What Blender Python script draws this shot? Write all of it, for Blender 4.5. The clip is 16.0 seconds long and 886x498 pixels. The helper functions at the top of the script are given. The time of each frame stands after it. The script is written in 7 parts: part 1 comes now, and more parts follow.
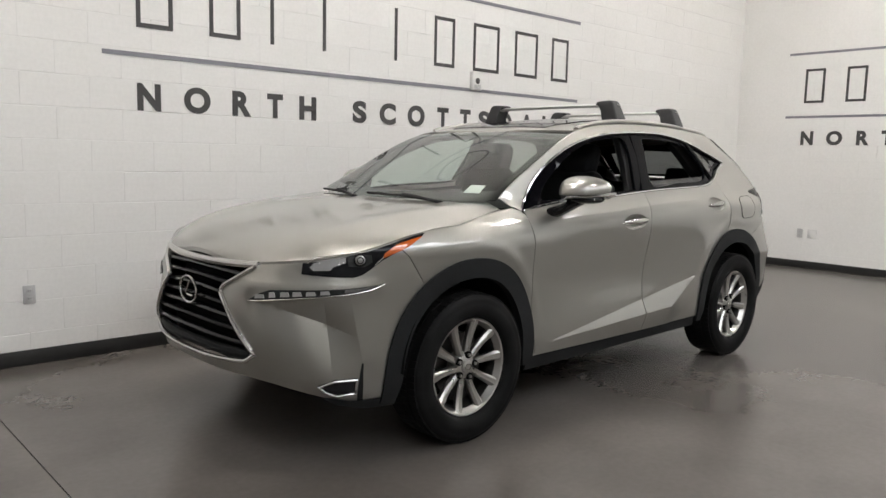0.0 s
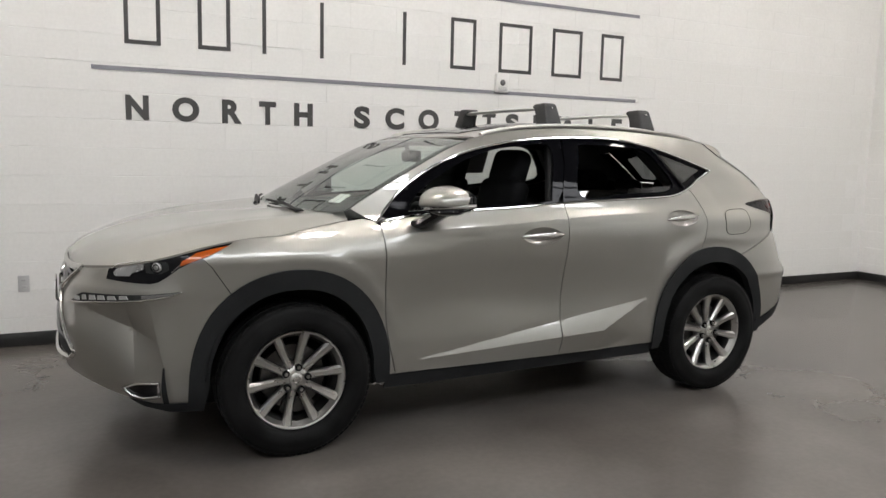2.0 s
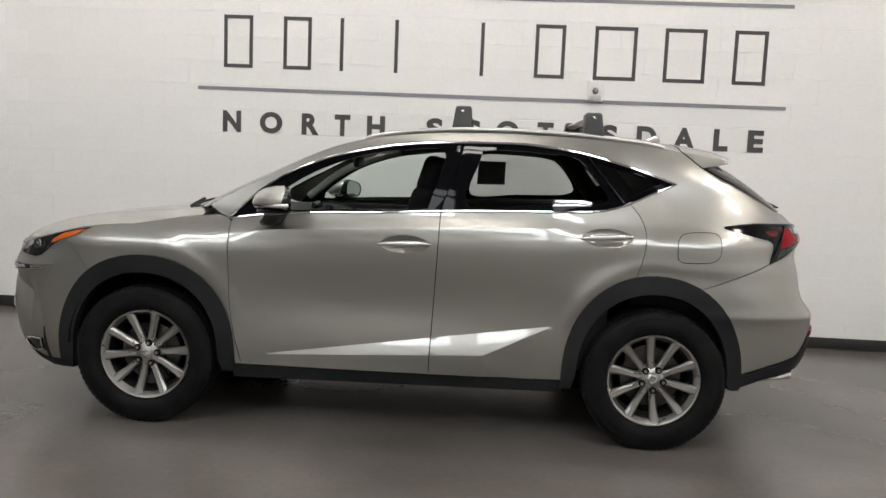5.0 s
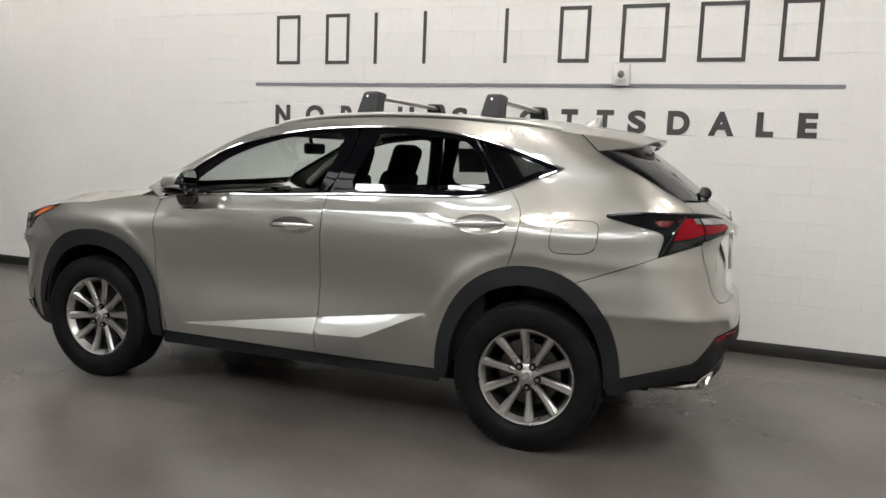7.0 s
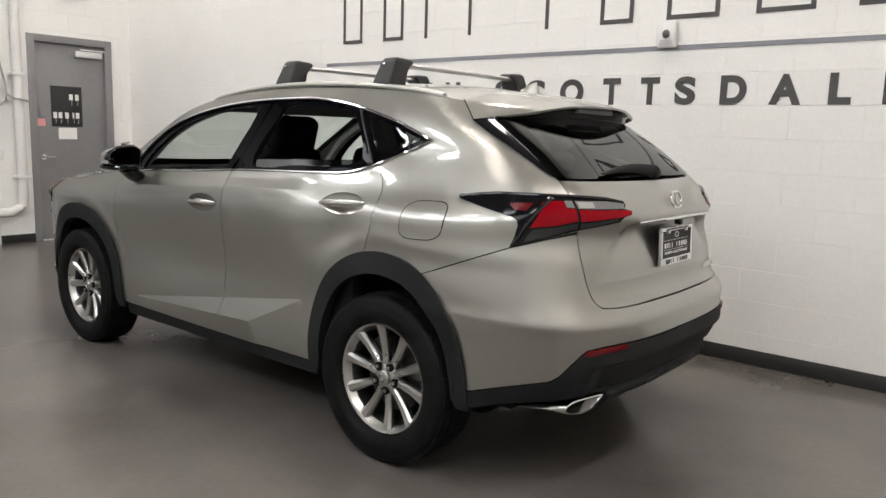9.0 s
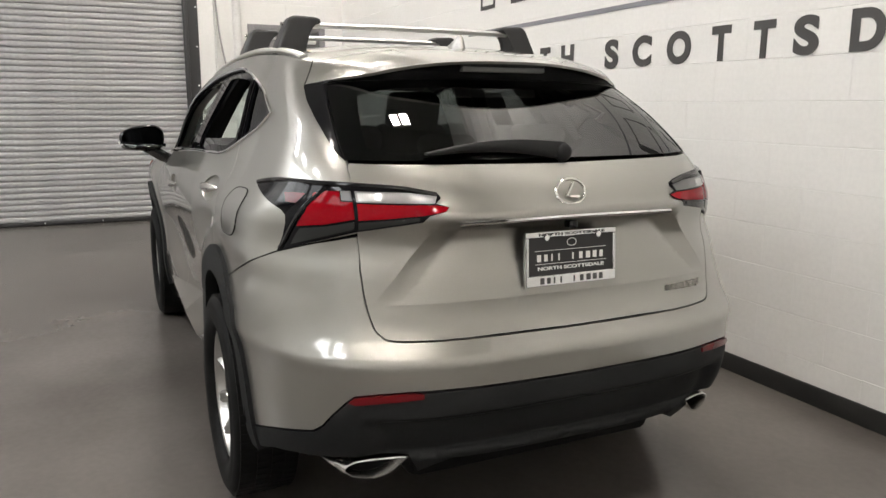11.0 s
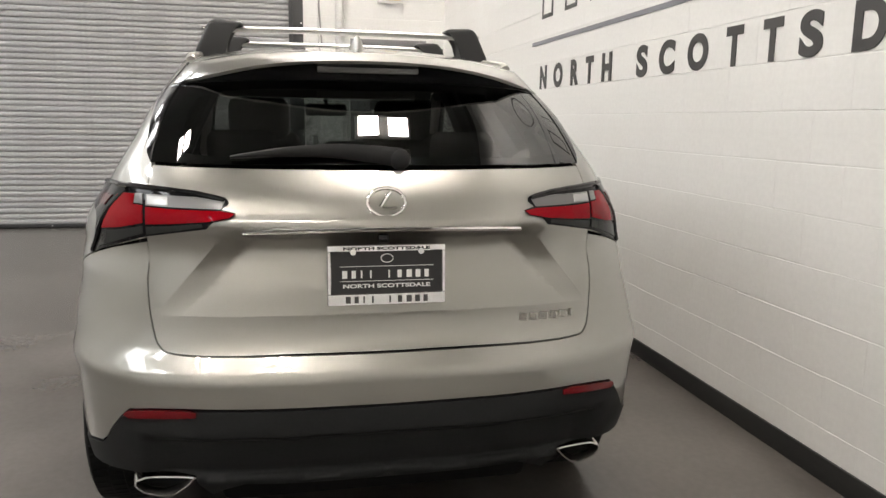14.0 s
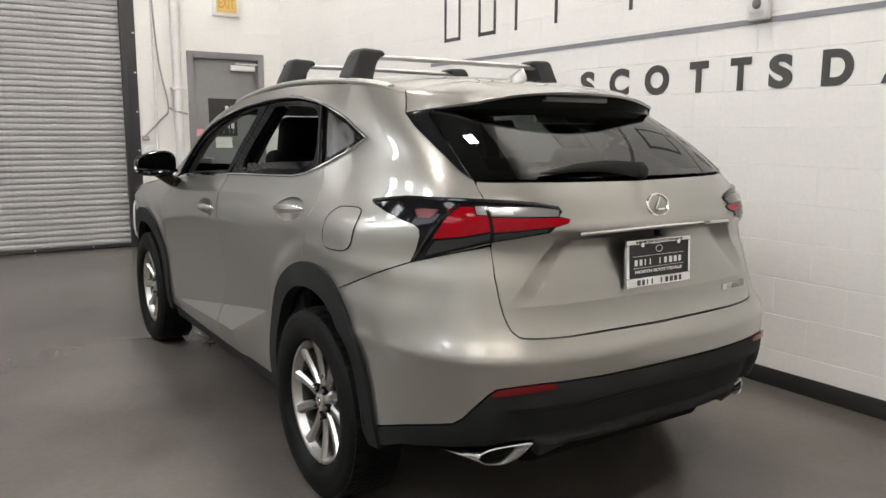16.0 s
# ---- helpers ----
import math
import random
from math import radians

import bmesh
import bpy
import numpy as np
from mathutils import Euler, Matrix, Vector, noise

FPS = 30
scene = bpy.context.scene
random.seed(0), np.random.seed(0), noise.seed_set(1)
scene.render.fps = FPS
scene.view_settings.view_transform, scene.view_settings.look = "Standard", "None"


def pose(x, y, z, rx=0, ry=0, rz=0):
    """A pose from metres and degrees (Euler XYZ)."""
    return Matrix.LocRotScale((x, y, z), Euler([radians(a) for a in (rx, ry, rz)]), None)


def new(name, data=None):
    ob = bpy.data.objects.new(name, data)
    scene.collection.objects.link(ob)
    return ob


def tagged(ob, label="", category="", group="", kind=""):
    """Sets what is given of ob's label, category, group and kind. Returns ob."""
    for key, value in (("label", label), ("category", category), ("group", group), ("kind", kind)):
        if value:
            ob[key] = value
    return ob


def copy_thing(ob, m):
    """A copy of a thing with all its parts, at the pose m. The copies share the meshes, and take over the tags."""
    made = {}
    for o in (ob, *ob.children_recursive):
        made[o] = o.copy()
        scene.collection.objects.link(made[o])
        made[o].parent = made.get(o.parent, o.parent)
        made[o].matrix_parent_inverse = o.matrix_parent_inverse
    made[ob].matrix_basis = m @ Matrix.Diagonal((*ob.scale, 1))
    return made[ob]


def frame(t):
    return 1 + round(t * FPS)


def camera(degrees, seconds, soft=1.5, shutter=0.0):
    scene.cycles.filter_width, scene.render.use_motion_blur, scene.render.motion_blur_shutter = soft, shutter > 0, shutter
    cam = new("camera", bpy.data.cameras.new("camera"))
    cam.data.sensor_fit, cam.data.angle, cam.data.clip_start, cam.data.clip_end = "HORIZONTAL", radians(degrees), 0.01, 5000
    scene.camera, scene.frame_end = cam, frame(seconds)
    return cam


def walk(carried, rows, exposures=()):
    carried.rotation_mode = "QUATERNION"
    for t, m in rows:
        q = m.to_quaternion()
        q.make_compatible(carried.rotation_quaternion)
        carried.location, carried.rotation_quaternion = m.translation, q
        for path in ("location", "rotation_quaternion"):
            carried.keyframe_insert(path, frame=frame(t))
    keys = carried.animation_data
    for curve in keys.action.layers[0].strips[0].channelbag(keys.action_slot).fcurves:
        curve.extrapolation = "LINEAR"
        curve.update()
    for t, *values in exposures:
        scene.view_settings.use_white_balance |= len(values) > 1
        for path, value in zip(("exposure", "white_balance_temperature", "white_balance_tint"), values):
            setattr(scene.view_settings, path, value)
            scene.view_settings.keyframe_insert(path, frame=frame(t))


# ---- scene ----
cam = camera(60.6, 16.0)
METRES, EYE, TILT, LEAN, TURN = 13.2, 1.365, 0.0, 0.0, -42.5
ROWS = [
    (0.0, 0.0, 0.0, 0.0, 0.16, -6.9, -1.29),
    (0.5, 0.0256, 0.0004, 0.0018, 2.92, -6.75, -1.27),
    (1.0, 0.0568, 0.0116, 0.0022, 6.56, -7.28, -1.31),
    (1.5, 0.0923, 0.0216, 0.0041, 11.29, -7.27, -1.27),
    (2.0, 0.1324, 0.0308, 0.0063, 16.3, -7.27, -1.32),
    (2.5, 0.1681, 0.0464, 0.0058, 21.72, -7.02, -1.4),
    (3.0, 0.2025, 0.0583, 0.0062, 27.18, -6.67, -1.5),
    (3.5, 0.2314, 0.0754, 0.0045, 32.16, -6.06, -1.68),
    (6.0, 0.3503, 0.1975, 0.0043, 54.87, -6.69, -2.54),
    (6.5, 0.3705, 0.2266, 0.0049, 59.49, -6.93, -2.48),
    (7.0, 0.3845, 0.258, 0.0042, 63.8, -7.17, -2.23),
    (7.5, 0.391, 0.2899, 0.0055, 68.39, -7.51, -2.1),
    (8.0, 0.3983, 0.3253, 0.0055, 73.02, -7.86, -1.82),
    (8.5, 0.3971, 0.3587, 0.0039, 77.54, -8.34, -1.83),
    (9.0, 0.3922, 0.3951, 0.0027, 82.92, -8.68, -1.72),
    (9.5, 0.3813, 0.4293, 0.0026, 88.52, -9.12, -1.46),
    (10.0, 0.366, 0.4618, 0.0029, 94.27, -9.92, -1.08),
    (12.5, 0.2818, 0.5886, 0.0011, 125.29, -10.31, -0.10),
    (13.0, 0.2778, 0.5940, 0.0009, 126.86, -10.25, -0.40),
    (13.5, 0.2776, 0.5949, 0.0004, 126.01, -10.12, -0.52),
    (14.0, 0.2829, 0.5869, -0.0001, 121.06, -9.56, -0.80),
    (14.5, 0.2978, 0.5623, 0.0003, 115.53, -9.37, -1.03),
    (15.0, 0.3202, 0.5364, 0.0019, 109.67, -9.11, -0.96),
    (15.5, 0.3388, 0.5054, 0.003, 104.0, -8.28, -0.61),
    (16.0, 0.3601, 0.478, 0.0018, 99.59, -8.68, -0.2),
]
walk(cam, [(t, pose(0, 0, EYE, TILT, LEAN, TURN) @ pose(METRES * x, METRES * y, METRES * z, 90 + pitch, roll, yaw)) for t, x, y, z, yaw, pitch, roll in ROWS],
     exposures=[(0.0, 0.05, 6700, 13), (8.0, 0.10, 6760, 13), (10.0, 0.32, 6820, 13), (12.5, 0.34, 6950, 13), (14.5, 0.32, 6950, 13), (16.0, 0.28, 6800, 13)])
# ---- light and colour of the room ----
world = bpy.data.worlds.new("world")
scene.world = world
world.use_nodes = True
world.node_tree.nodes["Background"].inputs[0].default_value = (0.9, 0.95, 1.0, 1)
world.node_tree.nodes["Background"].inputs[1].default_value = 0.02
LAMP = 156.0

# room: left wall, right wall, sign wall, near wall, ceiling
XL, XR, YS, YN, ZC = -2.0, 10.36, 5.21, -6.5, 6.0


# ---- materials ----
def material(name, colour=(0.5, 0.5, 0.5), rough=0.5, metal=0.0, **more):
    m = bpy.data.materials.new(name)
    m.use_nodes = True
    b = m.node_tree.nodes["Principled BSDF"]
    b.inputs["Base Color"].default_value = (*colour, 1)
    b.inputs["Roughness"].default_value = rough
    b.inputs["Metallic"].default_value = metal
    for k, v in more.items():
        b.inputs[k.replace("_", " ")].default_value = v
    return m


def noise_node(m, scale, detail=4.0, stretch=None):
    t = m.node_tree
    c = t.nodes.new("ShaderNodeTexCoord")
    n = t.nodes.new("ShaderNodeTexNoise")
    n.inputs["Scale"].default_value, n.inputs["Detail"].default_value = scale, detail
    if stretch:
        mp = t.nodes.new("ShaderNodeMapping")
        mp.inputs["Scale"].default_value = stretch
        t.links.new(c.outputs["Object"], mp.inputs["Vector"])
        t.links.new(mp.outputs["Vector"], n.inputs["Vector"])
    else:
        t.links.new(c.outputs["Object"], n.inputs["Vector"])
    return n


def ramp(m, source, a, b, lo=0.35, hi=0.65):
    r = m.node_tree.nodes.new("ShaderNodeValToRGB")
    r.color_ramp.elements[0].position, r.color_ramp.elements[1].position = lo, hi
    r.color_ramp.elements[0].color, r.color_ramp.elements[1].color = (*a, 1), (*b, 1)
    m.node_tree.links.new(source, r.inputs["Fac"])
    return r


def mixed(m, first, second, factor):
    x = m.node_tree.nodes.new("ShaderNodeMix")
    x.data_type, x.blend_type = "RGBA", "MULTIPLY"
    x.inputs["Factor"].default_value = factor
    m.node_tree.links.new(first, x.inputs[6])
    m.node_tree.links.new(second, x.inputs[7])
    return x


def grain(m, scale, strength, distance=0.002, detail=6.0):
    t = m.node_tree
    n = noise_node(m, scale, detail)
    b = t.nodes.new("ShaderNodeBump")
    b.inputs["Strength"].default_value, b.inputs["Distance"].default_value = strength, distance
    t.links.new(n.outputs["Fac"], b.inputs["Height"])
    t.links.new(b.outputs["Normal"], t.nodes["Principled BSDF"].inputs["Normal"])
    return m


def varied(m, a, b, big, small, amount=0.5):
    """Base colour between a and b at a large scale, times a fine speckle."""
    t = m.node_tree
    r = ramp(m, noise_node(m, big).outputs["Fac"], a, b)
    f = ramp(m, noise_node(m, small).outputs["Fac"], (0.75, 0.75, 0.75), (1, 1, 1))
    x = mixed(m, r.outputs["Color"], f.outputs["Color"], amount)
    t.links.new(x.outputs[2], t.nodes["Principled BSDF"].inputs["Base Color"])
    return m


def rough_varied(m, lo, hi, scale):
    t = m.node_tree
    r = ramp(m, noise_node(m, scale, 5.0).outputs["Fac"], (lo, lo, lo), (hi, hi, hi), 0.3, 0.7)
    t.links.new(r.outputs["Color"], t.nodes["Principled BSDF"].inputs["Roughness"])
    return m


def glass(name, tint, rough=0.0, ior=1.5):
    """Thin pane: what is behind it, tinted, with a mirror gloss that grows towards grazing."""
    m = bpy.data.materials.new(name)
    m.use_nodes = True
    t = m.node_tree
    t.nodes.remove(t.nodes["Principled BSDF"])
    a, g, f, x, p, q = (t.nodes.new("ShaderNode" + k) for k in ("BsdfTransparent", "BsdfGlossy", "LayerWeight", "MixShader", "Math", "Math"))
    a.inputs["Color"].default_value = (*tint, 1)
    g.inputs["Roughness"].default_value = rough
    f.inputs["Blend"].default_value = 0.5
    p.operation, q.operation = "POWER", "MULTIPLY_ADD"
    p.inputs[1].default_value = 5.0
    r0 = 2 * ((ior - 1) / (ior + 1)) ** 2
    q.inputs[1].default_value, q.inputs[2].default_value = 1 - r0, r0
    t.links.new(f.outputs["Facing"], p.inputs[0])
    t.links.new(p.outputs[0], q.inputs[0])
    t.links.new(q.outputs[0], x.inputs[0])
    t.links.new(a.outputs[0], x.inputs[1])
    t.links.new(g.outputs[0], x.inputs[2])
    t.links.new(x.outputs[0], t.nodes["Material Output"].inputs["Surface"])
    return m


def emitter(name, colour, power):
    m = bpy.data.materials.new(name)
    m.use_nodes = True
    b = m.node_tree.nodes["Principled BSDF"]
    b.inputs["Base Color"].default_value = (0.8, 0.8, 0.8, 1)
    b.inputs["Emission Color"].default_value = (*colour, 1)
    b.inputs["Emission Strength"].default_value = power
    return m


PAINT = material("silver_paint", (0.325, 0.311, 0.283), 0.335, 0.85, Coat_Weight=1.0, Coat_Roughness=0.008, Coat_IOR=1.75)
fl = ramp(PAINT, noise_node(PAINT, 900, 2).outputs["Fac"], (0.295, 0.286, 0.262), (0.345, 0.334, 0.307), 0.3, 0.7)
PAINT.node_tree.links.new(fl.outputs["Color"], PAINT.node_tree.nodes["Principled BSDF"].inputs["Base Color"])
CLAD = grain(varied(material("black_cladding", (0.03, 0.031, 0.032), 0.62, Specular_IOR_Level=0.15), (0.014, 0.0147, 0.0152), (0.021, 0.022, 0.0226), 3, 120), 700, 0.25, 0.001)
GLOSS = material("gloss_black", (0.006, 0.006, 0.007), 0.09, 0.0, Specular_IOR_Level=0.4)
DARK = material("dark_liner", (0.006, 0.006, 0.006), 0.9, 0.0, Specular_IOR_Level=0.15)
CHROME = material("chrome", (0.80, 0.80, 0.80), 0.07, 1.0)
SATIN = material("satin_chrome", (0.62, 0.61, 0.59), 0.24, 1.0)
RAIL = rough_varied(material("satin_rail", (0.50, 0.49, 0.46), 0.45, 0.9), 0.40, 0.50, 30)
ALU = rough_varied(material("brushed_aluminium", (0.78, 0.78, 0.77), 0.4, 1.0), 0.36, 0.46, 60)
ALLOY = rough_varied(material("alloy_wheel", (0.46, 0.45, 0.43), 0.22, 1.0), 0.27, 0.34, 25)
BOWL = rough_varied(material("lamp_bowl", (0.46, 0.46, 0.455), 0.2, 0.7, Coat_Weight=0.6), 0.12, 0.3, 45)
STEEL = varied(rough_varied(material("brake_steel", (0.30, 0.29, 0.28), 0.4, 0.9), 0.3, 0.5, 40), (0.05, 0.046, 0.042), (0.10, 0.096, 0.092), 9, 90)
RUBBER = grain(varied(material("tyre_rubber", (0.018, 0.018, 0.018), 0.66, Specular_IOR_Level=0.14), (0.003, 0.003, 0.003), (0.008, 0.008, 0.008), 7, 90), 260, 0.25, 0.001)
RACKP = grain(material("rack_plastic", (0.016, 0.016, 0.017), 0.5), 500, 0.2, 0.001)
SEAT = grain(varied(material("black_seat", (0.016, 0.016, 0.017), 0.75, Specular_IOR_Level=0.08), (0.004, 0.004, 0.0045), (0.008, 0.008, 0.0085), 6, 150), 220, 0.3, 0.001)
TRIM = grain(material("cabin_plastic", (0.012, 0.012, 0.0125), 0.6, Specular_IOR_Level=0.25), 400, 0.2, 0.001)
LINER = grain(varied(material("grey_headliner", (0.28, 0.27, 0.25), 0.9), (0.25, 0.24, 0.22), (0.30, 0.29, 0.27), 4, 200), 500, 0.2, 0.001)
CLEAR = glass("windscreen_glass", (0.74, 0.82, 0.78), 0.0, 1.62)
TINT = glass("privacy_glass", (0.16, 0.17, 0.17), 0.0, 1.6)
REARG = glass("rear_privacy_glass", (0.145, 0.155, 0.155), 0.0, 1.6)
FARG = glass("far_side_glass", (0.50, 0.53, 0.51), 0.0, 1.5)
FRAMEB = material("gloss_black_frame", (0.004, 0.004, 0.005), 0.03, 0.0, Specular_IOR_Level=0.05)
GREYCARD = material("grey_card", (0.16, 0.16, 0.155), 0.8)
BARREL = rough_varied(material("shaded_alloy", (0.07, 0.068, 0.066), 0.4, 0.9), 0.3, 0.45, 20)
CELL = material("lamp_cell", (0.50, 0.50, 0.49), 0.2, 0.3)
RED = material("red_lens", (0.24, 0.003, 0.008), 0.06, 0.0, Specular_IOR_Level=0.12)
DRED = material("dark_red_lens", (0.085, 0.003, 0.005), 0.16, 0.0, Specular_IOR_Level=0.4)
REFLEX = material("red_reflector", (0.12, 0.004, 0.007), 0.18, 0.0, Specular_IOR_Level=0.4)
AMBER = material("amber_lens", (0.46, 0.085, 0.008), 0.14, 0.0, Coat_Weight=0.6)
CLEARLENS = material("clear_lens", (0.14, 0.137, 0.135), 0.28, 0.1, Coat_Weight=0.15)
GREYLENS = material("grey_lens", (0.028, 0.029, 0.029), 0.15, 0.0, Specular_IOR_Level=0.25)
SMOKE = material("smoked_lens", (0.007, 0.007, 0.008), 0.07, 0.0, Specular_IOR_Level=0.15)
MIRROR = material("mirror_glass", (0.42, 0.46, 0.46), 0.01, 1.0)
BLOCK = grain(varied(rough_varied(material("painted_block", (0.80, 0.79, 0.765), 0.55), 0.45, 0.62, 1.4), (0.775, 0.765, 0.74), (0.82, 0.81, 0.79), 0.8, 40, 0.15), 160, 0.18, 0.0012)
CREAM = grain(varied(material("pale_wall", (0.58, 0.56, 0.53), 0.6), (0.55, 0.535, 0.505), (0.60, 0.585, 0.555), 0.7, 40, 0.25), 160, 0.3, 0.0012)
SLAB = varied(rough_varied(material("polished_concrete", (0.11, 0.10, 0.095), 0.35), 0.245, 0.265, 0.6), (0.086, 0.0765, 0.069), (0.134, 0.121, 0.110), 0.7, 30, 0.3)
BASE = grain(varied(material("black_base_strip", (0.016, 0.016, 0.016), 0.5), (0.013, 0.013, 0.013), (0.022, 0.022, 0.021), 2, 60), 200, 0.2, 0.001)
CEIL = grain(varied(material("ceiling_paint", (0.16, 0.16, 0.155), 0.8), (0.15, 0.15, 0.145), (0.18, 0.18, 0.175), 0.6, 30), 90, 0.3, 0.002)
SIGN = material("sign_charcoal", (0.055, 0.053, 0.052), 0.5)
RULE = material("sign_grey_rule", (0.22, 0.22, 0.245), 0.5)
DOORP = grain(varied(material("grey_door_paint", (0.22, 0.215, 0.22), 0.45), (0.205, 0.20, 0.205), (0.24, 0.235, 0.24), 1.2, 60), 200, 0.15, 0.001)
SHUT = varied(rough_varied(material("shutter_galvanised", (0.50, 0.49, 0.485), 0.6, 0.1), 0.55, 0.68, 3), (0.37, 0.365, 0.365), (0.44, 0.435, 0.435), 1.3, 30)
GUIDE = grain(material("guide_rail_paint", (0.030, 0.030, 0.031), 0.5), 120, 0.2, 0.001)
PLASTIC = material("white_plastic", (0.72, 0.71, 0.69), 0.4)
GREYPL = material("grey_plastic", (0.45, 0.45, 0.45), 0.45)
PIPE = grain(varied(material("white_painted_pipe", (0.74, 0.73, 0.71), 0.45), (0.70, 0.69, 0.67), (0.77, 0.76, 0.74), 3, 60), 150, 0.2, 0.001)
REDP = material("extinguisher_red", (0.55, 0.02, 0.02), 0.3, 0.0, Coat_Weight=0.6)
PAPER = material("paper", (0.78, 0.77, 0.75), 0.8)
PINK = material("pink_card", (0.75, 0.32, 0.33), 0.8)
YELLOW = material("amber_panel", (0.72, 0.50, 0.16), 0.5)
AMBERT = material("amber_letters", (0.60, 0.33, 0.07), 0.5)
BOARD = material("black_board", (0.018, 0.017, 0.017), 0.6)
CABLE = material("grey_cable", (0.30, 0.29, 0.28), 0.5)
BADGE = material("badge_chrome", (0.74, 0.73, 0.70), 0.15, 1.0)
LIGHT = emitter("lamp_diffuser", (1.0, 0.985, 0.945), 0.55 * LAMP)
SOFT = emitter("soft_lamp_diffuser", (1.0, 0.985, 0.945), 0.92 * LAMP)
# the two cool glows are added, standing in for daylight from the south
COOL_DAY = emitter("cool_daylight_panel", (0.90, 0.95, 1.0), 0.12 * LAMP)
WIDE_DAY = emitter("wide_daylight_panel", (0.88, 0.95, 1.0), 0.038 * LAMP)


# ---- mesh helpers ----
def mesh_object(name, bm, mat, parent=None, label="", smooth=35):
    me = bpy.data.meshes.new(name)
    bmesh.ops.recalc_face_normals(bm, faces=bm.faces) if smooth is not None else None
    bm.to_mesh(me)
    bm.free()
    me.materials.append(mat)
    if smooth:
        me.polygons.foreach_set("use_smooth", [True] * len(me.polygons))
        me.set_sharp_from_angle(angle=radians(smooth))
        if "true_normal" in me.attributes:
            want = np.empty(len(me.loops) * 3, np.float32)
            me.attributes["true_normal"].data.foreach_get("vector", want)
            want = want.reshape(-1, 3)
            have = np.empty(len(me.loops) * 3, np.float32)
            me.corner_normals.foreach_get("vector", have)
            have = have.reshape(-1, 3)
            turn = np.sign(np.sum(want * have, axis=1))[:, None]
            me.normals_split_custom_set([tuple(v) for v in np.where(turn == 0, have, want * turn).tolist()])
    if "true_normal" in me.attributes:
        me.attributes.remove(me.attributes["true_normal"])
    ob = new(name, me)
    ob.parent = parent
    return tagged(ob, label=label)


def part(name, bm, mat, parent, label="", smooth=35):
    return mesh_object(name, bm, mat, parent, label, smooth)


def box(bm, lo, hi, bevel=0.0, seg=2, m=None):
    lo, hi = Vector(lo), Vector(hi)
    g = bmesh.ops.create_cube(bm, size=1.0)["verts"]
    bmesh.ops.scale(bm, vec=hi - lo, verts=g)
    bmesh.ops.translate(bm, vec=(lo + hi) / 2, verts=g)
    if bevel:
        es = list({e for v in g for e in v.link_edges})
        r = bmesh.ops.bevel(bm, geom=es, offset=bevel, segments=seg, affect="EDGES", profile=0.5)
        g = list({v for f in r["faces"] for v in f.verts} | {v for v in g if v.is_valid})
    if m is not None:
        bmesh.ops.transform(bm, matrix=m, verts=g)
    return g


def cyl(bm, a, b, r, r2=None, n=20, caps=True):
    a, b = Vector(a), Vector(b)
    d = b - a
    g = bmesh.ops.create_cone(bm, cap_ends=caps, segments=n, radius1=r, radius2=r if r2 is None else r2, depth=d.length)["verts"]
    bmesh.ops.transform(bm, matrix=Matrix.Translation((a + b) / 2) @ d.to_track_quat("Z", "Y").to_matrix().to_4x4(), verts=g)
    return g


def tube(bm, pts, r, n=8, closed=False, flat=None):
    """A swept tube. flat = (width, height, up): an oval section with the height along up."""
    pts = [Vector(p) for p in pts]
    k = len(pts)
    rings = []
    for i, p in enumerate(pts):
        a = pts[(i - 1) % k] if closed or i else p
        b = pts[(i + 1) % k] if closed or i < k - 1 else p
        d = (b - a).normalized()
        up = Vector(flat[2]) if flat else Vector((0.0137, 0.021, 1) if abs(d.z) < 0.95 else (1, 0.013, 0.02))
        side = d.cross(up).normalized()
        up = side.cross(d).normalized()
        w, h = (flat[0], flat[1]) if flat else (r, r)
        rings.append([bm.verts.new(p + side * (w * math.cos(2 * math.pi * j / n)) + up * (h * math.sin(2 * math.pi * j / n))) for j in range(n)])
    for i in range(k if closed else k - 1):
        u, v = rings[i], rings[(i + 1) % k]
        for j in range(n):
            bm.faces.new((u[j], u[(j + 1) % n], v[(j + 1) % n], v[j]))
    if not closed:
        bm.faces.new(rings[0][::-1])
        bm.faces.new(rings[-1])


def revolve(bm, profile, n=48, m=None):
    """Profile of (radius, height) pairs, turned round the z axis."""
    rings = []
    for r, h in profile:
        rings.append([bm.verts.new((r * math.cos(2 * math.pi * j / n), r * math.sin(2 * math.pi * j / n), h)) for j in range(n)])
    for u, v in zip(rings, rings[1:]):
        for j in range(n):
            bm.faces.new((u[j], u[(j + 1) % n], v[(j + 1) % n], v[j]))
    if m is not None:
        bmesh.ops.transform(bm, matrix=m, verts=[v for r in rings for v in r])


def smooth_line(points, step=0.03, closed=False):
    """Catmull-Rom through the points (tuples of any length)."""
    p = [np.array(q, float) for q in points]
    if closed:
        p = [p[-1]] + p + [p[0], p[1]]
    else:
        p = [2 * p[0] - p[1]] + p + [2 * p[-1] - p[-2]]
    out = []
    for a, b, c, d in zip(p, p[1:], p[2:], p[3:]):
        k = max(1, int(np.linalg.norm(c - b) / step))
        for i in range(k):
            t = i / k
            out.append(0.5 * (2 * b + (c - a) * t + (2 * a - 5 * b + 4 * c - d) * t ** 2 + (3 * b - a - 3 * c + d) * t ** 3))
    if not closed:
        out.append(p[-2])
    return [tuple(float(v) for v in q) for q in out]


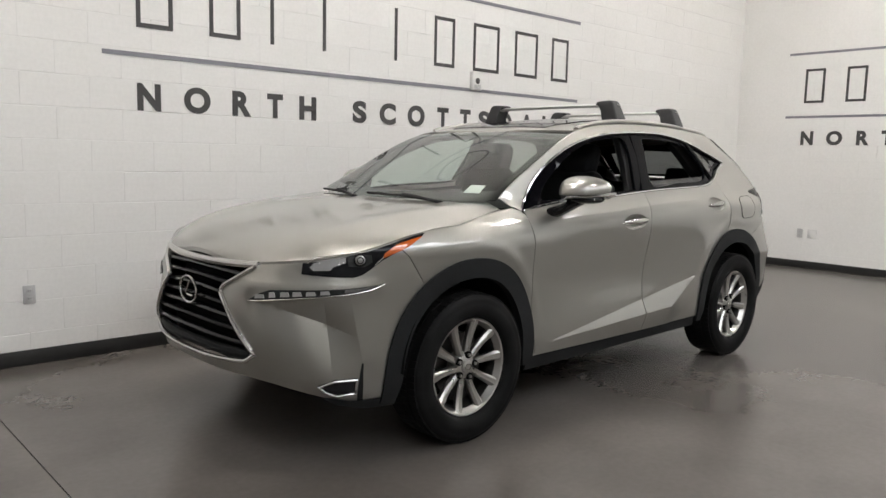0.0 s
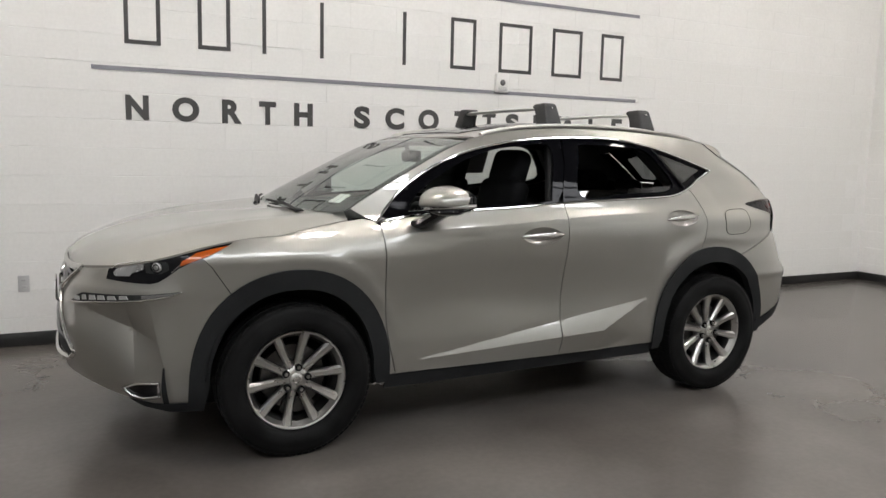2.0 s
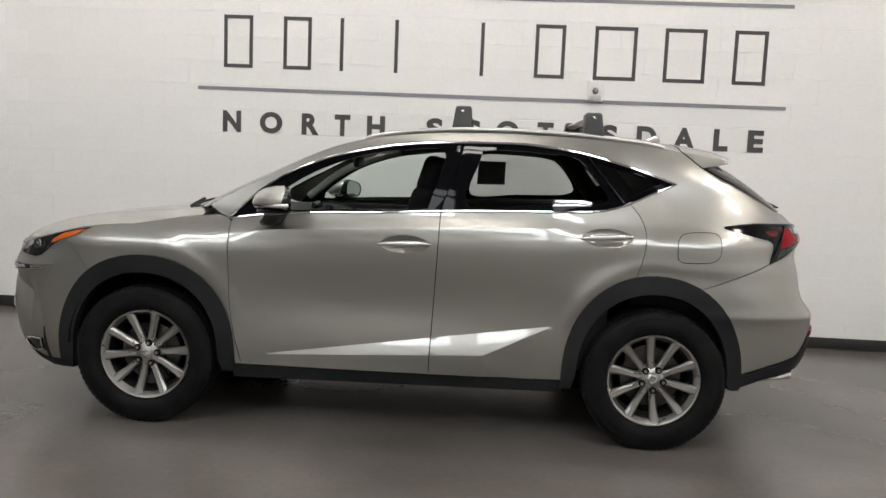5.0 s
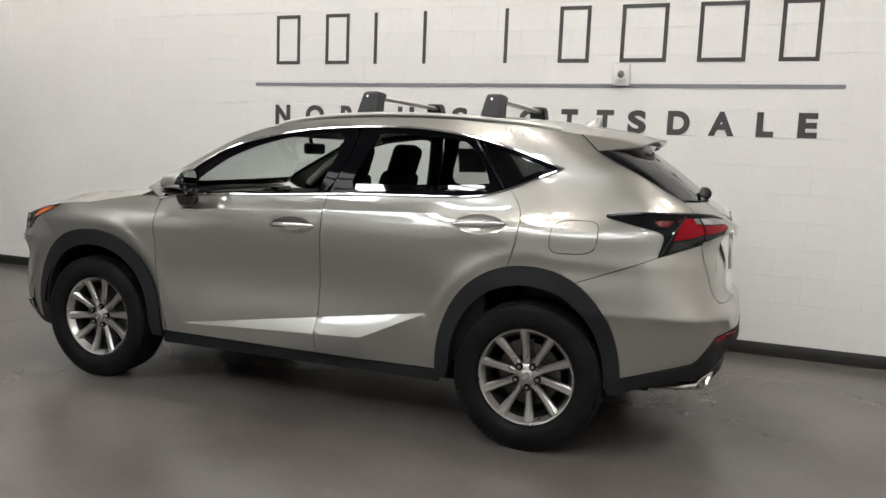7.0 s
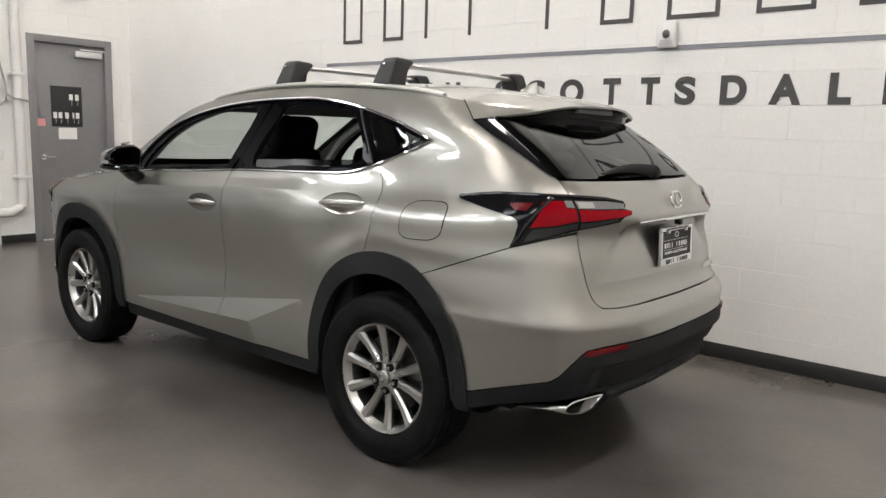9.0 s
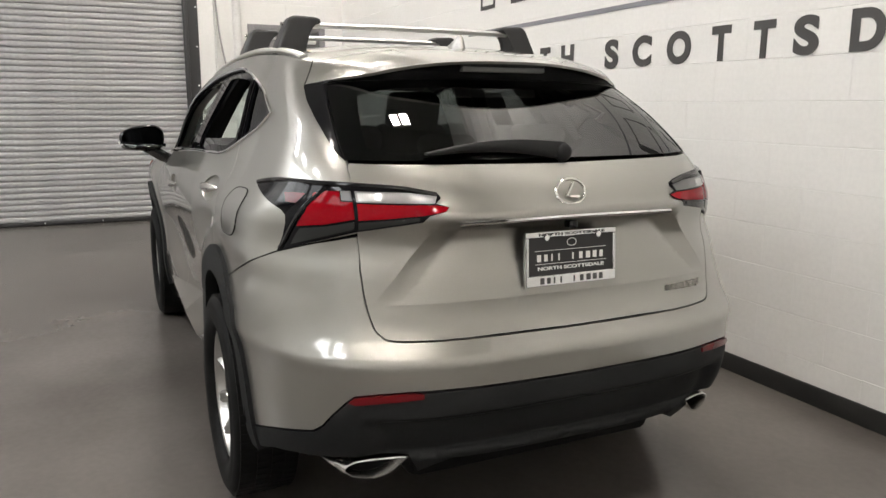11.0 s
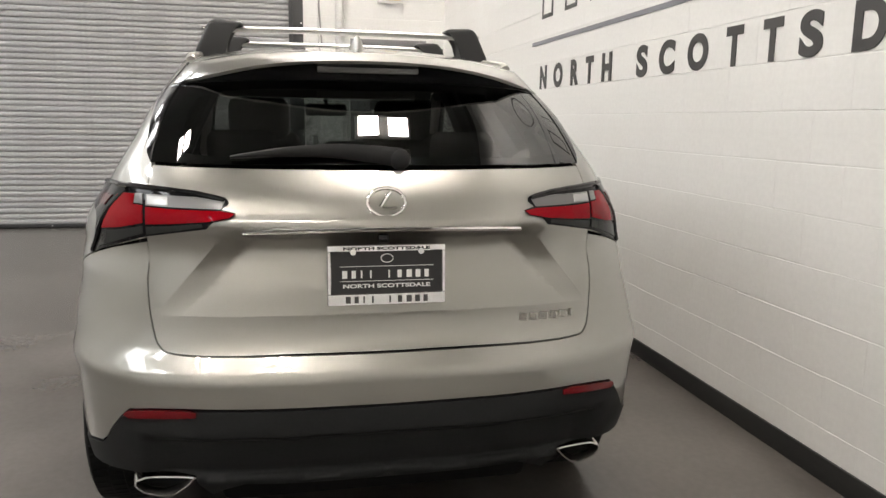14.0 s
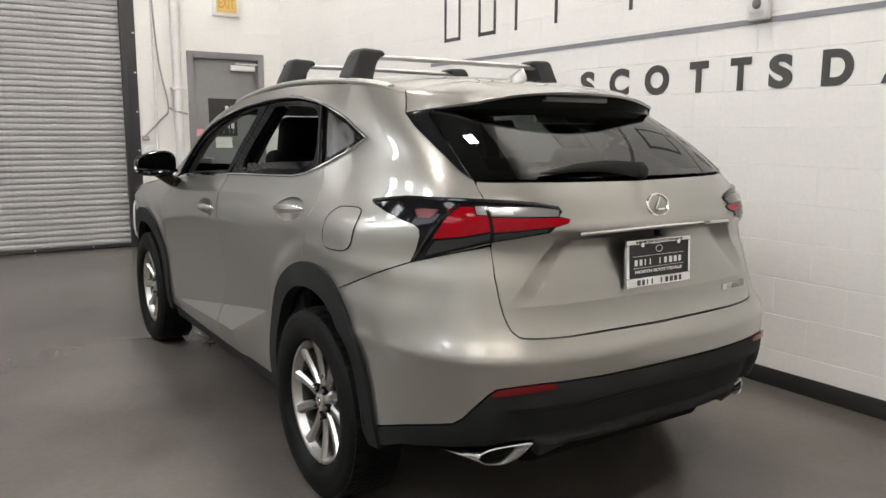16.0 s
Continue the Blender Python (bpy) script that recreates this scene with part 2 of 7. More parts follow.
def straight_line(points, step=0.03):
    out = []
    for a, b in zip(points, points[1:]):
        a, b = np.array(a, float), np.array(b, float)
        k = max(1, int(np.linalg.norm(b - a) / step))
        out += [tuple(a + (b - a) * i / k) for i in range(k)]
    return out + [tuple(points[-1])]


def spline(*knots):
    """Natural cubic spline through (x, value) pairs, straight beyond its ends."""
    x = np.array([k[0] for k in knots], float)
    y = np.array([k[1] for k in knots], float)
    n = len(x)
    h = np.diff(x)
    a = np.eye(n)
    r = np.zeros(n)
    for i in range(1, n - 1):
        a[i, i - 1:i + 2] = h[i - 1], 2 * (h[i - 1] + h[i]), h[i]
        r[i] = 6 * ((y[i + 1] - y[i]) / h[i] - (y[i] - y[i - 1]) / h[i - 1])
    s = np.linalg.solve(a, r)
    first = (y[1] - y[0]) / h[0] - h[0] * (2 * s[0] + s[1]) / 6
    last = (y[-1] - y[-2]) / h[-1] + h[-1] * (2 * s[-1] + s[-2]) / 6

    def f(v):
        if v <= x[0]:
            return float(y[0] + first * (v - x[0]))
        if v >= x[-1]:
            return float(y[-1] + last * (v - x[-1]))
        i = int(np.searchsorted(x, v)) - 1
        p, q = (x[i + 1] - v) / h[i], (v - x[i]) / h[i]
        return float(p * y[i] + q * y[i + 1] + ((p ** 3 - p) * s[i] + (q ** 3 - q) * s[i + 1]) * h[i] ** 2 / 6)
    return f


def ease(t):
    t = min(1.0, max(0.0, t))
    return t * t * (3 - 2 * t)


def inside(poly, pts):
    """Which of the points lie inside the polygon (numpy)."""
    p = np.array(poly)
    q = np.roll(p, -1, axis=0)
    x, y = pts[:, 0][:, None], pts[:, 1][:, None]
    cross = (p[:, 1] > y) != (q[:, 1] > y)
    with np.errstate(divide="ignore", invalid="ignore"):
        at = (q[:, 0] - p[:, 0]) * (y - p[:, 1]) / (q[:, 1] - p[:, 1]) + p[:, 0]
    return (np.sum(cross & (x < at), axis=1) % 2) == 1


def offset_poly(poly, d):
    """The polygon drawn in by d."""
    p = np.array(poly)
    area = np.sum(p[:, 0] * np.roll(p[:, 1], -1) - np.roll(p[:, 0], -1) * p[:, 1])
    e = np.roll(p, -1, axis=0) - p
    e /= np.maximum(np.linalg.norm(e, axis=1), 1e-9)[:, None]
    nrm = np.stack([-e[:, 1], e[:, 0]], 1) * (1 if area > 0 else -1)
    m = nrm + np.roll(nrm, 1, axis=0)
    l = np.maximum(np.sum(m * m, axis=1), 0.6)[:, None]
    return [tuple(v) for v in p + m * (2 * d / l)]


from mathutils.geometry import delaunay_2d_cdt


def flat_mesh(outline, holes=(), creases=(), step=0.03):
    """Triangles that fill an outline: points and faces in the plane of the outline."""
    polys = [outline, *holes]
    pts, edges = [], []
    for poly in polys:
        k = len(pts)
        pts += [tuple(map(float, p)) for p in poly]
        edges += [(k + i, k + (i + 1) % len(poly)) for i in range(len(poly))]
    for line in creases:
        k = len(pts)
        pts += [tuple(map(float, p)) for p in line]
        edges += [(k + i, k + i + 1) for i in range(len(line) - 1)]
    b = np.array(pts)
    lo, hi = np.array(outline).min(0), np.array(outline).max(0)
    gx, gy = np.meshgrid(np.arange(lo[0] + step / 2, hi[0], step), np.arange(lo[1] + step / 2, hi[1], step))
    g = np.stack([gx.ravel(), gy.ravel()], 1)
    if len(g):
        ok = inside(outline, g)
        for h in holes:
            ok &= ~inside(h, g)
        g = g[ok]
    if len(g):
        dist = np.min(np.linalg.norm(g[:, None, :] - b[None, :, :], axis=2), axis=1)
        g = g[dist > step * 0.5]
        pts += [tuple(v) for v in g]
    v, _, f, *_ = delaunay_2d_cdt([Vector(p) for p in pts], edges, [], 0, 1e-6)
    c = np.array([[sum(v[i].x for i in t) / 3, sum(v[i].y for i in t) / 3] for t in f])
    ok = inside(outline, c)
    for h in holes:
        ok &= ~inside(h, c)
    return [(p.x, p.y) for p in v], [t for t, k in zip(f, ok) if k]


def panel(bm, chart, outline, holes=(), creases=(), step=0.03, lift=0.0, fold=0.012, mirror=0, soft=()):
    """A sheet on a curved surface: chart(u, v, lift) gives the place. fold: depth of the flange round it.
    mirror: 1 for the other side as well, 2 for both sides welded at the middle."""
    flat, faces = flat_mesh(outline, holes, [*creases, *soft], step)
    used = sorted({i for t in faces for i in t})
    top = {i: bm.verts.new(chart(*flat[i], lift)) for i in used}
    layer = bm.loops.layers.float_vector.get("true_normal") or bm.loops.layers.float_vector.new("true_normal")

    def normal_at(u, v, e=0.003):
        return (chart(u + e, v, lift) - chart(u - e, v, lift)).cross(chart(u, v + e, lift) - chart(u, v - e, lift)).normalized()

    rim = {}
    for t in faces:
        for a, b in ((t[0], t[1]), (t[1], t[2]), (t[2], t[0])):
            rim[frozenset((a, b))] = rim.get(frozenset((a, b)), 0) + 1
    rim = {i for k, n in rim.items() if n == 1 for i in k}
    sharp = {(round(p[0], 5), round(p[1], 5)) for line in creases for p in line}
    known = {}
    for t in faces:
        try:
            f = bm.faces.new([top[i] for i in t])
        except ValueError:
            continue
        cu, cv = sum(flat[i][0] for i in t) / 3, sum(flat[i][1] for i in t) / 3
        for i, loop in zip(t, f.loops):
            u, v = flat[i]
            split = (round(u, 5), round(v, 5)) in sharp
            if split or i not in known:
                k = 0.3 if split or i in rim else 0.0
                n = normal_at(u + (cu - u) * k, v + (cv - v) * k, 0.0015 if split else 0.003)
                if abs(top[i].co.y) < 1e-4 and mirror == 2:
                    n.y = 0.0
                    n.normalize()
                if not split:
                    known[i] = n
                loop[layer] = n
            else:
                loop[layer] = known[i]
    made = list(top.values())
    if fold:
        count = {}
        for t in faces:
            for a, b in ((t[0], t[1]), (t[1], t[2]), (t[2], t[0])):
                count.setdefault(frozenset((a, b)), []).append((a, b))
        low = {}
        for e in count.values():
            if len(e) == 1:
                a, b = e[0]
                if mirror == 2 and abs(top[a].co.y) < 1e-4 and abs(top[b].co.y) < 1e-4:
                    continue
                for i in (a, b):
                    if i not in low:
                        low[i] = bm.verts.new(chart(*flat[i], lift - fold))
                        made.append(low[i])
                bm.faces.new((top[b], top[a], low[a], low[b]))
    return made


# ---- the car's surface: x runs back from the front axle, y across, z up ----
XF = -0.07                       # where the front corner begins
SIDE = spline((0.20, 0.823), (0.32, 0.856), (0.45, 0.871), (0.65, 0.871), (0.85, 0.883), (0.98, 0.891), (1.07, 0.880), (1.15, 0.840), (1.25, 0.793), (1.40, 0.720), (1.52, 0.652), (1.62, 0.582))
NOSE = spline((0.18, -0.80), (0.30, -0.93), (0.42, -0.99), (0.60, -1.012), (0.76, -0.995), (0.88, -0.955), (1.00, -0.86), (1.15, -0.70))
TAIL = spline((0.25, 3.40), (0.38, 3.53), (0.50, 3.60), (0.62, 3.61), (0.72, 3.59), (0.78, 3.55), (0.92, 3.535), (1.03, 3.532), (1.10, 3.541), (1.17, 3.492), (1.25, 3.388), (1.38, 3.222), (1.52, 3.02), (1.62, 2.89))
TURNIN = spline((0.20, 2.72), (1.05, 2.75), (1.25, 2.68), (1.40, 2.55), (1.60, 2.40))
NF = spline((0.2, 2.7), (0.6, 2.8), (1.0, 2.8))
NR = spline((0.2, 3.6), (0.6, 3.55), (0.77, 3.55), (0.92, 3.1), (1.06, 2.8), (1.15, 3.3), (1.24, 4.1), (1.36, 4.3), (1.50, 3.4), (1.62, 3.2))


def facet(x, z):
    """The lower door crease: a ledge that widens backwards and faces up."""
    if not 0.58 < x < 2.16:
        return 0.0
    up = 0.38 + 0.147 * (x - 0.49)
    low = 0.3932 + 0.0553 * (x - 0.58) if x < 1.78 else 0.46 + 0.455 * (x - 1.78)
    gap = up - low
    if gap <= 0.001:
        return 0.0
    reach = 0.40 * gap
    if z >= up:
        return 0.0
    if z >= low:
        return reach * (up - z) / gap
    return reach * max(0.0, 1 - (low - z) / 0.16)


def half_width(x, z):
    y = SIDE(z)
    y -= 0.075 * ease((0.95 - x) / 0.65) * ease((z - 0.93) / 0.22)
    if x > 2.0:
        y -= 0.135 * (x - 2.0) ** 2 * ease((z - 1.06) / 0.28)
    if x > 2.05:
        y += ease((x - 2.05) / 0.45) * (-0.018 * math.exp(-((z - 1.14) / 0.08) ** 2) - 0.034 * math.exp(-((z - 0.95) / 0.13) ** 2))
    y += 0.018 * math.exp(-((x - 2.66) / 0.42) ** 2 - ((z - 0.84) / 0.22) ** 2)
    y += 0.018 * math.exp(-(x / 0.42) ** 2 - ((z - 0.84) / 0.20) ** 2)
    for c, w in ((-0.005, 0.475), (2.645, 0.455)):      # rolled lips above the arches
        r = math.hypot((x - c) / w, max(0.0, z - 0.37) / 0.53)
        y += 0.008 * math.exp(-((r - 1.12) / 0.07) ** 2) * ease((z - 0.45) / 0.3)
    y -= 0.022 * math.exp(-((x - 1.25) / 0.62) ** 2 - ((z - 0.70) / 0.17) ** 2)
    y += 0.007 * max(0.0, 1 - abs(z - BELT(x) + 0.082) / 0.045) * ease((x - 0.46) / 0.15) * ease((2.25 - x) / 0.30)      # shoulder edge
    return y + facet(x, z)


def corner_table(length, width, n, k=240):
    a = np.linspace(0, math.pi / 2, k + 1)
    v, u = np.cos(a) ** (2 / n) * length, np.sin(a) ** (2 / n) * width
    s = np.concatenate([[0], np.cumsum(np.hypot(np.diff(v), np.diff(u)))])
    return s, a


FS, FA = corner_table(0.93, 0.92, 2.5)
RS, RA = corner_table(0.83, 0.90, 3.2)
S0, S1 = XF - FS[-1], 2.75 + RS[-1]     # the middle of the nose and of the tail


def skin(s, z, lift=0.0):
    """The body's side, nose and tail in one: s runs from the nose's middle round the corner, along the side (where it is x) to the tail's middle."""
    s = min(max(s, S0), S1)
    if s < XF:
        a = float(np.interp(s - S0, FS, FA))
        n = NF(z)
        w, l = half_width(XF, z), XF - NOSE(z)
        cu, cv = math.sin(a) ** (2 / n), math.cos(a) ** (2 / n)
        x, y = XF - l * cv, w * cu
        nx, ny = -cv ** (n - 1) / l, cu ** (n - 1) / w
        d = 0.018 * (math.exp(-(x / 0.42) ** 2 - ((z - 0.84) / 0.20) ** 2) - math.exp(-(XF / 0.42) ** 2 - ((z - 0.84) / 0.20) ** 2)) + fascia(x, y, z)
    elif s > 2.75:
        a = float(np.interp(S1 - s, RS, RA))
        n, c = NR(z), TURNIN(z)
        w, l = half_width(c, z), TAIL(z) - c
        cu, cv = math.sin(a) ** (2 / n), math.cos(a) ** (2 / n)
        x, y = c + l * cv, w * cu
        nx, ny = cv ** (n - 1) / l, cu ** (n - 1) / w
        d = tailform(x, y, z)
    else:
        c = TURNIN(z)
        x = XF + (s - XF) * (c - XF) / (2.75 - XF)
        y, nx, ny, d = half_width(x, z), 0.0, 1.0, 0.0
    k = (d + lift) / math.hypot(nx, ny)
    return Vector((x + nx * k, -(y + ny * k) if y > 1e-6 else 0.0, z))


def fascia(x, y, z):
    """Front corner: hollow under the day lamp, between the grille and the upright crease."""
    ledge = math.exp(-((z - 0.80) / 0.035) ** 2) * ease((y - 0.34) / 0.12) * ease((-0.45 - x) / 0.2)
    end = crease_x(z)
    u = min(1.0, max(0.0, (x + 0.935) / (end + 0.935)))
    line, top, foot = 0.735 - 0.150 * u, 0.735 + 0.030 * u, 0.40
    if z > line:
        rise = max(0.0, (top - z) / max(top - line, 0.004))
    else:
        rise = max(0.0, (z - foot) / (line - foot))
    return -0.050 * max(0.0, min(u / 0.65, (1 - u) / 0.35)) * rise * ease((y - 0.36) / 0.12) + 0.010 * ledge


def crease_x(z):
    return -0.645 + (0.77 - z) * 0.20


def plain_s(x, z):
    """s on the nose's corner from x, before any relief."""
    l = XF - NOSE(z)
    a = math.acos(min(1.0, max(0.0, (XF - x) / l)) ** (NF(z) / 2))
    return S0 + float(np.interp(a, FA, FS))


def tailform(x, y, z):
    """The tailgate's lip over the plate, its slanted hollow, and the bumper's shelf."""
    lip = 0.016 * math.exp(-((z - 1.095) / 0.022) ** 2) * ease((0.50 - y) / 0.12)
    out, inn = 0.40 + (1.088 - z) * 0.84, 0.315 + (1.088 - z) * 0.92
    hollow = 0.042 * ease((1.088 - z) / 0.04) * min(1.0, max(0.0, (z - 0.857) / 0.17)) * min(1.0, max(0.0, (out - y) / max(out - inn, 0.02)))
    shelf = 0.008 * math.exp(-((z - 0.712) / 0.03) ** 2)
    band = 0.034 * ease((0.560 - z) / 0.03) * ease((z - 0.415) / 0.02) * ease((0.66 - y) / 0.10)
    return lip - hollow + shelf - band


def s_at_x(x, z, tail=False):
    """s of the place on the side whose x is that."""
    lo, hi = S0, S1
    for _ in range(40):
        m = (lo + hi) / 2
        if skin(m, z).x < x:
            lo = m
        else:
            hi = m
    return lo


def s_at_y(y, z, tail):
    lo, hi = (2.75, S1) if tail else (S0, XF)
    for _ in range(40):
        m = (lo + hi) / 2
        if (-skin(m, z).y > y) == tail:
            lo = m
        else:
            hi = m
    return lo


def X(*pts):
    return [(s_at_x(x, z), z) for x, z in pts]


def F(*pts):
    return [(s_at_y(y, z, False), z) if y > 1e-6 else (S0, z) for y, z in pts]


def R(*pts):
    return [(s_at_y(y, z, True), z) if y > 1e-6 else (S1, z) for y, z in pts]


def arch(cx, hw, h, z0=0.37, a0=0, a1=180, n=2.15, k=28):
    out = []
    for i in range(k + 1):
        a = radians(a0 + (a1 - a0) * i / k)
        c, s = math.cos(a), math.sin(a)
        out.append((cx + hw * math.copysign(abs(c) ** (2 / n), c), z0 + h * abs(s) ** (2 / n)))
    return out


CUT = spline((-0.30, 1.000), (-0.09, 1.045), (0.10, 1.082), (0.26, 1.107), (0.45, 1.124))      # hood edge on the side
BELT = spline((0.42, 1.100), (0.66, 1.135), (1.20, 1.165), (1.52, 1.185), (2.00, 1.203), (2.30, 1.213))
ROOFE = spline((0.20, 1.10), (0.32, 1.175), (0.62, 1.34), (0.93, 1.492), (1.19, 1.560), (1.58, 1.598), (2.00, 1.602), (2.40, 1.585), (2.70, 1.555), (2.95, 1.510))
ROOFC = spline((0.90, 1.500), (1.00, 1.540), (1.25, 1.595), (1.70, 1.645), (2.20, 1.648), (2.70, 1.615), (3.00, 1.570), (3.15, 1.542))
HOODC = spline((-0.995, 0.875), (-0.93, 0.920), (-0.80, 0.982), (-0.60, 1.040), (-0.35, 1.086), (0.00, 1.130), (0.30, 1.155))
SCREENC = spline((1.10, 0.02), (1.20, 0.20), (1.30, 0.40), (1.40, 0.62), (1.50, 0.88), (1.54, 1.00))


def roof_side(x):
    z = ROOFE(x)
    return half_width(x, z) if x < 2.4 else -skin(s_at_x(x, z), z).y


def edge_z(s):
    """Height of the hood's edge along the nose."""
    f = (s - S0) / (XF - S0)
    return 0.875 + 0.018 * ease(f / 0.45) + (CUT(XF) - 0.893) * ease((f - 0.35) / 0.65) ** 1.1 + 0.012 * ease((f - 0.22) / 0.22) * ease((0.98 - f) / 0.25)


# tables of the hood's edge: from the nose's middle round the lamp top to the hinge
HOOD_EDGE = []
for s in np.linspace(S0, XF, 60):
    z = edge_z(float(s))
    p = skin(float(s), z)
    HOOD_EDGE.append((p.x, -p.y, z))
for x in np.linspace(XF + 0.02, 0.36, 16):
    HOOD_EDGE.append((float(x), half_width(float(x), CUT(float(x))), CUT(float(x))))
HX, HY, HZ = (np.array(v) for v in zip(*HOOD_EDGE))


def hood_top(x, y, lift=0.0):
    yr, zr = float(np.interp(x, HX, HY)), float(np.interp(x, HX, HZ))
    u = min(1.0, abs(y) / max(yr, 0.02))
    z = zr + (max(HOODC(x), zr) - zr) * (1 - u ** 4.5)
    z += 0.008 * math.exp(-((abs(y) - 0.60 - 0.12 * (x + 0.4)) / 0.08) ** 2) * ease((x + 0.95) / 0.4)   # twin ridges
    return Vector((x, y, z + lift))


def roof_top(x, y, lift=0.0):
    ye, ze = roof_side(x), ROOFE(x)
    u = min(1.0, abs(y) / ye)
    return Vector((x, y, ze + (max(ROOFC(x), ze) - ze) * (1 - u ** 2.6) + lift))


EDGE_X = np.linspace(0.15, 1.05, 40)
EDGE_Z = np.array([ROOFE(float(v)) for v in EDGE_X])


def screen(y, z, lift=0.0):
    """The windscreen: bowed between the two pillars."""
    xe = float(np.interp(z, EDGE_Z, EDGE_X))
    ye = half_width(xe, z)
    xc = SCREENC(z)
    x = xc + (xe - xc) * min(1.2, abs(y) / ye) ** 2.1
    return Vector((x - 0.8 * lift, y, z + 0.6 * lift))


def side_chart(sign):
    def f(s, z, lift=0.0):
        p = skin(s, z, lift)
        return Vector((p.x, p.y * -sign, p.z))
    return f
NEAR, FAR = side_chart(-1), side_chart(1)


# ---- the car ----
car = new("car")
car.matrix_world = pose(2.491, 3.401, 0, 0, 0, 0.62)
tagged(car, "silver-beige compact crossover car with black wheel-arch cladding and lowered side windows", "car")
GAP = 0.0022


def sheet(name, outline, mat, chart=None, label="", both=True, centre=False, holes=(), creases=(), step=0.03, lift=0.0, fold=0.012, gap=GAP, parent=None, smooth=32, soft=()):
    """A body sheet on the near side and its twin on the far side, or one sheet across the middle."""
    made = []
    poly = straight_line(list(outline) + [outline[0]], 0.02)[:-1]
    if gap:
        shrunk = offset_poly(poly, gap)
        poly = [((S1 if a[0] > 1 else S0, b[1]) if centre and min(abs(a[0] - S1), abs(a[0] - S0)) < 1e-6 else b) for a, b in zip(poly, shrunk)]
    if centre:
        bm = bmesh.new()
        for c in (NEAR, FAR):
            panel(bm, c, poly, holes, creases, step, lift, fold, 2, soft)
        bmesh.ops.remove_doubles(bm, verts=bm.verts, dist=0.0004)
        return part(name, bm, mat, parent or car, label, smooth)
    for c in ((NEAR, FAR) if both else (NEAR,)):
        bm = bmesh.new()
        panel(bm, c, poly, holes, creases, step, lift, fold, 0, soft)
        made.append(part(name, bm, mat, parent or car, label, smooth))
    return made


def dense(points, step=0.025):
    return straight_line(points, step)


ARCH_F = arch(-0.005, 0.475, 0.525)
ARCH_R = arch(2.645, 0.455, 0.535)

belt_line = [(x, BELT(x)) for x in np.linspace(0.44, 2.30, 40)]
belt_rear = smooth_line([(2.30, 1.213), (2.40, 1.228), (2.52, 1.268), (2.64, 1.322), (2.75, 1.370)], 0.02)
top_line = smooth_line([(2.75, 1.370), (2.50, 1.452), (2.26, 1.512), (2.02, 1.545), (1.84, 1.551), (1.53, 1.541), (1.21, 1.506), (0.88, 1.424), (0.61, 1.283), (0.415, 1.100)], 0.025)
DOOR_A = smooth_line([(0.435, 1.105), (0.440, 0.95), (0.447, 0.66), (0.47, 0.50), (0.51, 0.335)], 0.025)
DOOR_B = smooth_line([(1.530, 1.186), (1.525, 0.98), (1.51, 0.65), (1.50, 0.335)], 0.025)
DOOR_C = smooth_line([(2.505, 1.262), (2.555, 1.20), (2.582, 1.12), (2.570, 1.00), (2.535, 0.885)], 0.02)
FACET_U = [(x, 0.38 + 0.147 * (x - 0.49)) for x in np.linspace(0.66, 2.10, 84)]
FACET_L = [(x, 0.3932 + 0.0553 * (x - 0.58)) for x in np.linspace(0.66, 1.78, 66)] + [(x, 0.46 + 0.455 * (x - 1.78)) for x in np.linspace(1.80, 2.10, 18)]


SHOULDER = [(x, BELT(x) - 0.082) for x in np.linspace(0.47, 2.18, 80)]


def clip(line, a, b):
    return [p for p in line if a <= p[0] <= b]


HANDLES = ((1.355, 1.010, 2), (2.385, 1.085, 4))


def cup_line(hx, hz, k=28):
    return [(hx + 0.130 * math.cos(2 * math.pi * i / k) * (1 - 0.10 * abs(math.sin(2 * math.pi * i / k))), hz + 0.002 + 0.047 * math.sin(2 * math.pi * i / k)) for i in range(k)]


# front wing
hood_side = [(x, CUT(x) if x > XF else edge_z(s_at_x(x, CUT(x)))) for x in np.linspace(-0.295, 0.36, 24)]
wing = hood_side + [(0.41, 1.105)] + DOOR_A[1:] + [(0.475, 0.335)] + [p for p in ARCH_F if p[0] > -0.29] + dense([(-0.302, 0.797), (-0.386, 0.925), (-0.425, 0.962)])
wing_top = [(s, edge_z(s) - 0.004) for s in np.linspace(s_at_x(-0.425, 0.975), s_at_x(-0.30, 1.0), 8)]
sheet("front_wing", X(*wing) + wing_top, PAINT, label="silver front wing", gap=0.0022)
# doors
sheet("front_door", X(*(belt_line[:24] and [p for p in belt_line if p[0] < 1.527]), *DOOR_B, *dense([(1.50, 0.335), (0.51, 0.335)])[1:-1], *DOOR_A[::-1][:-1]), PAINT, holes=[X(*cup_line(*HANDLES[0][:2]))],
      creases=[X(*clip(FACET_U, 0.58, 1.495)), X(*clip(FACET_L, 0.58, 1.49)), X(*clip(SHOULDER, 0.46, 1.505))], label="silver front door with its window lowered", step=0.019)
rear_top = [p for p in belt_line if p[0] > 1.533] + [p for p in belt_rear if p[0] < 2.50]
sheet("rear_door", X(*rear_top, *DOOR_C, *[p for p in ARCH_R if p[0] < 2.53][::1], (2.19, 0.338), *dense([(2.19, 0.338), (1.505, 0.336)])[1:-1], *DOOR_B[::-1][:-1]), PAINT, holes=[X(*cup_line(*HANDLES[1][:2]))],
      creases=[X(*clip(FACET_U, 1.53, 2.1)), X(*clip(FACET_L, 1.525, 2.1)), X(*clip(SHOULDER, 1.55, 2.2))], label="silver rear door with its window lowered", step=0.019)
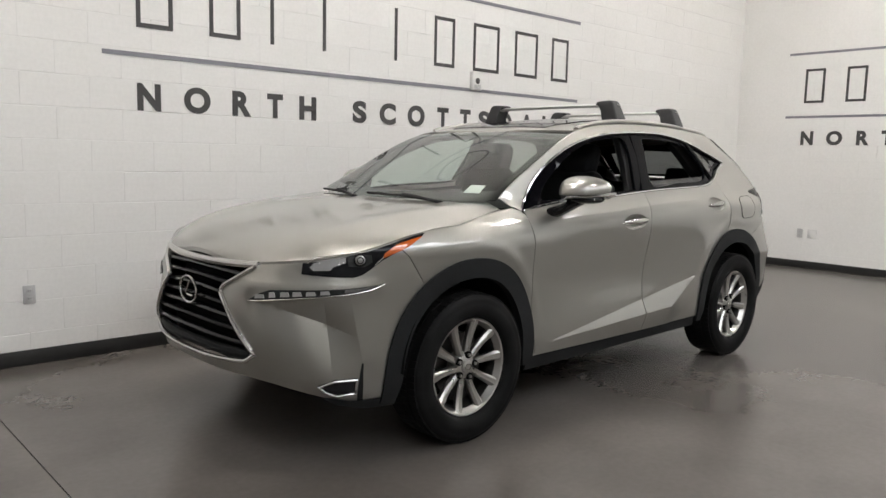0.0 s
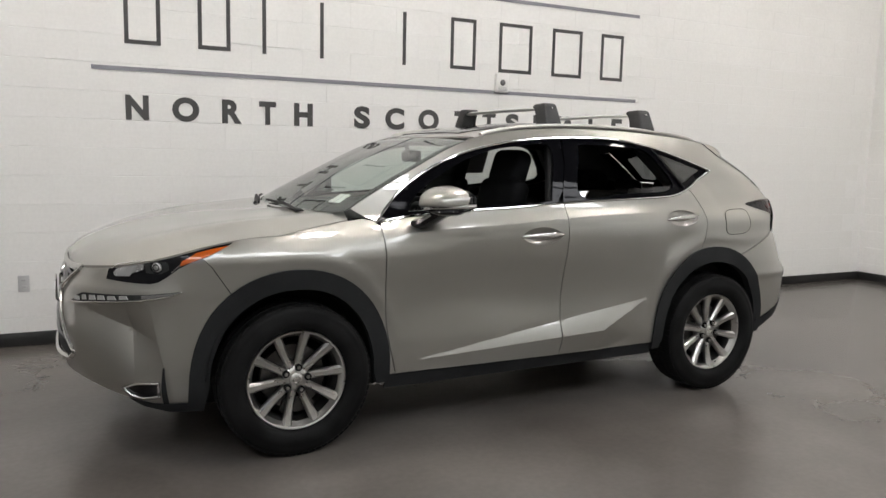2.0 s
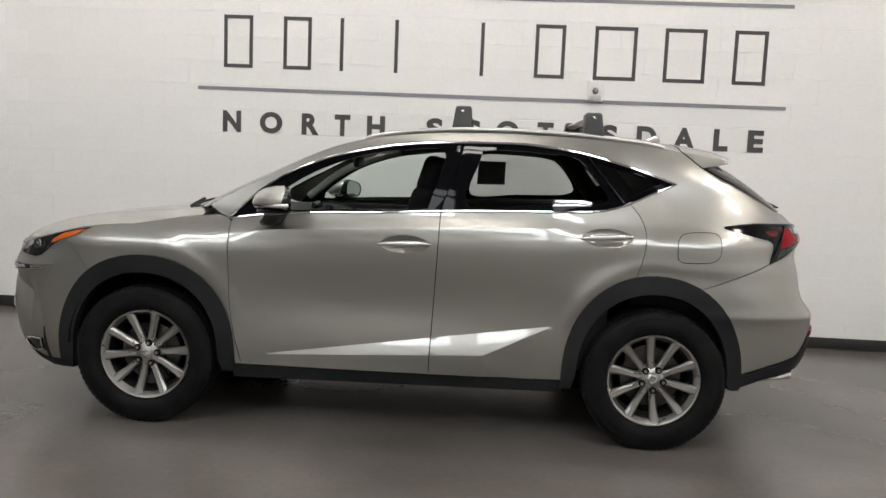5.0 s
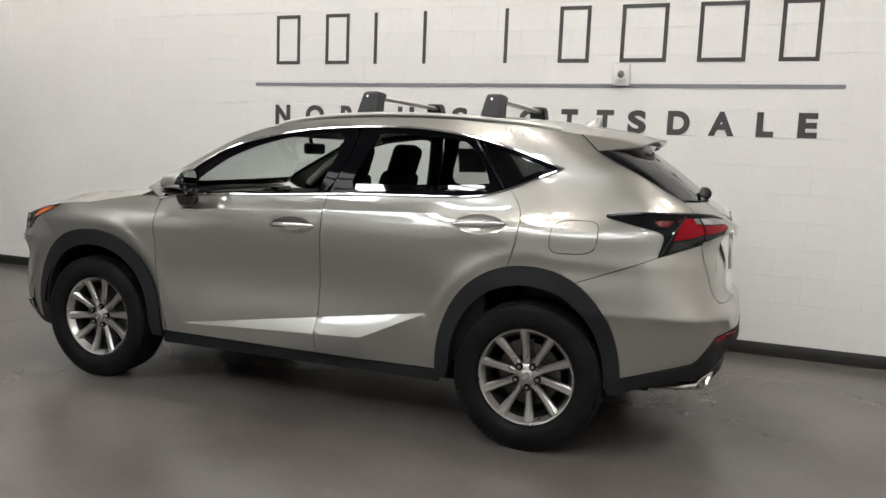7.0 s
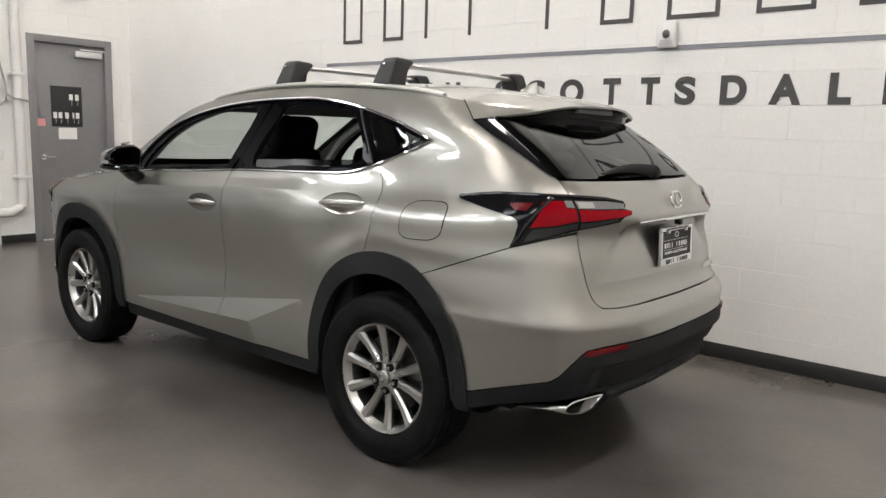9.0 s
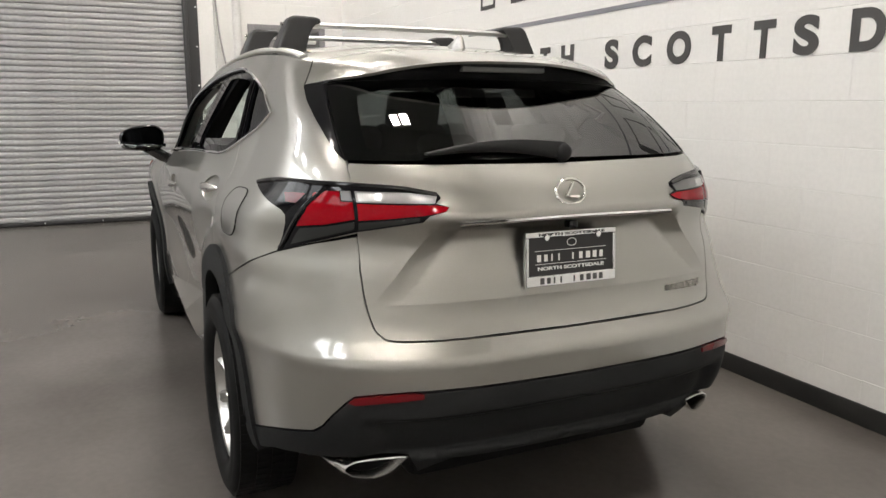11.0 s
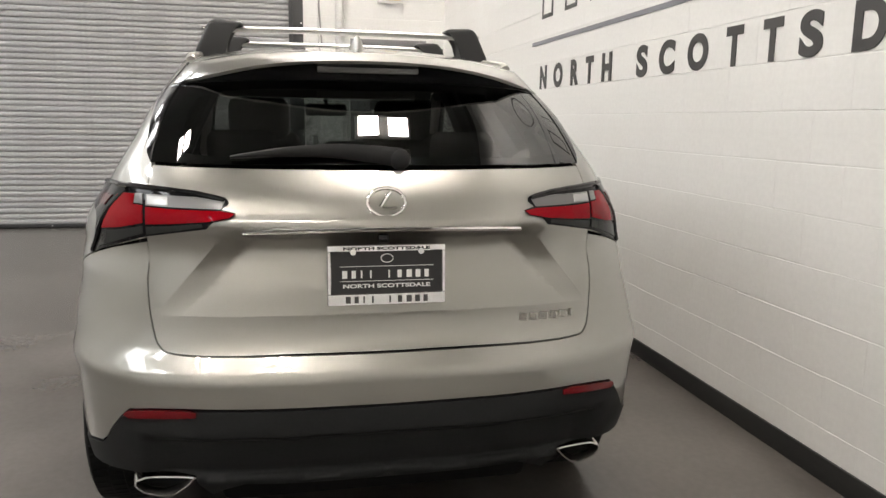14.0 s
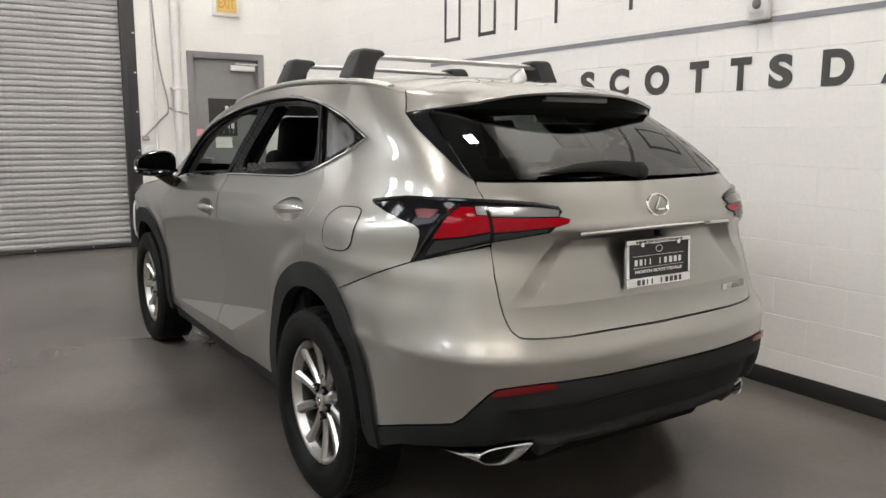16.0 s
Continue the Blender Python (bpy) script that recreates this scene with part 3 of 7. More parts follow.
# sill
sheet("sill", X(*dense([(0.46, 0.332), (2.20, 0.335), (2.20, 0.265), (0.46, 0.255)])), CLAD, label="black sill strip", lift=-0.012)
for sg in (-1, 1):
    bm = bmesh.new()
    tube(bm, [Vector((x, sg * (half_width(x, 0.343) - 0.006), 0.342)) for x in np.linspace(0.50, 2.05, 40)], 0.006, 8)
    part("sill_lip", bm, PAINT, car, "thin painted lip under the doors")

# body side: pillars, roof rail, quarter
rail = [(x, ROOFE(x)) for x in np.linspace(0.30, 2.81, 70)]
gate_side = X((2.897, 1.461), (2.988, 1.413), (3.089, 1.364), (3.192, 1.308), (3.256, 1.270), (3.306, 1.243)) + R((0.6145, 1.19), (0.616, 1.12), (0.617, 1.05))
quarter = X(*rail) + X((2.852, 1.500)) + gate_side + X((3.33, 1.020), (3.225, 0.985)) + X(*dense([(3.225, 0.985), (3.145, 0.953), (2.95, 0.877), (2.87, 0.848)], 0.03)[1:]) + X(*[p for p in ARCH_R if 2.54 < p[0] < 2.865]) + X(*DOOR_C[::-1]) + X(*[p for p in belt_rear if p[0] > 2.51]) + X(*top_line[1:]) + X((0.405, 1.108), (0.36, 1.125))
sheet("body_side", quarter, PAINT, label="silver pillars and rear quarter panel", gap=0.0018, step=0.024)

# bumpers
GATE_CORNER = smooth_line([(0.40, 0.758), (0.50, 0.760), (0.55, 0.7635), (0.574, 0.769), (0.591, 0.785), (0.603, 0.82), (0.613, 0.88), (0.617, 0.95)], 0.012)
rb = X(*[p for p in ARCH_R if p[0] > 2.87][::-1]) + X((3.095, 0.414)) + X(*dense([(3.095, 0.414), (3.25, 0.462), (3.35, 0.488), (3.408, 0.502), (3.436, 0.524), (3.466, 0.566)], 0.02)[1:]) + R((0.682, 0.605), (0.663, 0.622), (0.60, 0.631), (0.53, 0.635), (0.40, 0.634), (0.25, 0.632), (0.12, 0.631), (0, 0.630))
rb += [(S1, z) for z in np.linspace(0.640, 0.745, 12)] + R((0, 0.755), (0.12, 0.756), (0.25, 0.757), *GATE_CORNER, (0.617, 1.042))
rb += X((3.33, 1.018), (3.225, 0.983)) + X(*dense([(3.225, 0.983), (3.145, 0.951), (2.95, 0.875), (2.87, 0.847)], 0.03)[1:])
sheet("rear_bumper", rb[::-1], PAINT, centre=True, soft=[[(s, z) for s in np.linspace(2.95, S1 - 0.02, 50)] for z in (0.70, 0.712, 0.724)], step=0.022, label="silver upper rear bumper", gap=0.0008)
lb = X((3.095, 0.410)) + X(*dense([(3.095, 0.410), (3.25, 0.458), (3.35, 0.484), (3.408, 0.498), (3.436, 0.520), (3.466, 0.562)], 0.02)[1:]) + R((0.682, 0.602), (0.663, 0.618), (0.60, 0.627), (0.53, 0.631), (0.40, 0.630), (0.25, 0.628), (0.12, 0.627), (0, 0.626))
lb += [(S1, z) for z in np.linspace(0.616, 0.405, 22)] + R((0, 0.393), (0.12, 0.393), (0.25, 0.394), (0.38, 0.400), (0.43, 0.378), (0.468, 0.352), (0.488, 0.385), (0.51, 0.424), (0.60, 0.430), (0.68, 0.424)) + X((3.40, 0.416), (3.317, 0.404), (3.22, 0.384), (3.143, 0.355), (3.08, 0.336))
sheet("lower_bumper", lb[::-1], CLAD, centre=True, lift=0.004, fold=0.05, step=0.024, soft=[R(*[(y, z) for y in np.linspace(0.03, 0.60, 24)]) for z in (0.560, 0.530, 0.485, 0.430)], label="black lower rear bumper cladding")

grille_line = [(0.0, 0.872), (0.12, 0.874), (0.25, 0.878), (0.36, 0.882), (0.460, 0.886), (0.37, 0.828), (0.275, 0.765), (0.325, 0.70), (0.395, 0.62), (0.455, 0.55), (0.495, 0.500), (0.45, 0.468), (0.30, 0.455), (0.15, 0.448), (0.0, 0.446)]
fb = F(*dense(grille_line[4:], 0.03)) + [(S0, 0.420)] + F((0, 0.395), (0.15, 0.395), (0.30, 0.394), (0.45, 0.388), (0.55, 0.372), (0.63, 0.345), (0.70, 0.312)) + X((-0.62, 0.292), (-0.56, 0.290), (-0.48, 0.296)) + X(*[p for p in ARCH_F if p[0] < -0.31][::-1]) + X(*dense([(-0.302, 0.797), (-0.386, 0.925), (-0.425, 0.962)]))
edge_s = [(s, edge_z(s) - 0.004) for s in np.linspace(s_at_x(-0.430, 0.975), s_at_y(0.48, 0.888, False), 26)]
fb += edge_s
fold_lines = [[(plain_s(crease_x(z) + d, z), z) for z in np.linspace(0.41, 0.755, 20)] for d in (0.0,)]
fold_lines.append([(plain_s(-0.935 + (crease_x(z) + 0.935) * 0.65, z), z) for z in np.linspace(0.41, 0.735, 18)])
fold_lines.append([(plain_s(-0.935 + (crease_x(0.735 - 0.15 * u) + 0.935) * u, 0.735 - 0.15 * u), 0.735 - 0.15 * u) for u in list(np.linspace(0.22, 0.65, 10)) + list(np.linspace(0.65, 1.0, 9))[1:]])
sheet("front_bumper", fb, PAINT, centre=True, creases=fold_lines, label="silver front bumper", step=0.018, gap=0.0008)

# hood, cowl, roof
hood_plan = [(float(a), -float(b) + 0.0012) for a, b in zip(HX, HY) if a < 0.30]
rear_hood = [(0.30, -0.62), (0.22, -0.50), (0.15, -0.35), (0.105, -0.18), (0.09, 0.0)]
half = hood_plan + smooth_line([(0.285, -0.74)] + rear_hood, 0.03)
hood_out = [p for p in half if p[1] < -1e-4] + [(0.09, 0.0)]
hood_out = hood_out + [(a, -b) for a, b in hood_out[::-1][1:]] + [(float(HX[0]) + 0.002, 0.0)]
bm = bmesh.new()
panel(bm, hood_top, offset_poly(hood_out, 0.0030), step=0.03, fold=0.02)
part("hood", bm, PAINT, car, "silver sculpted hood")
bm = bmesh.new()
cowl = smooth_line([(0.30, -0.70), (0.22, -0.50), (0.15, -0.35), (0.105, -0.18), (0.09, 0.0), (0.105, 0.18), (0.15, 0.35), (0.22, 0.50), (0.30, 0.70)], 0.04)
cowl_back = [(x + 0.10 + 0.04 * abs(y), y) for x, y in cowl[::-1]]
panel(bm, lambda x, y, l=0.0: Vector((x, y, 1.105 + 0.02 * (1 - abs(y)) + l)), cowl + cowl_back, step=0.05, fold=0.03)
part("cowl_panel", bm, CLAD, car, "black plastic cowl below the windscreen")

ROOF_END = 2.80
edge = [(x, -roof_side(x) + 0.003) for x in np.linspace(0.99, ROOF_END, 46)]
front_bow = [(screen(y, 1.53).x + 0.02, y) for y in np.linspace(-roof_side(0.99) + 0.03, 0, 10)]
plan = edge + [(ROOF_END + 0.02, -0.35), (ROOF_END + 0.03, 0.0)]
plan = plan + [(a, -b) for a, b in plan[::-1][1:]] + [(a, -b) for a, b in front_bow[:-1]] + front_bow[::-1]
bm = bmesh.new()
panel(bm, roof_top, plan, step=0.035, fold=0.01)
part("roof", bm, PAINT, car, "silver roof skin")
bm = bmesh.new()
sun = [(1.08, -0.40), (1.62, -0.42), (1.62, 0.42), (1.08, 0.40)]
panel(bm, roof_top, offset_poly(dense(sun + sun[:1], 0.05)[:-1], 0.0), step=0.05, lift=0.004, fold=0.006)
part("sunroof", bm, GLOSS, car, "dark glass sunroof panel")
for sg in (-1, 1):
    bm = bmesh.new()
    tube(bm, [Vector((x, sg * (roof_side(x) - 0.022), ROOFE(x) + 0.004 + 0.014 * math.sin(math.pi * min(1, max(0, (x - 1.10) / 1.60))) ** 0.4)) for x in np.linspace(1.10, 2.70, 50)], 0.013, 10, flat=(0.017, 0.013, (0, 0, 1)))
    part("roof_rail", bm, RAIL, car, "satin silver roof rail")

# windscreen, black border, wipers
ws = []
for z in np.linspace(1.155, 1.515, 20):
    xe = float(np.interp(z, EDGE_Z, EDGE_X))
    ws.append((-(half_width(xe, z) - 0.012), z))
wtop = [(y, 1.515 + 0.018 * (1 - (y / 0.60) ** 2)) for y in np.linspace(-0.56, 0.56, 20)]
wbot = [(y, 1.150 - 0.025 * (1 - (y / 0.72) ** 2)) for y in np.linspace(0.70, -0.70, 24)]
wsl = ws + wtop + [(-a, b) for a, b in ws[::-1]] + wbot
bm = bmesh.new()
panel(bm, screen, wsl, step=0.05, fold=0)
pane = part("windscreen", bm, CLEAR, car, "clear curved windscreen glass")
bm = bmesh.new()
inner = [(a * 0.93, 1.20 + (b - 1.15) * 0.80) for a, b in wsl]
panel(bm, screen, wsl, holes=[inner], step=0.04, lift=-0.006, fold=0)
part("windscreen_border", bm, GLOSS, car, "black printed windscreen border")
for y0, y1, z1 in ((-0.52, 0.06, 1.148), (0.12, 0.66, 1.142)):
    bm = bmesh.new()
    pts = [screen(y0 + (y1 - y0) * t, 1.128 + (z1 - 1.128) * t + 0.008 * math.sin(math.pi * t), 0.016) for t in np.linspace(0, 1, 12)]
    tube(bm, pts, 0.007, 6)
    a = pts[0]
    tube(bm, [a + Vector((-0.05, 0.02, -0.03)), a + Vector((-0.02, 0.0, 0.0)), pts[5] + Vector((-0.015, 0, 0.012))], 0.009, 6)
    part("wiper", bm, TRIM, car, "black windscreen wiper")
bm = bmesh.new()
panel(bm, screen, [(-0.63, 1.185), (-0.54, 1.185), (-0.53, 1.225), (-0.61, 1.225)], step=0.05, lift=-0.003, fold=0)
part("screen_sticker", bm, PAPER, car, "small white sticker behind the windscreen")

# window trim, frames, pillar covers
dlo = belt_line + belt_rear[1:] + top_line[1:]
for sg, chart in ((-1, NEAR), (1, FAR)):
    bm = bmesh.new()
    line = X(*[p for p in dlo])
    tube(bm, [chart(u, v, 0.004) for u, v in line], 0.009, 8, closed=True, flat=(0.0065, 0.006, (0, sg, 0)))
    part("window_trim", bm, CHROME, car, "bright chrome strip round the side windows")
    front_hole = smooth_line([(0.60, 1.150), (1.0, 1.172), (1.462, 1.197), (1.48, 1.26), (1.532, 1.492), (1.30, 1.490), (1.10, 1.455), (0.88, 1.375), (0.70, 1.265), (0.61, 1.185)], 0.04, True)
    front_out = [p for p in belt_line if p[0] < 1.53] + [(1.545, 1.25), (1.60, 1.40), (1.615, 1.539)] + [p for p in top_line if p[0] < 1.60]
    bm = bmesh.new()
    panel(bm, chart, X(*front_out), holes=[X(*front_hole)], step=0.05, lift=-0.010, fold=0.02)
    part("front_window_frame", bm, FRAMEB, car, "gloss black front door window frame")
    rear_hole = smooth_line([(1.665, 1.222), (2.0, 1.232), (2.32, 1.245), (2.395, 1.285), (2.37, 1.34), (2.24, 1.480), (2.05, 1.505), (1.85, 1.512), (1.735, 1.505), (1.72, 1.45)], 0.04, True)
    quarter_hole = [(2.475, 1.290), (2.515, 1.300), (2.60, 1.340), (2.675, 1.372), (2.50, 1.430), (2.325, 1.478)]
    rear_out = [(1.535, 1.190)] + [p for p in belt_line if p[0] > 1.54] + belt_rear[1:] + [p for p in top_line[1:] if p[0] > 1.62] + [(1.605, 1.40), (1.55, 1.25)]
    bm = bmesh.new()
    panel(bm, chart, X(*rear_out), holes=[X(*rear_hole), X(*dense(quarter_hole + quarter_hole[:1], 0.04)[:-1])], step=0.05, lift=-0.010, fold=0.02)
    part("rear_window_frame", bm, FRAMEB, car, "gloss black rear door window frame and pillar cover")
    bm = bmesh.new()
    panel(bm, chart, X(*dense(quarter_hole + quarter_hole[:1], 0.04)[:-1]), step=0.05, lift=-0.014, fold=0)
    part("quarter_glass", bm, TINT, car, "tinted fixed quarter glass")
    bm = bmesh.new()
    tube(bm, [chart(u, v, 0.0) for u, v in X(*dense([(2.475, 1.262), (2.285, 1.500)], 0.04))], 0.008, 6)
    part("division_bar", bm, GLOSS, car, "gloss black bar at the quarter glass")
    bm = bmesh.new()
    if sg < 0:
        low = [(1.665, 1.205), (2.0, 1.215), (2.32, 1.228), (2.40, 1.262), (2.36, 1.274), (2.0, 1.258), (1.672, 1.245)]
        panel(bm, chart, X(*dense(low + low[:1], 0.05)[:-1]), step=0.05, lift=-0.022, fold=0.004)
        part("lowered_pane", bm, TINT, car, "top edge of the lowered tinted rear window")
    else:
        panel(bm, chart, X(*rear_hole), step=0.06, lift=-0.016, fold=0)
        rp = part("rear_side_pane", bm, FARG, car, "closed tinted rear side window")
        bm = bmesh.new()
        panel(bm, chart, X((1.705, 1.295), (1.905, 1.300), (1.905, 1.462), (1.715, 1.462)), step=0.1, lift=-0.018, fold=0.001)
        part("window_label", bm, GREYCARD, rp, "grey back of a price label", smooth=0)
        bm = bmesh.new()
        panel(bm, chart, X(*front_hole), step=0.06, lift=-0.016, fold=0)
        part("front_side_pane", bm, CLEAR, car, "closed clear front side window")

    # wheel-arch cladding
    for cx, hw, h, hi_, hh, ends in ((-0.005, 0.478, 0.528, 0.392, 0.435, (0.258, 0.30)), (2.645, 0.458, 0.538, 0.385, 0.445, (0.30, 0.33))):
        outer, innr = arch(cx, hw, h), arch(cx, hi_, hh)
        front_z, back_z = ends
        ring = [(outer[0][0], back_z)] + outer + [(outer[-1][0], front_z)] + [(innr[-1][0] - 0.02, front_z)] + innr[::-1] + [(innr[0][0] + 0.02, back_z)]
        bm = bmesh.new()
        panel(bm, chart, X(*dense(ring + ring[:1], 0.03)[:-1]), step=0.025, lift=0.014, fold=0.045)
        part("arch_cladding", bm, CLAD, car, "matt black wheel-arch cladding")
        # inner wheel house
        bm = bmesh.new()
        prof = arch(cx, hi_ + 0.02, hh + 0.01, a0=-4, a1=184, k=24)
        rows = []
        for y in (0.88, 0.50):
            rows.append([bm.verts.new((px, sg * y, pz)) for px, pz in prof])
        for i in range(len(prof) - 1):
            bm.faces.new((rows[0][i], rows[0][i + 1], rows[1][i + 1], rows[1][i]))
        bm.faces.new(rows[1])
        part("wheel_house", bm, DARK, car, "dark wheel-house liner", smooth=0)

    # door handle: hollow cup with a lens-shaped pull over it
    for hx, hz, tilt in HANDLES:
        sh = s_at_x(hx, hz)
        bm = bmesh.new()
        panel(bm, lambda u, v, l=0.0: chart(u, v, l - 0.030 * max(0.0, 1 - ((u - sh) / 0.131) ** 2 - ((v - hz - 0.002) / 0.048) ** 2) ** 0.6), X(*cup_line(hx, hz)), step=0.010, lift=0.0, fold=0)
        h = part("door_handle", bm, PAINT, car, "silver lens-shaped door handle over a hollow cup")
        bm = bmesh.new()
        ts = np.linspace(-1, 1, 21)
        rings = []
        for t in ts:
            p = chart(sh + 0.138 * t, hz + 0.004 + 0.006 * t * tilt / 3, 0.004 + 0.016 * (1 - t * t))
            hgt = 0.002 + 0.017 * (1 - t * t) ** 0.7
            rings.append([bm.verts.new(p + Vector((0, sg * 0.009 * math.cos(a) * (1 - 0.8 * t * t), hgt * math.sin(a)))) for a in np.linspace(0, 2 * math.pi, 15)[:-1]])
        for u, v in zip(rings, rings[1:]):
            for j in range(14):
                bm.faces.new((u[j], u[(j + 1) % 14], v[(j + 1) % 14], v[j]))
        part("pull", bm, SATIN, h, "bright pull")

    # fuel flap outline
    if sg < 0:
        k = 32
        loop = []
        for i in range(k):
            a = 2 * math.pi * i / k
            c, s = math.cos(a), math.sin(a)
            loop.append((2.848 + 0.110 * math.copysign(abs(c) ** 0.55, c) + 0.004 * s, 1.057 + 0.076 * math.copysign(abs(s) ** 0.55, s) + 0.01 * c))
        bm = bmesh.new()
        panel(bm, chart, X(*loop), step=0.02, lift=0.0025, fold=0.004)
        flap = part("fuel_flap", bm, PAINT, car, "silver fuel filler flap")
        bm = bmesh.new()
        tube(bm, [chart(u, v, 0.0015) for u, v in X(*loop)], 0.0022, 5, closed=True)
        part("flap_gap", bm, DARK, flap, smooth=0)

    # mirror: a rounded shell, flat at the back where the glass sits
    M = Matrix.Translation((0.745, sg * 0.985, 1.212))

    def mirror_shell(keep, grow=1.0):
        bm = bmesh.new()
        bmesh.ops.create_icosphere(bm, subdivisions=5, radius=1.0)
        bmesh.ops.delete(bm, geom=[f for f in bm.faces if not keep(f.calc_center_median())], context="FACES")
        for v in bm.verts:
            x, y, z = v.co
            y *= sg
            y2 = math.copysign(abs(y) ** 0.8, y)
            z2 = math.copysign(abs(z) ** 0.75, z)
            px = 0.145 * x if x < 0 else 0.055 * min(x, 0.5)
            px += 0.035 * y2 + 0.018 * z2 * (x < 0)
            v.co = Vector((px, sg * 0.120 * y2, z2 * (0.070 - 0.016 * y2) * (1.0 if z > 0 else 0.85))) * grow
        bmesh.ops.transform(bm, matrix=M, verts=bm.verts)
        return bm

    mir = part("door_mirror", mirror_shell(lambda c: c.x < -0.05 and c.z > -0.30, 1.006), PAINT, car, "silver door mirror with a chrome trim and black foot")
    part("mirror_housing", mirror_shell(lambda c: c.x > -0.25 or c.z < -0.10), GLOSS, mir, "gloss black housing")
    bm = bmesh.new()
    for d in (0.0, 0.012):
        rim = [bm.verts.new(M @ Vector((0.026 + d + 0.035 * y, sg * 0.112 * y, z * (0.063 - 0.014 * y)))) for y, z in ((math.copysign(abs(math.cos(a)) ** 0.7, math.cos(a)), math.copysign(abs(math.sin(a)) ** 0.7, math.sin(a)) - 0.02) for a in np.linspace(0, 2 * math.pi, 33)[:-1])]
        if d == 0:
            first = rim
    for j in range(32):
        bm.faces.new((first[j], first[(j + 1) % 32], rim[(j + 1) % 32], rim[j]))
    part("mirror_rim", bm, GLOSS, mir, "black rim", smooth=0)
    bm = bmesh.new()
    bm.faces.new([bm.verts.new(M @ Vector((0.031 + 0.035 * y, sg * 0.108 * y, z * (0.060 - 0.014 * y)))) for y, z in ((math.copysign(abs(math.cos(a)) ** 0.7, math.cos(a)), math.copysign(abs(math.sin(a)) ** 0.7, math.sin(a)) - 0.02) for a in np.linspace(0, 2 * math.pi, 33)[:-1])])
    part("mirror_glass", bm, MIRROR, mir, "mirror glass", smooth=0)
    bm = bmesh.new()
    tube(bm, [M @ Vector((0.030 + 0.035 * t - 0.168 * max(0.0, 1 - t * t) ** 0.5, sg * 0.123 * t, -0.030 + 0.012 * t)) for t in np.linspace(-0.99, 1, 26)], 0.007, 6, flat=(0.006, 0.011, (0, 0, 1)))
    part("mirror_strip", bm, CHROME, mir, "chrome strip")
    bm = bmesh.new()
    foot = [(0.640, 0.800, 1.085), (0.655, 0.850, 1.092), (0.680, 0.890, 1.115), (0.705, 0.935, 1.145), (0.720, 0.960, 1.160)]
    tube(bm, [Vector((a, sg * b, c)) for a, b, c in smooth_line(foot, 0.02)], 0.03, 10, flat=(0.060, 0.030, (0, 0, 1)))
    bmesh.ops.create_icosphere(bm, subdivisions=3, radius=1.0, matrix=M @ Matrix.Translation((-0.035, 0, -0.048)) @ Matrix.Diagonal((0.090, 0.112, 0.024, 1)))
    part("mirror_foot", bm, GLOSS, mir, "gloss black foot")

# bonnet seam shadow: dark shell added behind the panels, its colour gives the shade
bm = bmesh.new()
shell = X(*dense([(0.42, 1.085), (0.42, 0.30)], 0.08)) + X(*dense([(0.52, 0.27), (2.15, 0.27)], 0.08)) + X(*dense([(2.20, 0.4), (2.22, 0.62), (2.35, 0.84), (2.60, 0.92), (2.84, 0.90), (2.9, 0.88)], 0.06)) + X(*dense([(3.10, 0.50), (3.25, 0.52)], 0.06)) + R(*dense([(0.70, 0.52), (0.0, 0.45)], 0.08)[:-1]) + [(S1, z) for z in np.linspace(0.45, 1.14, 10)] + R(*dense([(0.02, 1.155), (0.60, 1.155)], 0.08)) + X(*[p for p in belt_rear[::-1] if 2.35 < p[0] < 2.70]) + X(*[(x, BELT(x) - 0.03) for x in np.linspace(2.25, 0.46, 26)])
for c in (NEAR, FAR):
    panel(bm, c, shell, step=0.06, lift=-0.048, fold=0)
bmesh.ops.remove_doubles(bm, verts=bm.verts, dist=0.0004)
part("seam_shade_shell", bm, DARK, car, "dark shell added behind the panels for seam shade", 60)

# tailgate and rear glass
tg = [(S1, z) for z in np.linspace(0.757, 1.231, 48)] + R((0.10, 1.232), (0.25, 1.234), (0.40, 1.236), (0.55, 1.238), (0.606, 1.240), (0.6145, 1.225), (0.6145, 1.19), (0.616, 1.12), (0.617, 1.03), *GATE_CORNER[::-1], (0.25, 0.759), (0.12, 0.758), (0.03, 0.757))
gate_lines = [R(*[(y, z) for y in np.linspace(0.03, 0.56, 24)]) for z in (1.112, 1.095, 1.088, 1.078, 1.068, 1.058, 1.048)]
gate_folds = [R(*[(0.40 + (1.088 - z) * 0.84, z) for z in np.linspace(1.04, 0.872, 12)]), R(*[(0.315 + (1.088 - z) * 0.92, z) for z in np.linspace(1.04, 0.872, 12)])]
gate_folds.append(R(*[(y, 0.857) for y in np.linspace(0.03, 0.57, 26)]))
sheet("tailgate", dense(tg + tg[:1], 0.03)[:-1], PAINT, centre=True, creases=gate_folds, soft=gate_lines, step=0.02, label="silver tailgate", gap=0.0035)
rg = [(S1, z) for z in np.linspace(1.245, 1.50, 9)] + R((0.15, 1.506), (0.30, 1.505), (0.42, 1.500), (0.51, 1.494), (0.552, 1.488), (0.577, 1.430), (0.596, 1.367), (0.607, 1.300), (0.610, 1.245), (0.45, 1.243), (0.25, 1.243), (0.08, 1.243))
sheet("rear_glass", dense(rg + rg[:1], 0.04)[:-1], REARG, centre=True, step=0.04, lift=0.002, fold=0, gap=0.0, label="dark tinted rear window")
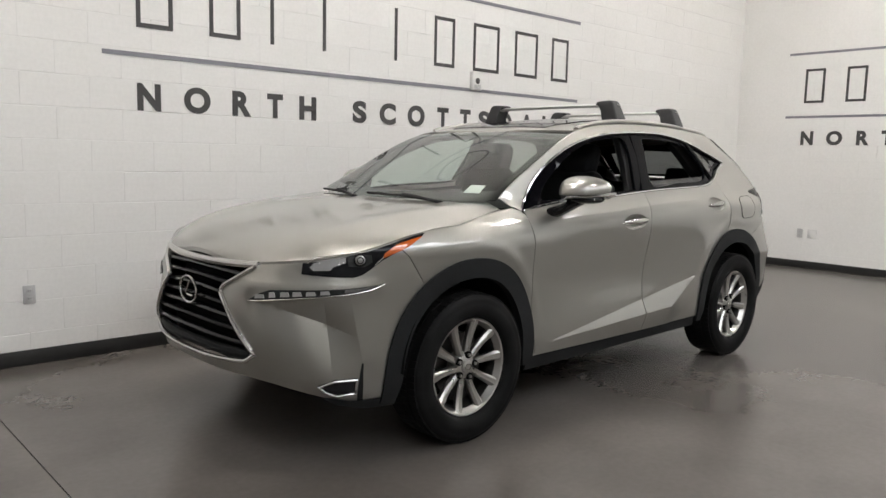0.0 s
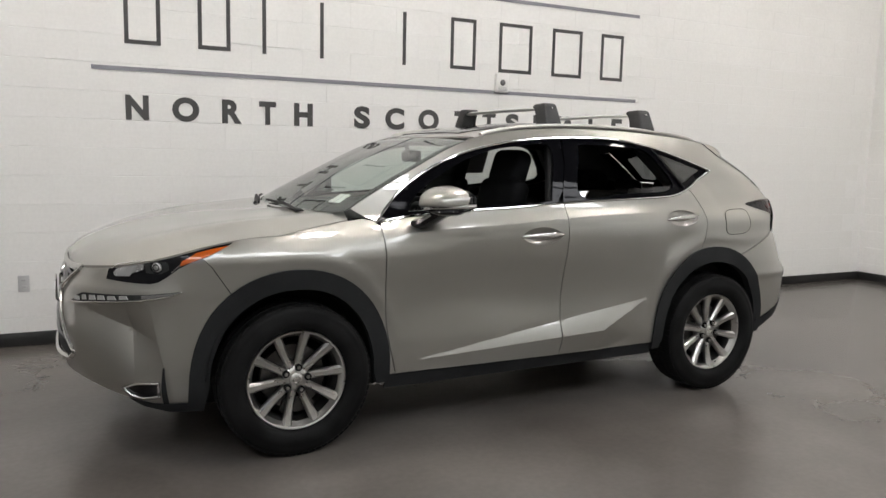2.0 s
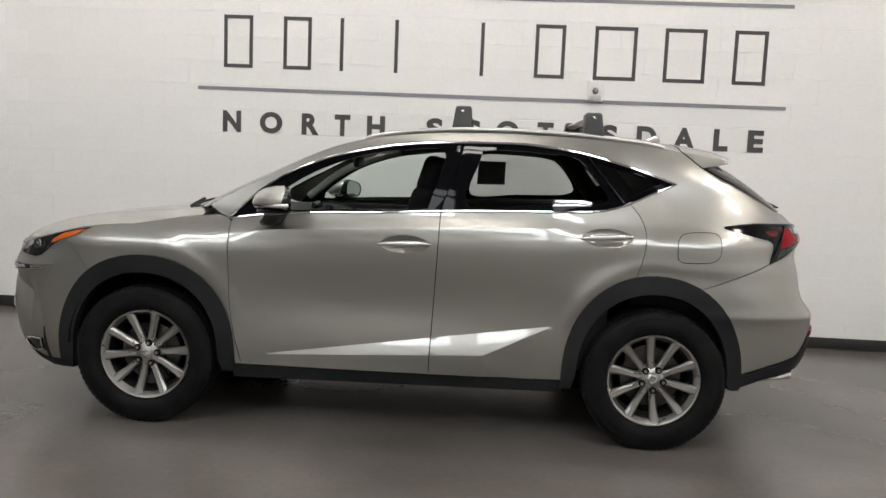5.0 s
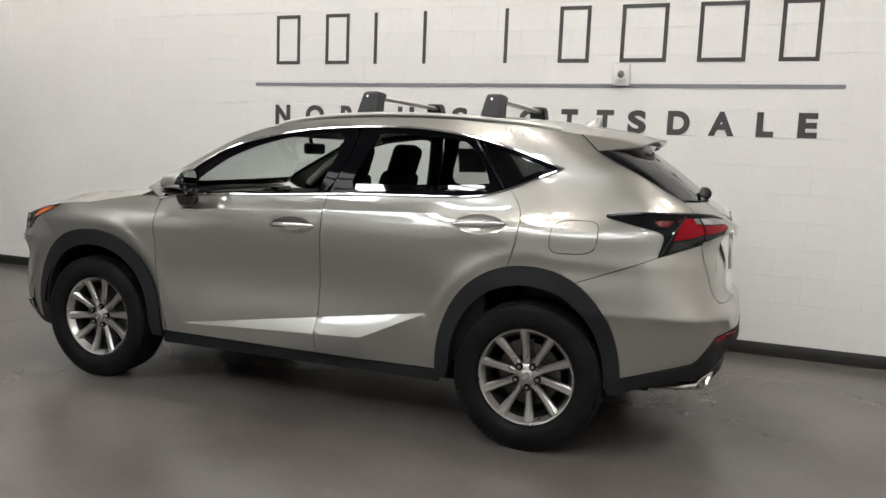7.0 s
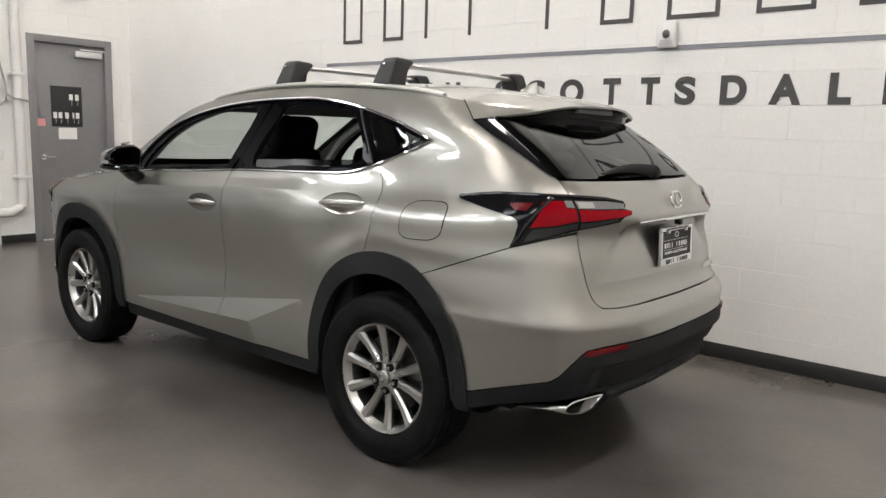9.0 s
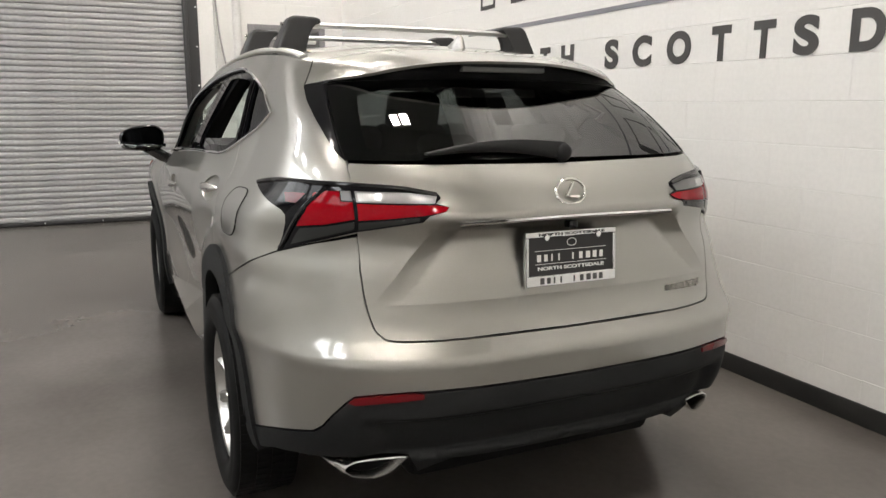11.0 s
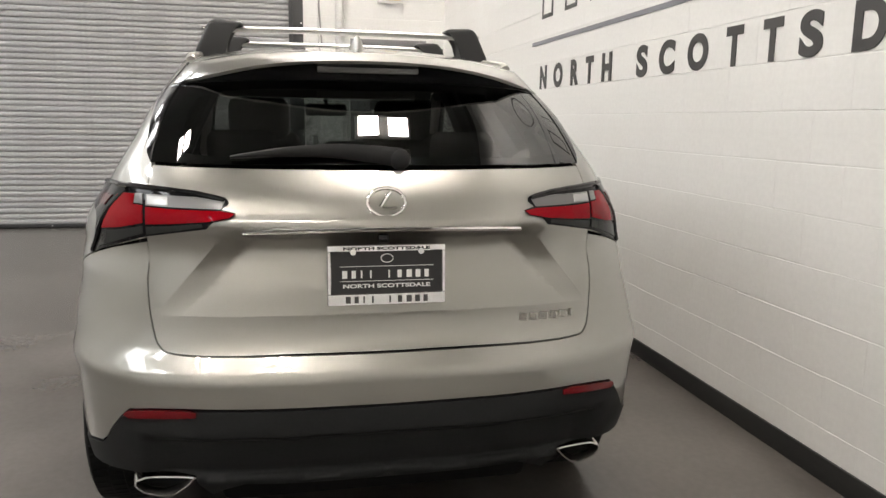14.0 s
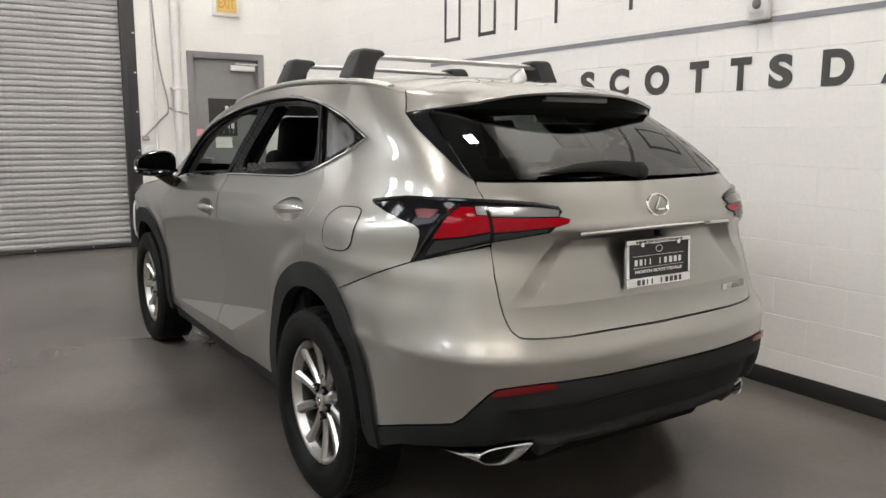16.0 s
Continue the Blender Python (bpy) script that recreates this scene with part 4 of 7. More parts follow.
hole = [(S1, z) for z in np.linspace(1.262, 1.452, 6)] + R((0.15, 1.456), (0.30, 1.453), (0.42, 1.446), (0.505, 1.424), (0.530, 1.36), (0.548, 1.272), (0.45, 1.262), (0.20, 1.262))
for nm, outl in (("rear_glass_border", rg),):
    bm = bmesh.new()
    for c in (NEAR, FAR):
        panel(bm, c, dense(rg + rg[:1], 0.03)[:-1], holes=[dense(hole + hole[:1], 0.03)[:-1]], step=0.03, lift=-0.003, fold=0)
    bmesh.ops.remove_doubles(bm, verts=bm.verts, dist=0.0004)
    part(nm, bm, GLOSS, car, "black printed border of the rear window")
wing_l = X((3.305, 1.2435), (3.256, 1.269), (3.192, 1.307), (3.089, 1.363), (2.988, 1.412), (2.898, 1.459), (2.93, 1.464)) + R((0.566, 1.470), (0.580, 1.430), (0.599, 1.367), (0.6095, 1.300), (0.612, 1.246))
sheet("side_spoiler", wing_l[::-1], GLOSS, lift=0.006, fold=0.02, gap=0.0005, step=0.025, label="gloss black side spoiler by the rear window")
# roof spoiler: top and cheeks in one skin, from the roof's end and the side seam to the trailing edge
BLADE_Y = -skin(s_at_x(2.804, 1.542), 1.542, 0.003).y


def blade_from(u):
    """Upper border: up the side seam, then across the roof's end."""
    if u < 0.3:
        f = u / 0.3
        x, z = 2.897 - 0.093 * f, 1.461 + 0.081 * f
        p = skin(s_at_x(x, z), z, 0.003)
        return Vector((p.x, -p.y, p.z))
    y = BLADE_Y * (1 - (u - 0.3) / 0.7)
    p = roof_top(2.804 + 0.024 * (1 - (y / BLADE_Y) ** 2), y, 0.002)
    return Vector((p.x, y, p.z))


def blade_to(u):
    """Lower border: the cheek's foot, then the trailing edge."""
    if u < 0.3:
        f = u / 0.3
        return Vector((2.897 + 0.193 * f, 0.618 - 0.178 * f ** 1.25, 1.461 + 0.037 * f))
    f = 1 - (u - 0.3) / 0.7
    return Vector((3.09 + 0.078 * (1 - f * f), 0.44 * f, 1.498 + 0.040 * (1 - f ** 2.6)))


def blade_foot(u):
    """Where the black underside meets the rear window."""
    f = min(1.0, u / 0.3)
    if u < 0.3:
        y, z = 0.610 - 0.080 * f, 1.454 + 0.018 * f
    else:
        y = 0.53 * (1 - (u - 0.3) / 0.7)
        z = 1.472 + 0.012 * (1 - (y / 0.53) ** 2)
    p = skin(s_at_y(y, z, True), z, 0.005) if y > 1e-3 else skin(S1, z, 0.005)
    return Vector((p.x, -p.y, p.z))


bm, under = bmesh.new(), bmesh.new()
cols, lows = [], []
us = list(np.linspace(0.0, 0.3, 12)) + list(np.linspace(0.3, 1.0, 22))[1:]
for sg, run in ((-1, us), (1, us[::-1][1:])):
    for u in run:
        a, e, f = blade_from(u), blade_to(u), blade_foot(u)
        col = [a + (e - a) * t + Vector((0, 0.010, 0.012)) * (4 * t * (1 - t) * ease(u / 0.3)) * (1 if u < 0.6 else 0.6) for t in np.linspace(0, 1, 9)]
        lip = e + Vector((-0.004, -0.003, -0.008)) * ease(u / 0.25)
        low = [lip, lip + (f - lip) * 0.35 + Vector((0, 0, 0.012)) * ease(u / 0.3), lip + (f - lip) * 0.7 + Vector((0, 0, 0.012)) * ease(u / 0.3), f]
        cols.append([bm.verts.new((p.x, sg * p.y, p.z)) for p in col + [lip]])
        lows.append([under.verts.new((p.x, sg * p.y, p.z)) for p in low])
for rows, b in ((cols, bm), (lows, under)):
    for p, q in zip(rows, rows[1:]):
        for j in range(len(p) - 1):
            b.faces.new((p[j], p[j + 1], q[j + 1], q[j]))
    bmesh.ops.remove_doubles(b, verts=b.verts, dist=0.0003)
spoiler = part("roof_spoiler", bm, PAINT, car, "silver roof spoiler over the rear window", 40)
part("spoiler_underside", under, GLOSS, spoiler, "gloss black underside", 60)
bm = bmesh.new()
box(bm, (3.085, -0.155, 1.506), (3.125, 0.155, 1.523), 0.004)
part("brake_light", bm, GREYCARD, spoiler, "high brake light with a clear grey lens")
for c in (NEAR, FAR):
    bm = bmesh.new()
    pts = X(*dense([(2.803, 1.543), (2.852, 1.501), (2.897, 1.461)], 0.02))
    tube(bm, [c(u, v, 0.003) for u, v in pts], 0.0026, 5)
    part("spoiler_seam", bm, DARK, spoiler, smooth=0)

# antenna fin
bm = bmesh.new()
rings = []
for t in np.linspace(0, 1, 8):
    w, h = 0.028 * (1 - t) ** 0.7 + 0.002, 0.050 * t
    x0, x1 = 2.665 + 0.115 * t ** 0.8, 2.815 - 0.015 * t
    rings.append([bm.verts.new(((x0 + x1) / 2 - (x1 - x0) / 2 * math.cos(a), w * math.sin(a), roof_top(2.74, 0).z - 0.008 + h)) for a in np.linspace(0, 2 * math.pi, 17)[:-1]])
for u, v in zip(rings, rings[1:]):
    for j in range(16):
        bm.faces.new((u[j], u[(j + 1) % 16], v[(j + 1) % 16], v[j]))
bm.faces.new(rings[-1])
part("antenna_fin", bm, PAINT, car, "silver shark-fin antenna")
# rear wiper
bm = bmesh.new()
pts = [(0.06, 1.262), (-0.10, 1.278), (-0.25, 1.276), (-0.40, 1.262)]
def on_tail(y, z, lift):
    p = skin(s_at_y(abs(y), z, True), z, lift)
    return Vector((p.x, y, p.z))
rings = []
for i, (y, z) in enumerate(smooth_line(pts, 0.03)):
    t = (0.06 - y) / 0.46
    p = on_tail(y, z, 0.028)
    w = 0.025 * (1 - t) ** 0.8 + 0.004
    rings.append([bm.verts.new(p + Vector((0.012 * math.cos(a), 0, w * math.sin(a)))) for a in np.linspace(0, 2 * math.pi, 11)[:-1]])
for u, v in zip(rings, rings[1:]):
    for j in range(10):
        bm.faces.new((u[j], u[(j + 1) % 10], v[(j + 1) % 10], v[j]))
bm.faces.new(rings[0])
bm.faces.new(rings[-1][::-1])
bmesh.ops.create_uvsphere(bm, u_segments=12, v_segments=8, radius=0.03, matrix=Matrix.Translation(on_tail(0.055, 1.258, 0.02)) @ Matrix.Diagonal((0.8, 1, 1, 1)))
part("rear_wiper", bm, TRIM, car, "black rear wiper arm")

# tail lamps: black housing, red and clear lenses
for sg, chart in ((-1, NEAR), (1, FAR)):
    house = X((2.978, 1.162), (3.0, 1.170), (3.068, 1.179), (3.143, 1.187)) + R((0.66, 1.190), (0.616, 1.188), (0.55, 1.184), (0.485, 1.178), (0.43, 1.168), (0.404, 1.158), (0.400, 1.148), (0.417, 1.134), (0.383, 1.125), (0.397, 1.113), (0.44, 1.102), (0.457, 1.084), (0.54, 1.070), (0.616, 1.056), (0.699, 1.027), (0.75, 1.007)) + X((3.225, 0.984), (3.238, 1.03), (3.246, 1.07), (3.240, 1.09), (3.218, 1.103), (3.132, 1.122), (3.052, 1.140), (3.0, 1.152))
    bm = bmesh.new()
    panel(bm, chart, dense(house + house[:1], 0.03)[:-1], step=0.025, lift=0.004, fold=0.012)
    lamp = part("tail_lamp", bm, SMOKE, car, "wrap-round tail lamp with black housing and red lens")
    red1 = R((0.612, 1.1335), (0.516, 1.131), (0.418, 1.1305), (0.386, 1.1245), (0.397, 1.115), (0.457, 1.103), (0.54, 1.095), (0.612, 1.089))
    red2 = R((0.748, 1.064), (0.727, 1.105), (0.712, 1.135), (0.700, 1.157), (0.680, 1.1645), (0.646, 1.1645), (0.648, 1.138), (0.6215, 1.137), (0.6215, 1.092), (0.685, 1.075))
    red3 = X((3.196, 1.150), (3.235, 1.154), (3.278, 1.154), (3.262, 1.126), (3.222, 1.126))
    clear = R((0.612, 1.1655), (0.487, 1.163), (0.410, 1.154), (0.420, 1.1345), (0.612, 1.1375))
    small = R((0.643, 1.1655), (0.6215, 1.166), (0.6215, 1.1405), (0.645, 1.1415))
    low = R((0.742, 1.058), (0.685, 1.069), (0.6215, 1.085), (0.6215, 1.064), (0.70, 1.036), (0.762, 1.010))
    low2 = R((0.612, 1.083), (0.54, 1.090), (0.466, 1.098), (0.464, 1.089), (0.54, 1.075), (0.612, 1.061))
    for nm, loop, mt, lb_ in (("red_lens", red1, RED, "red brake lens"), ("red_lens", red2, RED, "red brake lens"), ("red_lens", red3, DRED, "dark red marker"), ("clear_lens", clear, CLEARLENS, "clear reversing lens"), ("clear_lens", small, CLEARLENS, "clear reversing lens"), ("smoked_lens", low, GREYLENS, "smoked grey lower lens"), ("smoked_lens", low2, GREYLENS, "smoked grey lower lens")):
        bm = bmesh.new()
        panel(bm, chart, dense(loop + loop[:1], 0.02)[:-1], step=0.02, lift=0.007, fold=0.006)
        part(nm, bm, mt, lamp, lb_)
    # inner cell of the reversing lamp, top bar and slanted strut
    bm = bmesh.new()
    cell = R((0.607, 1.162), (0.553, 1.161), (0.553, 1.141), (0.607, 1.141))
    panel(bm, chart, dense(cell + cell[:1], 0.02)[:-1], step=0.02, lift=0.0085, fold=0.004)
    part("reversing_cell", bm, CELL, lamp, "pale reversing lamp cell")
    bm = bmesh.new()
    bar = X(*dense([(2.985, 1.162), (3.068, 1.174), (3.143, 1.182)], 0.03)) + R(*dense([(0.70, 1.1825), (0.616, 1.181), (0.55, 1.177), (0.485, 1.171), (0.41, 1.156)], 0.03))
    tube(bm, [chart(u, v, 0.004) for u, v in bar], 0.007, 8, flat=(0.007, 0.008, (0, 0, 1)))
    part("top_bar", bm, GLOSS, lamp, "gloss black top bar")
    bm = bmesh.new()
    tube(bm, [chart(u, v, 0.003) for u, v in X(*dense([(3.325, 1.172), (3.296, 1.120), (3.268, 1.06), (3.235, 0.995)], 0.03))], 0.009, 8)
    part("strut", bm, GLOSS, lamp, "gloss black slanted strut")
    bm = bmesh.new()
    strip = R((0.676, 0.606), (0.663, 0.619), (0.60, 0.628), (0.515, 0.632), (0.490, 0.628), (0.490, 0.615), (0.60, 0.607), (0.66, 0.599))
    panel(bm, chart, dense(strip + strip[:1], 0.03)[:-1], step=0.03, lift=0.010, fold=0.008)
    part("bumper_reflector", bm, REFLEX, car, "dark red bumper reflector")
    # exhaust finisher
    bm = bmesh.new()
    mouth = smooth_line([(0.507, 0.416), (0.58, 0.412), (0.645, 0.402), (0.672, 0.388), (0.678, 0.370), (0.655, 0.354), (0.595, 0.349), (0.562, 0.362), (0.530, 0.390)], 0.02, True)

    def ring_at(loop, back, out, flat):
        return [bm.verts.new((3.506 - 0.43 * (y - 0.507) - back, sg * (y + out), 0.349 + (z - 0.349) * flat - 0.06 * back)) for y, z in loop]

    k = len(mouth)
    rings = [ring_at(mouth, 0.26, 0.030, 0.60), ring_at(mouth, 0.17, 0.028, 0.85), ring_at(mouth, 0.07, 0.012, 0.97), ring_at(mouth, 0.0, 0.0, 1.0), ring_at(offset_poly(mouth, 0.004), -0.002, 0.0, 1.0), ring_at(offset_poly(mouth, 0.010), 0.012, 0.0, 1.0), ring_at(offset_poly(mouth, 0.011), 0.14, 0.0, 0.95)]
    for a, b in zip(rings, rings[1:]):
        for j in range(k):
            bm.faces.new((a[j], a[(j + 1) % k], b[(j + 1) % k], b[j]))
    tip = part("exhaust_tip", bm, SATIN, car, "chrome exhaust finisher", 50)
    bm = bmesh.new()
    bm.faces.new([bm.verts.new((3.506 - 0.43 * (y - 0.507) - 0.04, sg * y, z)) for y, z in offset_poly(mouth, 0.009)])
    part("exhaust_throat", bm, DARK, tip, smooth=0)

# tailgate chrome bar, plate, badge
bm = bmesh.new()
tube(bm, [on_tail(y, 1.087 - 0.008 * (y / 0.36) ** 2, 0.012) for y in np.linspace(-0.365, 0.365, 30)], 0.006, 8, flat=(0.010, 0.007, (0, 0, 1)))
part("tailgate_bar", bm, CHROME, car, "chrome bar over the number plate")
px = TAIL(0.96) + 0.003
plate_m = Matrix.Translation((px, 0.0, 0.962)) @ pose(0, 0, 0, 0, -3, 0)
bm = bmesh.new()
for lo, hi in (((-0.004, -0.157, 0.0625), (0.012, 0.157, 0.080)), ((-0.004, -0.157, -0.080), (0.012, 0.157, -0.049)), ((-0.004, -0.157, -0.049), (0.012, -0.147, 0.0625)), ((-0.004, 0.147, -0.049), (0.012, 0.157, 0.0625))):
    box(bm, lo, hi, 0.002, 1, plate_m)
frame_ob = part("plate_frame", bm, CHROME, car, "chrome number-plate frame")
bm = bmesh.new()
box(bm, (-0.002, -0.149, -0.052), (0.006, 0.149, 0.065), 0.0, 1, plate_m)
part("dealer_plate", bm, BOARD, frame_ob, "black dealer plate", smooth=0)


def flat_letters(text, size, bold=0.0, depth=0.0015, width=None):
    """Letters as a mesh in the x-z plane, facing -y, from the left edge and the foot line."""
    c = bpy.data.curves.new("letters", "FONT")
    c.body, c.size, c.offset, c.extrude = text, size, bold, depth
    o = bpy.data.objects.new("letters", c)
    scene.collection.objects.link(o)
    bpy.context.view_layer.update()
    me = bpy.data.meshes.new_from_object(o.evaluated_get(bpy.context.evaluated_depsgraph_get()))
    bpy.data.objects.remove(o)
    bm = bmesh.new()
    bm.from_mesh(me)
    bpy.data.meshes.remove(me)
    xs, ys = [v.co.x for v in bm.verts], [v.co.y for v in bm.verts]
    kx = width / (max(xs) - min(xs)) if width else 1.0
    x0, y0, h = min(xs), min(ys), max(ys) - min(ys)
    for v in bm.verts:
        v.co = ((v.co.x - x0) * kx, -v.co.z, (v.co.y - y0) * size / h)
    return bm


TOREAR = Matrix(((0, -1, 0, 0), (1, 0, 0, 0), (0, 0, 1, 0), (0, 0, 0, 1)))     # text that faces back
for txt, y0, z0, size, wid, x_, mat_ in (("NORTH SCOTTSDALE", -0.116, -0.034, 0.0105, 0.232, 0.0075, PAPER), ("NORTH SCOTTSDALE", -0.115, 0.0668, 0.0080, 0.230, 0.013, SIGN)):
    bm = flat_letters(txt, size, 0.0003, 0.0006, wid)
    bmesh.ops.transform(bm, matrix=plate_m @ Matrix.Translation((x_, y0, z0)) @ TOREAR, verts=bm.verts)
    part("plate_lettering", bm, mat_, frame_ob, smooth=0)
for i, w in enumerate((0.013, 0.011, 0.004, 0.004, 0, 0.004, 0.011, 0.014, 0.013, 0.011)):
    if w:
        bm = bmesh.new()
        box(bm, (0.006, -0.118 + i * 0.0243, -0.008), (0.0078, -0.118 + i * 0.0243 + w, 0.012), 0, 1, plate_m)
        part("plate_bar", bm, PAPER, frame_ob, "plain white bar", smooth=0)
        bm = bmesh.new()
        box(bm, (0.012, -0.110 + i * 0.023, -0.0735), (0.0135, -0.110 + i * 0.023 + w, -0.0555), 0, 1, plate_m)
        part("frame_bar", bm, SIGN, frame_ob, "plain dark bar", smooth=0)
for z in (-0.0165, 0.0225):
    bm = bmesh.new()
    box(bm, (0.006, -0.125, z), (0.0075, 0.125, z + 0.0012), 0, 1, plate_m)
    part("plate_rule", bm, PAPER, frame_ob, smooth=0)
bm = bmesh.new()
tube(bm, [plate_m @ Vector((0.008, 0.016 * math.cos(a), 0.044 + 0.011 * math.sin(a))) for a in np.linspace(0, 2 * math.pi, 25)[:-1]], 0.0012, 5, closed=True)
part("plate_ring", bm, PAPER, frame_ob)
for y in (-0.090, 0.090):
    bm = bmesh.new()
    cyl(bm, plate_m @ Vector((0.008, y, 0.062)), plate_m @ Vector((0.0165, y, 0.062)), 0.010, 0.008, 16)
    part("screw_cap", bm, CHROME, frame_ob, "chrome screw cap")


def emblem(name, centre, turn, rx, rz, mat):
    """A plain oval ring with one slanted bar."""
    bm = bmesh.new()
    m = Matrix.Translation(centre) @ turn
    tube(bm, [m @ Vector((rx * math.cos(a), 0, rz * math.sin(a))) for a in np.linspace(0, 2 * math.pi, 41)[:-1]], 0.005, 8, closed=True)
    tube(bm, [m @ Vector((0.25 * rx, 0, 0.75 * rz)), m @ Vector((-0.30 * rx, 0, -0.30 * rz)), m @ Vector((-0.1 * rx, 0, -0.42 * rz)), m @ Vector((0.55 * rx, 0, -0.42 * rz))], 0.005, 6)
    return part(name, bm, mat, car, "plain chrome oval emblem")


emblem("rear_emblem", on_tail(0.0, 1.152, 0.014) + Vector((0.002, 0, 0)), TOREAR @ pose(0, 0, 0, -14, 0, 0), 0.050, 0.037, BADGE)
for i in range(6):
    y = 0.374 + i * 0.0315
    p = on_tail(y + 0.01, 0.828, 0.003)
    bm = bmesh.new()
    box(bm, (-0.003, 0, 0.817), (0.003, 0.023 if i < 5 else 0.011, 0.839), 0.001, 1, Matrix.Translation((p.x, y, 0)) @ pose(0, 0, 0, 0, 0, -12 - 5 * i))
    part("badge_bar", bm, BADGE, car, "plain chrome bar of a badge")
bm = bmesh.new()
box(bm, (3.535, -0.026, 1.050), (3.565, 0.004, 1.072), 0.005)
part("rear_camera", bm, GLOSS, car, "small black rear camera")

# ---- the nose: grille, lamps ----
bm = bmesh.new()
gl = F(*dense(grille_line, 0.03))
for c in (NEAR, FAR):
    panel(bm, c, offset_poly(gl + [(S0, z) for z in np.linspace(0.42, 0.85, 12)], -0.01), step=0.04, lift=-0.085, fold=0)
bmesh.ops.remove_doubles(bm, verts=bm.verts, dist=0.0006)
grille = part("grille", bm, DARK, car, "black spindle grille with horizontal bars", smooth=60)


def on_nose(y, z, lift=0.0):
    p = skin(s_at_y(abs(y), z, False), z, lift)
    return Vector((p.x, y, p.z))


widths = {0.842: 0.405, 0.797: 0.335, 0.752: 0.285, 0.707: 0.318, 0.658: 0.36, 0.606: 0.405, 0.552: 0.45}
for i, (z, w) in enumerate(widths.items()):
    bm = bmesh.new()
    tube(bm, [on_nose(y, z - 0.012 * (y / w) ** 2, -0.030) for y in np.linspace(-w, w, 26)], 0.01, 8, flat=(0.026, 0.0125, (0, 0, 1)))
    part("grille_bar", bm, SMOKE if i % 2 else GLOSS, grille, "dark gloss grille bar")
bm = bmesh.new()
for w in (0.455,):
    tube(bm, [on_nose(y, 0.488, -0.025) for y in np.linspace(-w, w, 26)], 0.02, 8, flat=(0.02, 0.026, (0, 0, 1)))
part("lower_mesh", bm, CLAD, grille, "black lower grille insert")
bm = bmesh.new()
surround = [(y, z) for y, z in smooth_line(grille_line[4:11], 0.02)]
top = [(y, z) for y, z in straight_line(grille_line[:5], 0.03)]
bottom = [(y, z) for y, z in smooth_line(grille_line[10:], 0.03)]
ring = top + surround[1:] + bottom[1:]
loop = [on_nose(y, z, 0.004) for y, z in ring] + [on_nose(-y, z, 0.004) for y, z in ring[::-1][1:-1]]
tube(bm, loop, 0.010, 8, closed=True, flat=(0.012, 0.010, (0, 0, 1)))
part("grille_surround", bm, SATIN, grille, "satin chrome grille surround")
bm = bmesh.new()
tube(bm, [on_nose(y, 0.871 + 0.012 * (abs(y) / 0.45) ** 2, 0.0) for y in np.linspace(-0.455, 0.455, 30)], 0.01, 8, flat=(0.015, 0.017, (0, 0, 1)))
part("grille_top", bm, SATIN, grille, "satin chrome upper grille edge")
e = emblem("front_emblem", on_nose(0.0, 0.725, 0.012), Matrix.Rotation(radians(-90), 4, "Z"), 0.085, 0.062, BADGE)

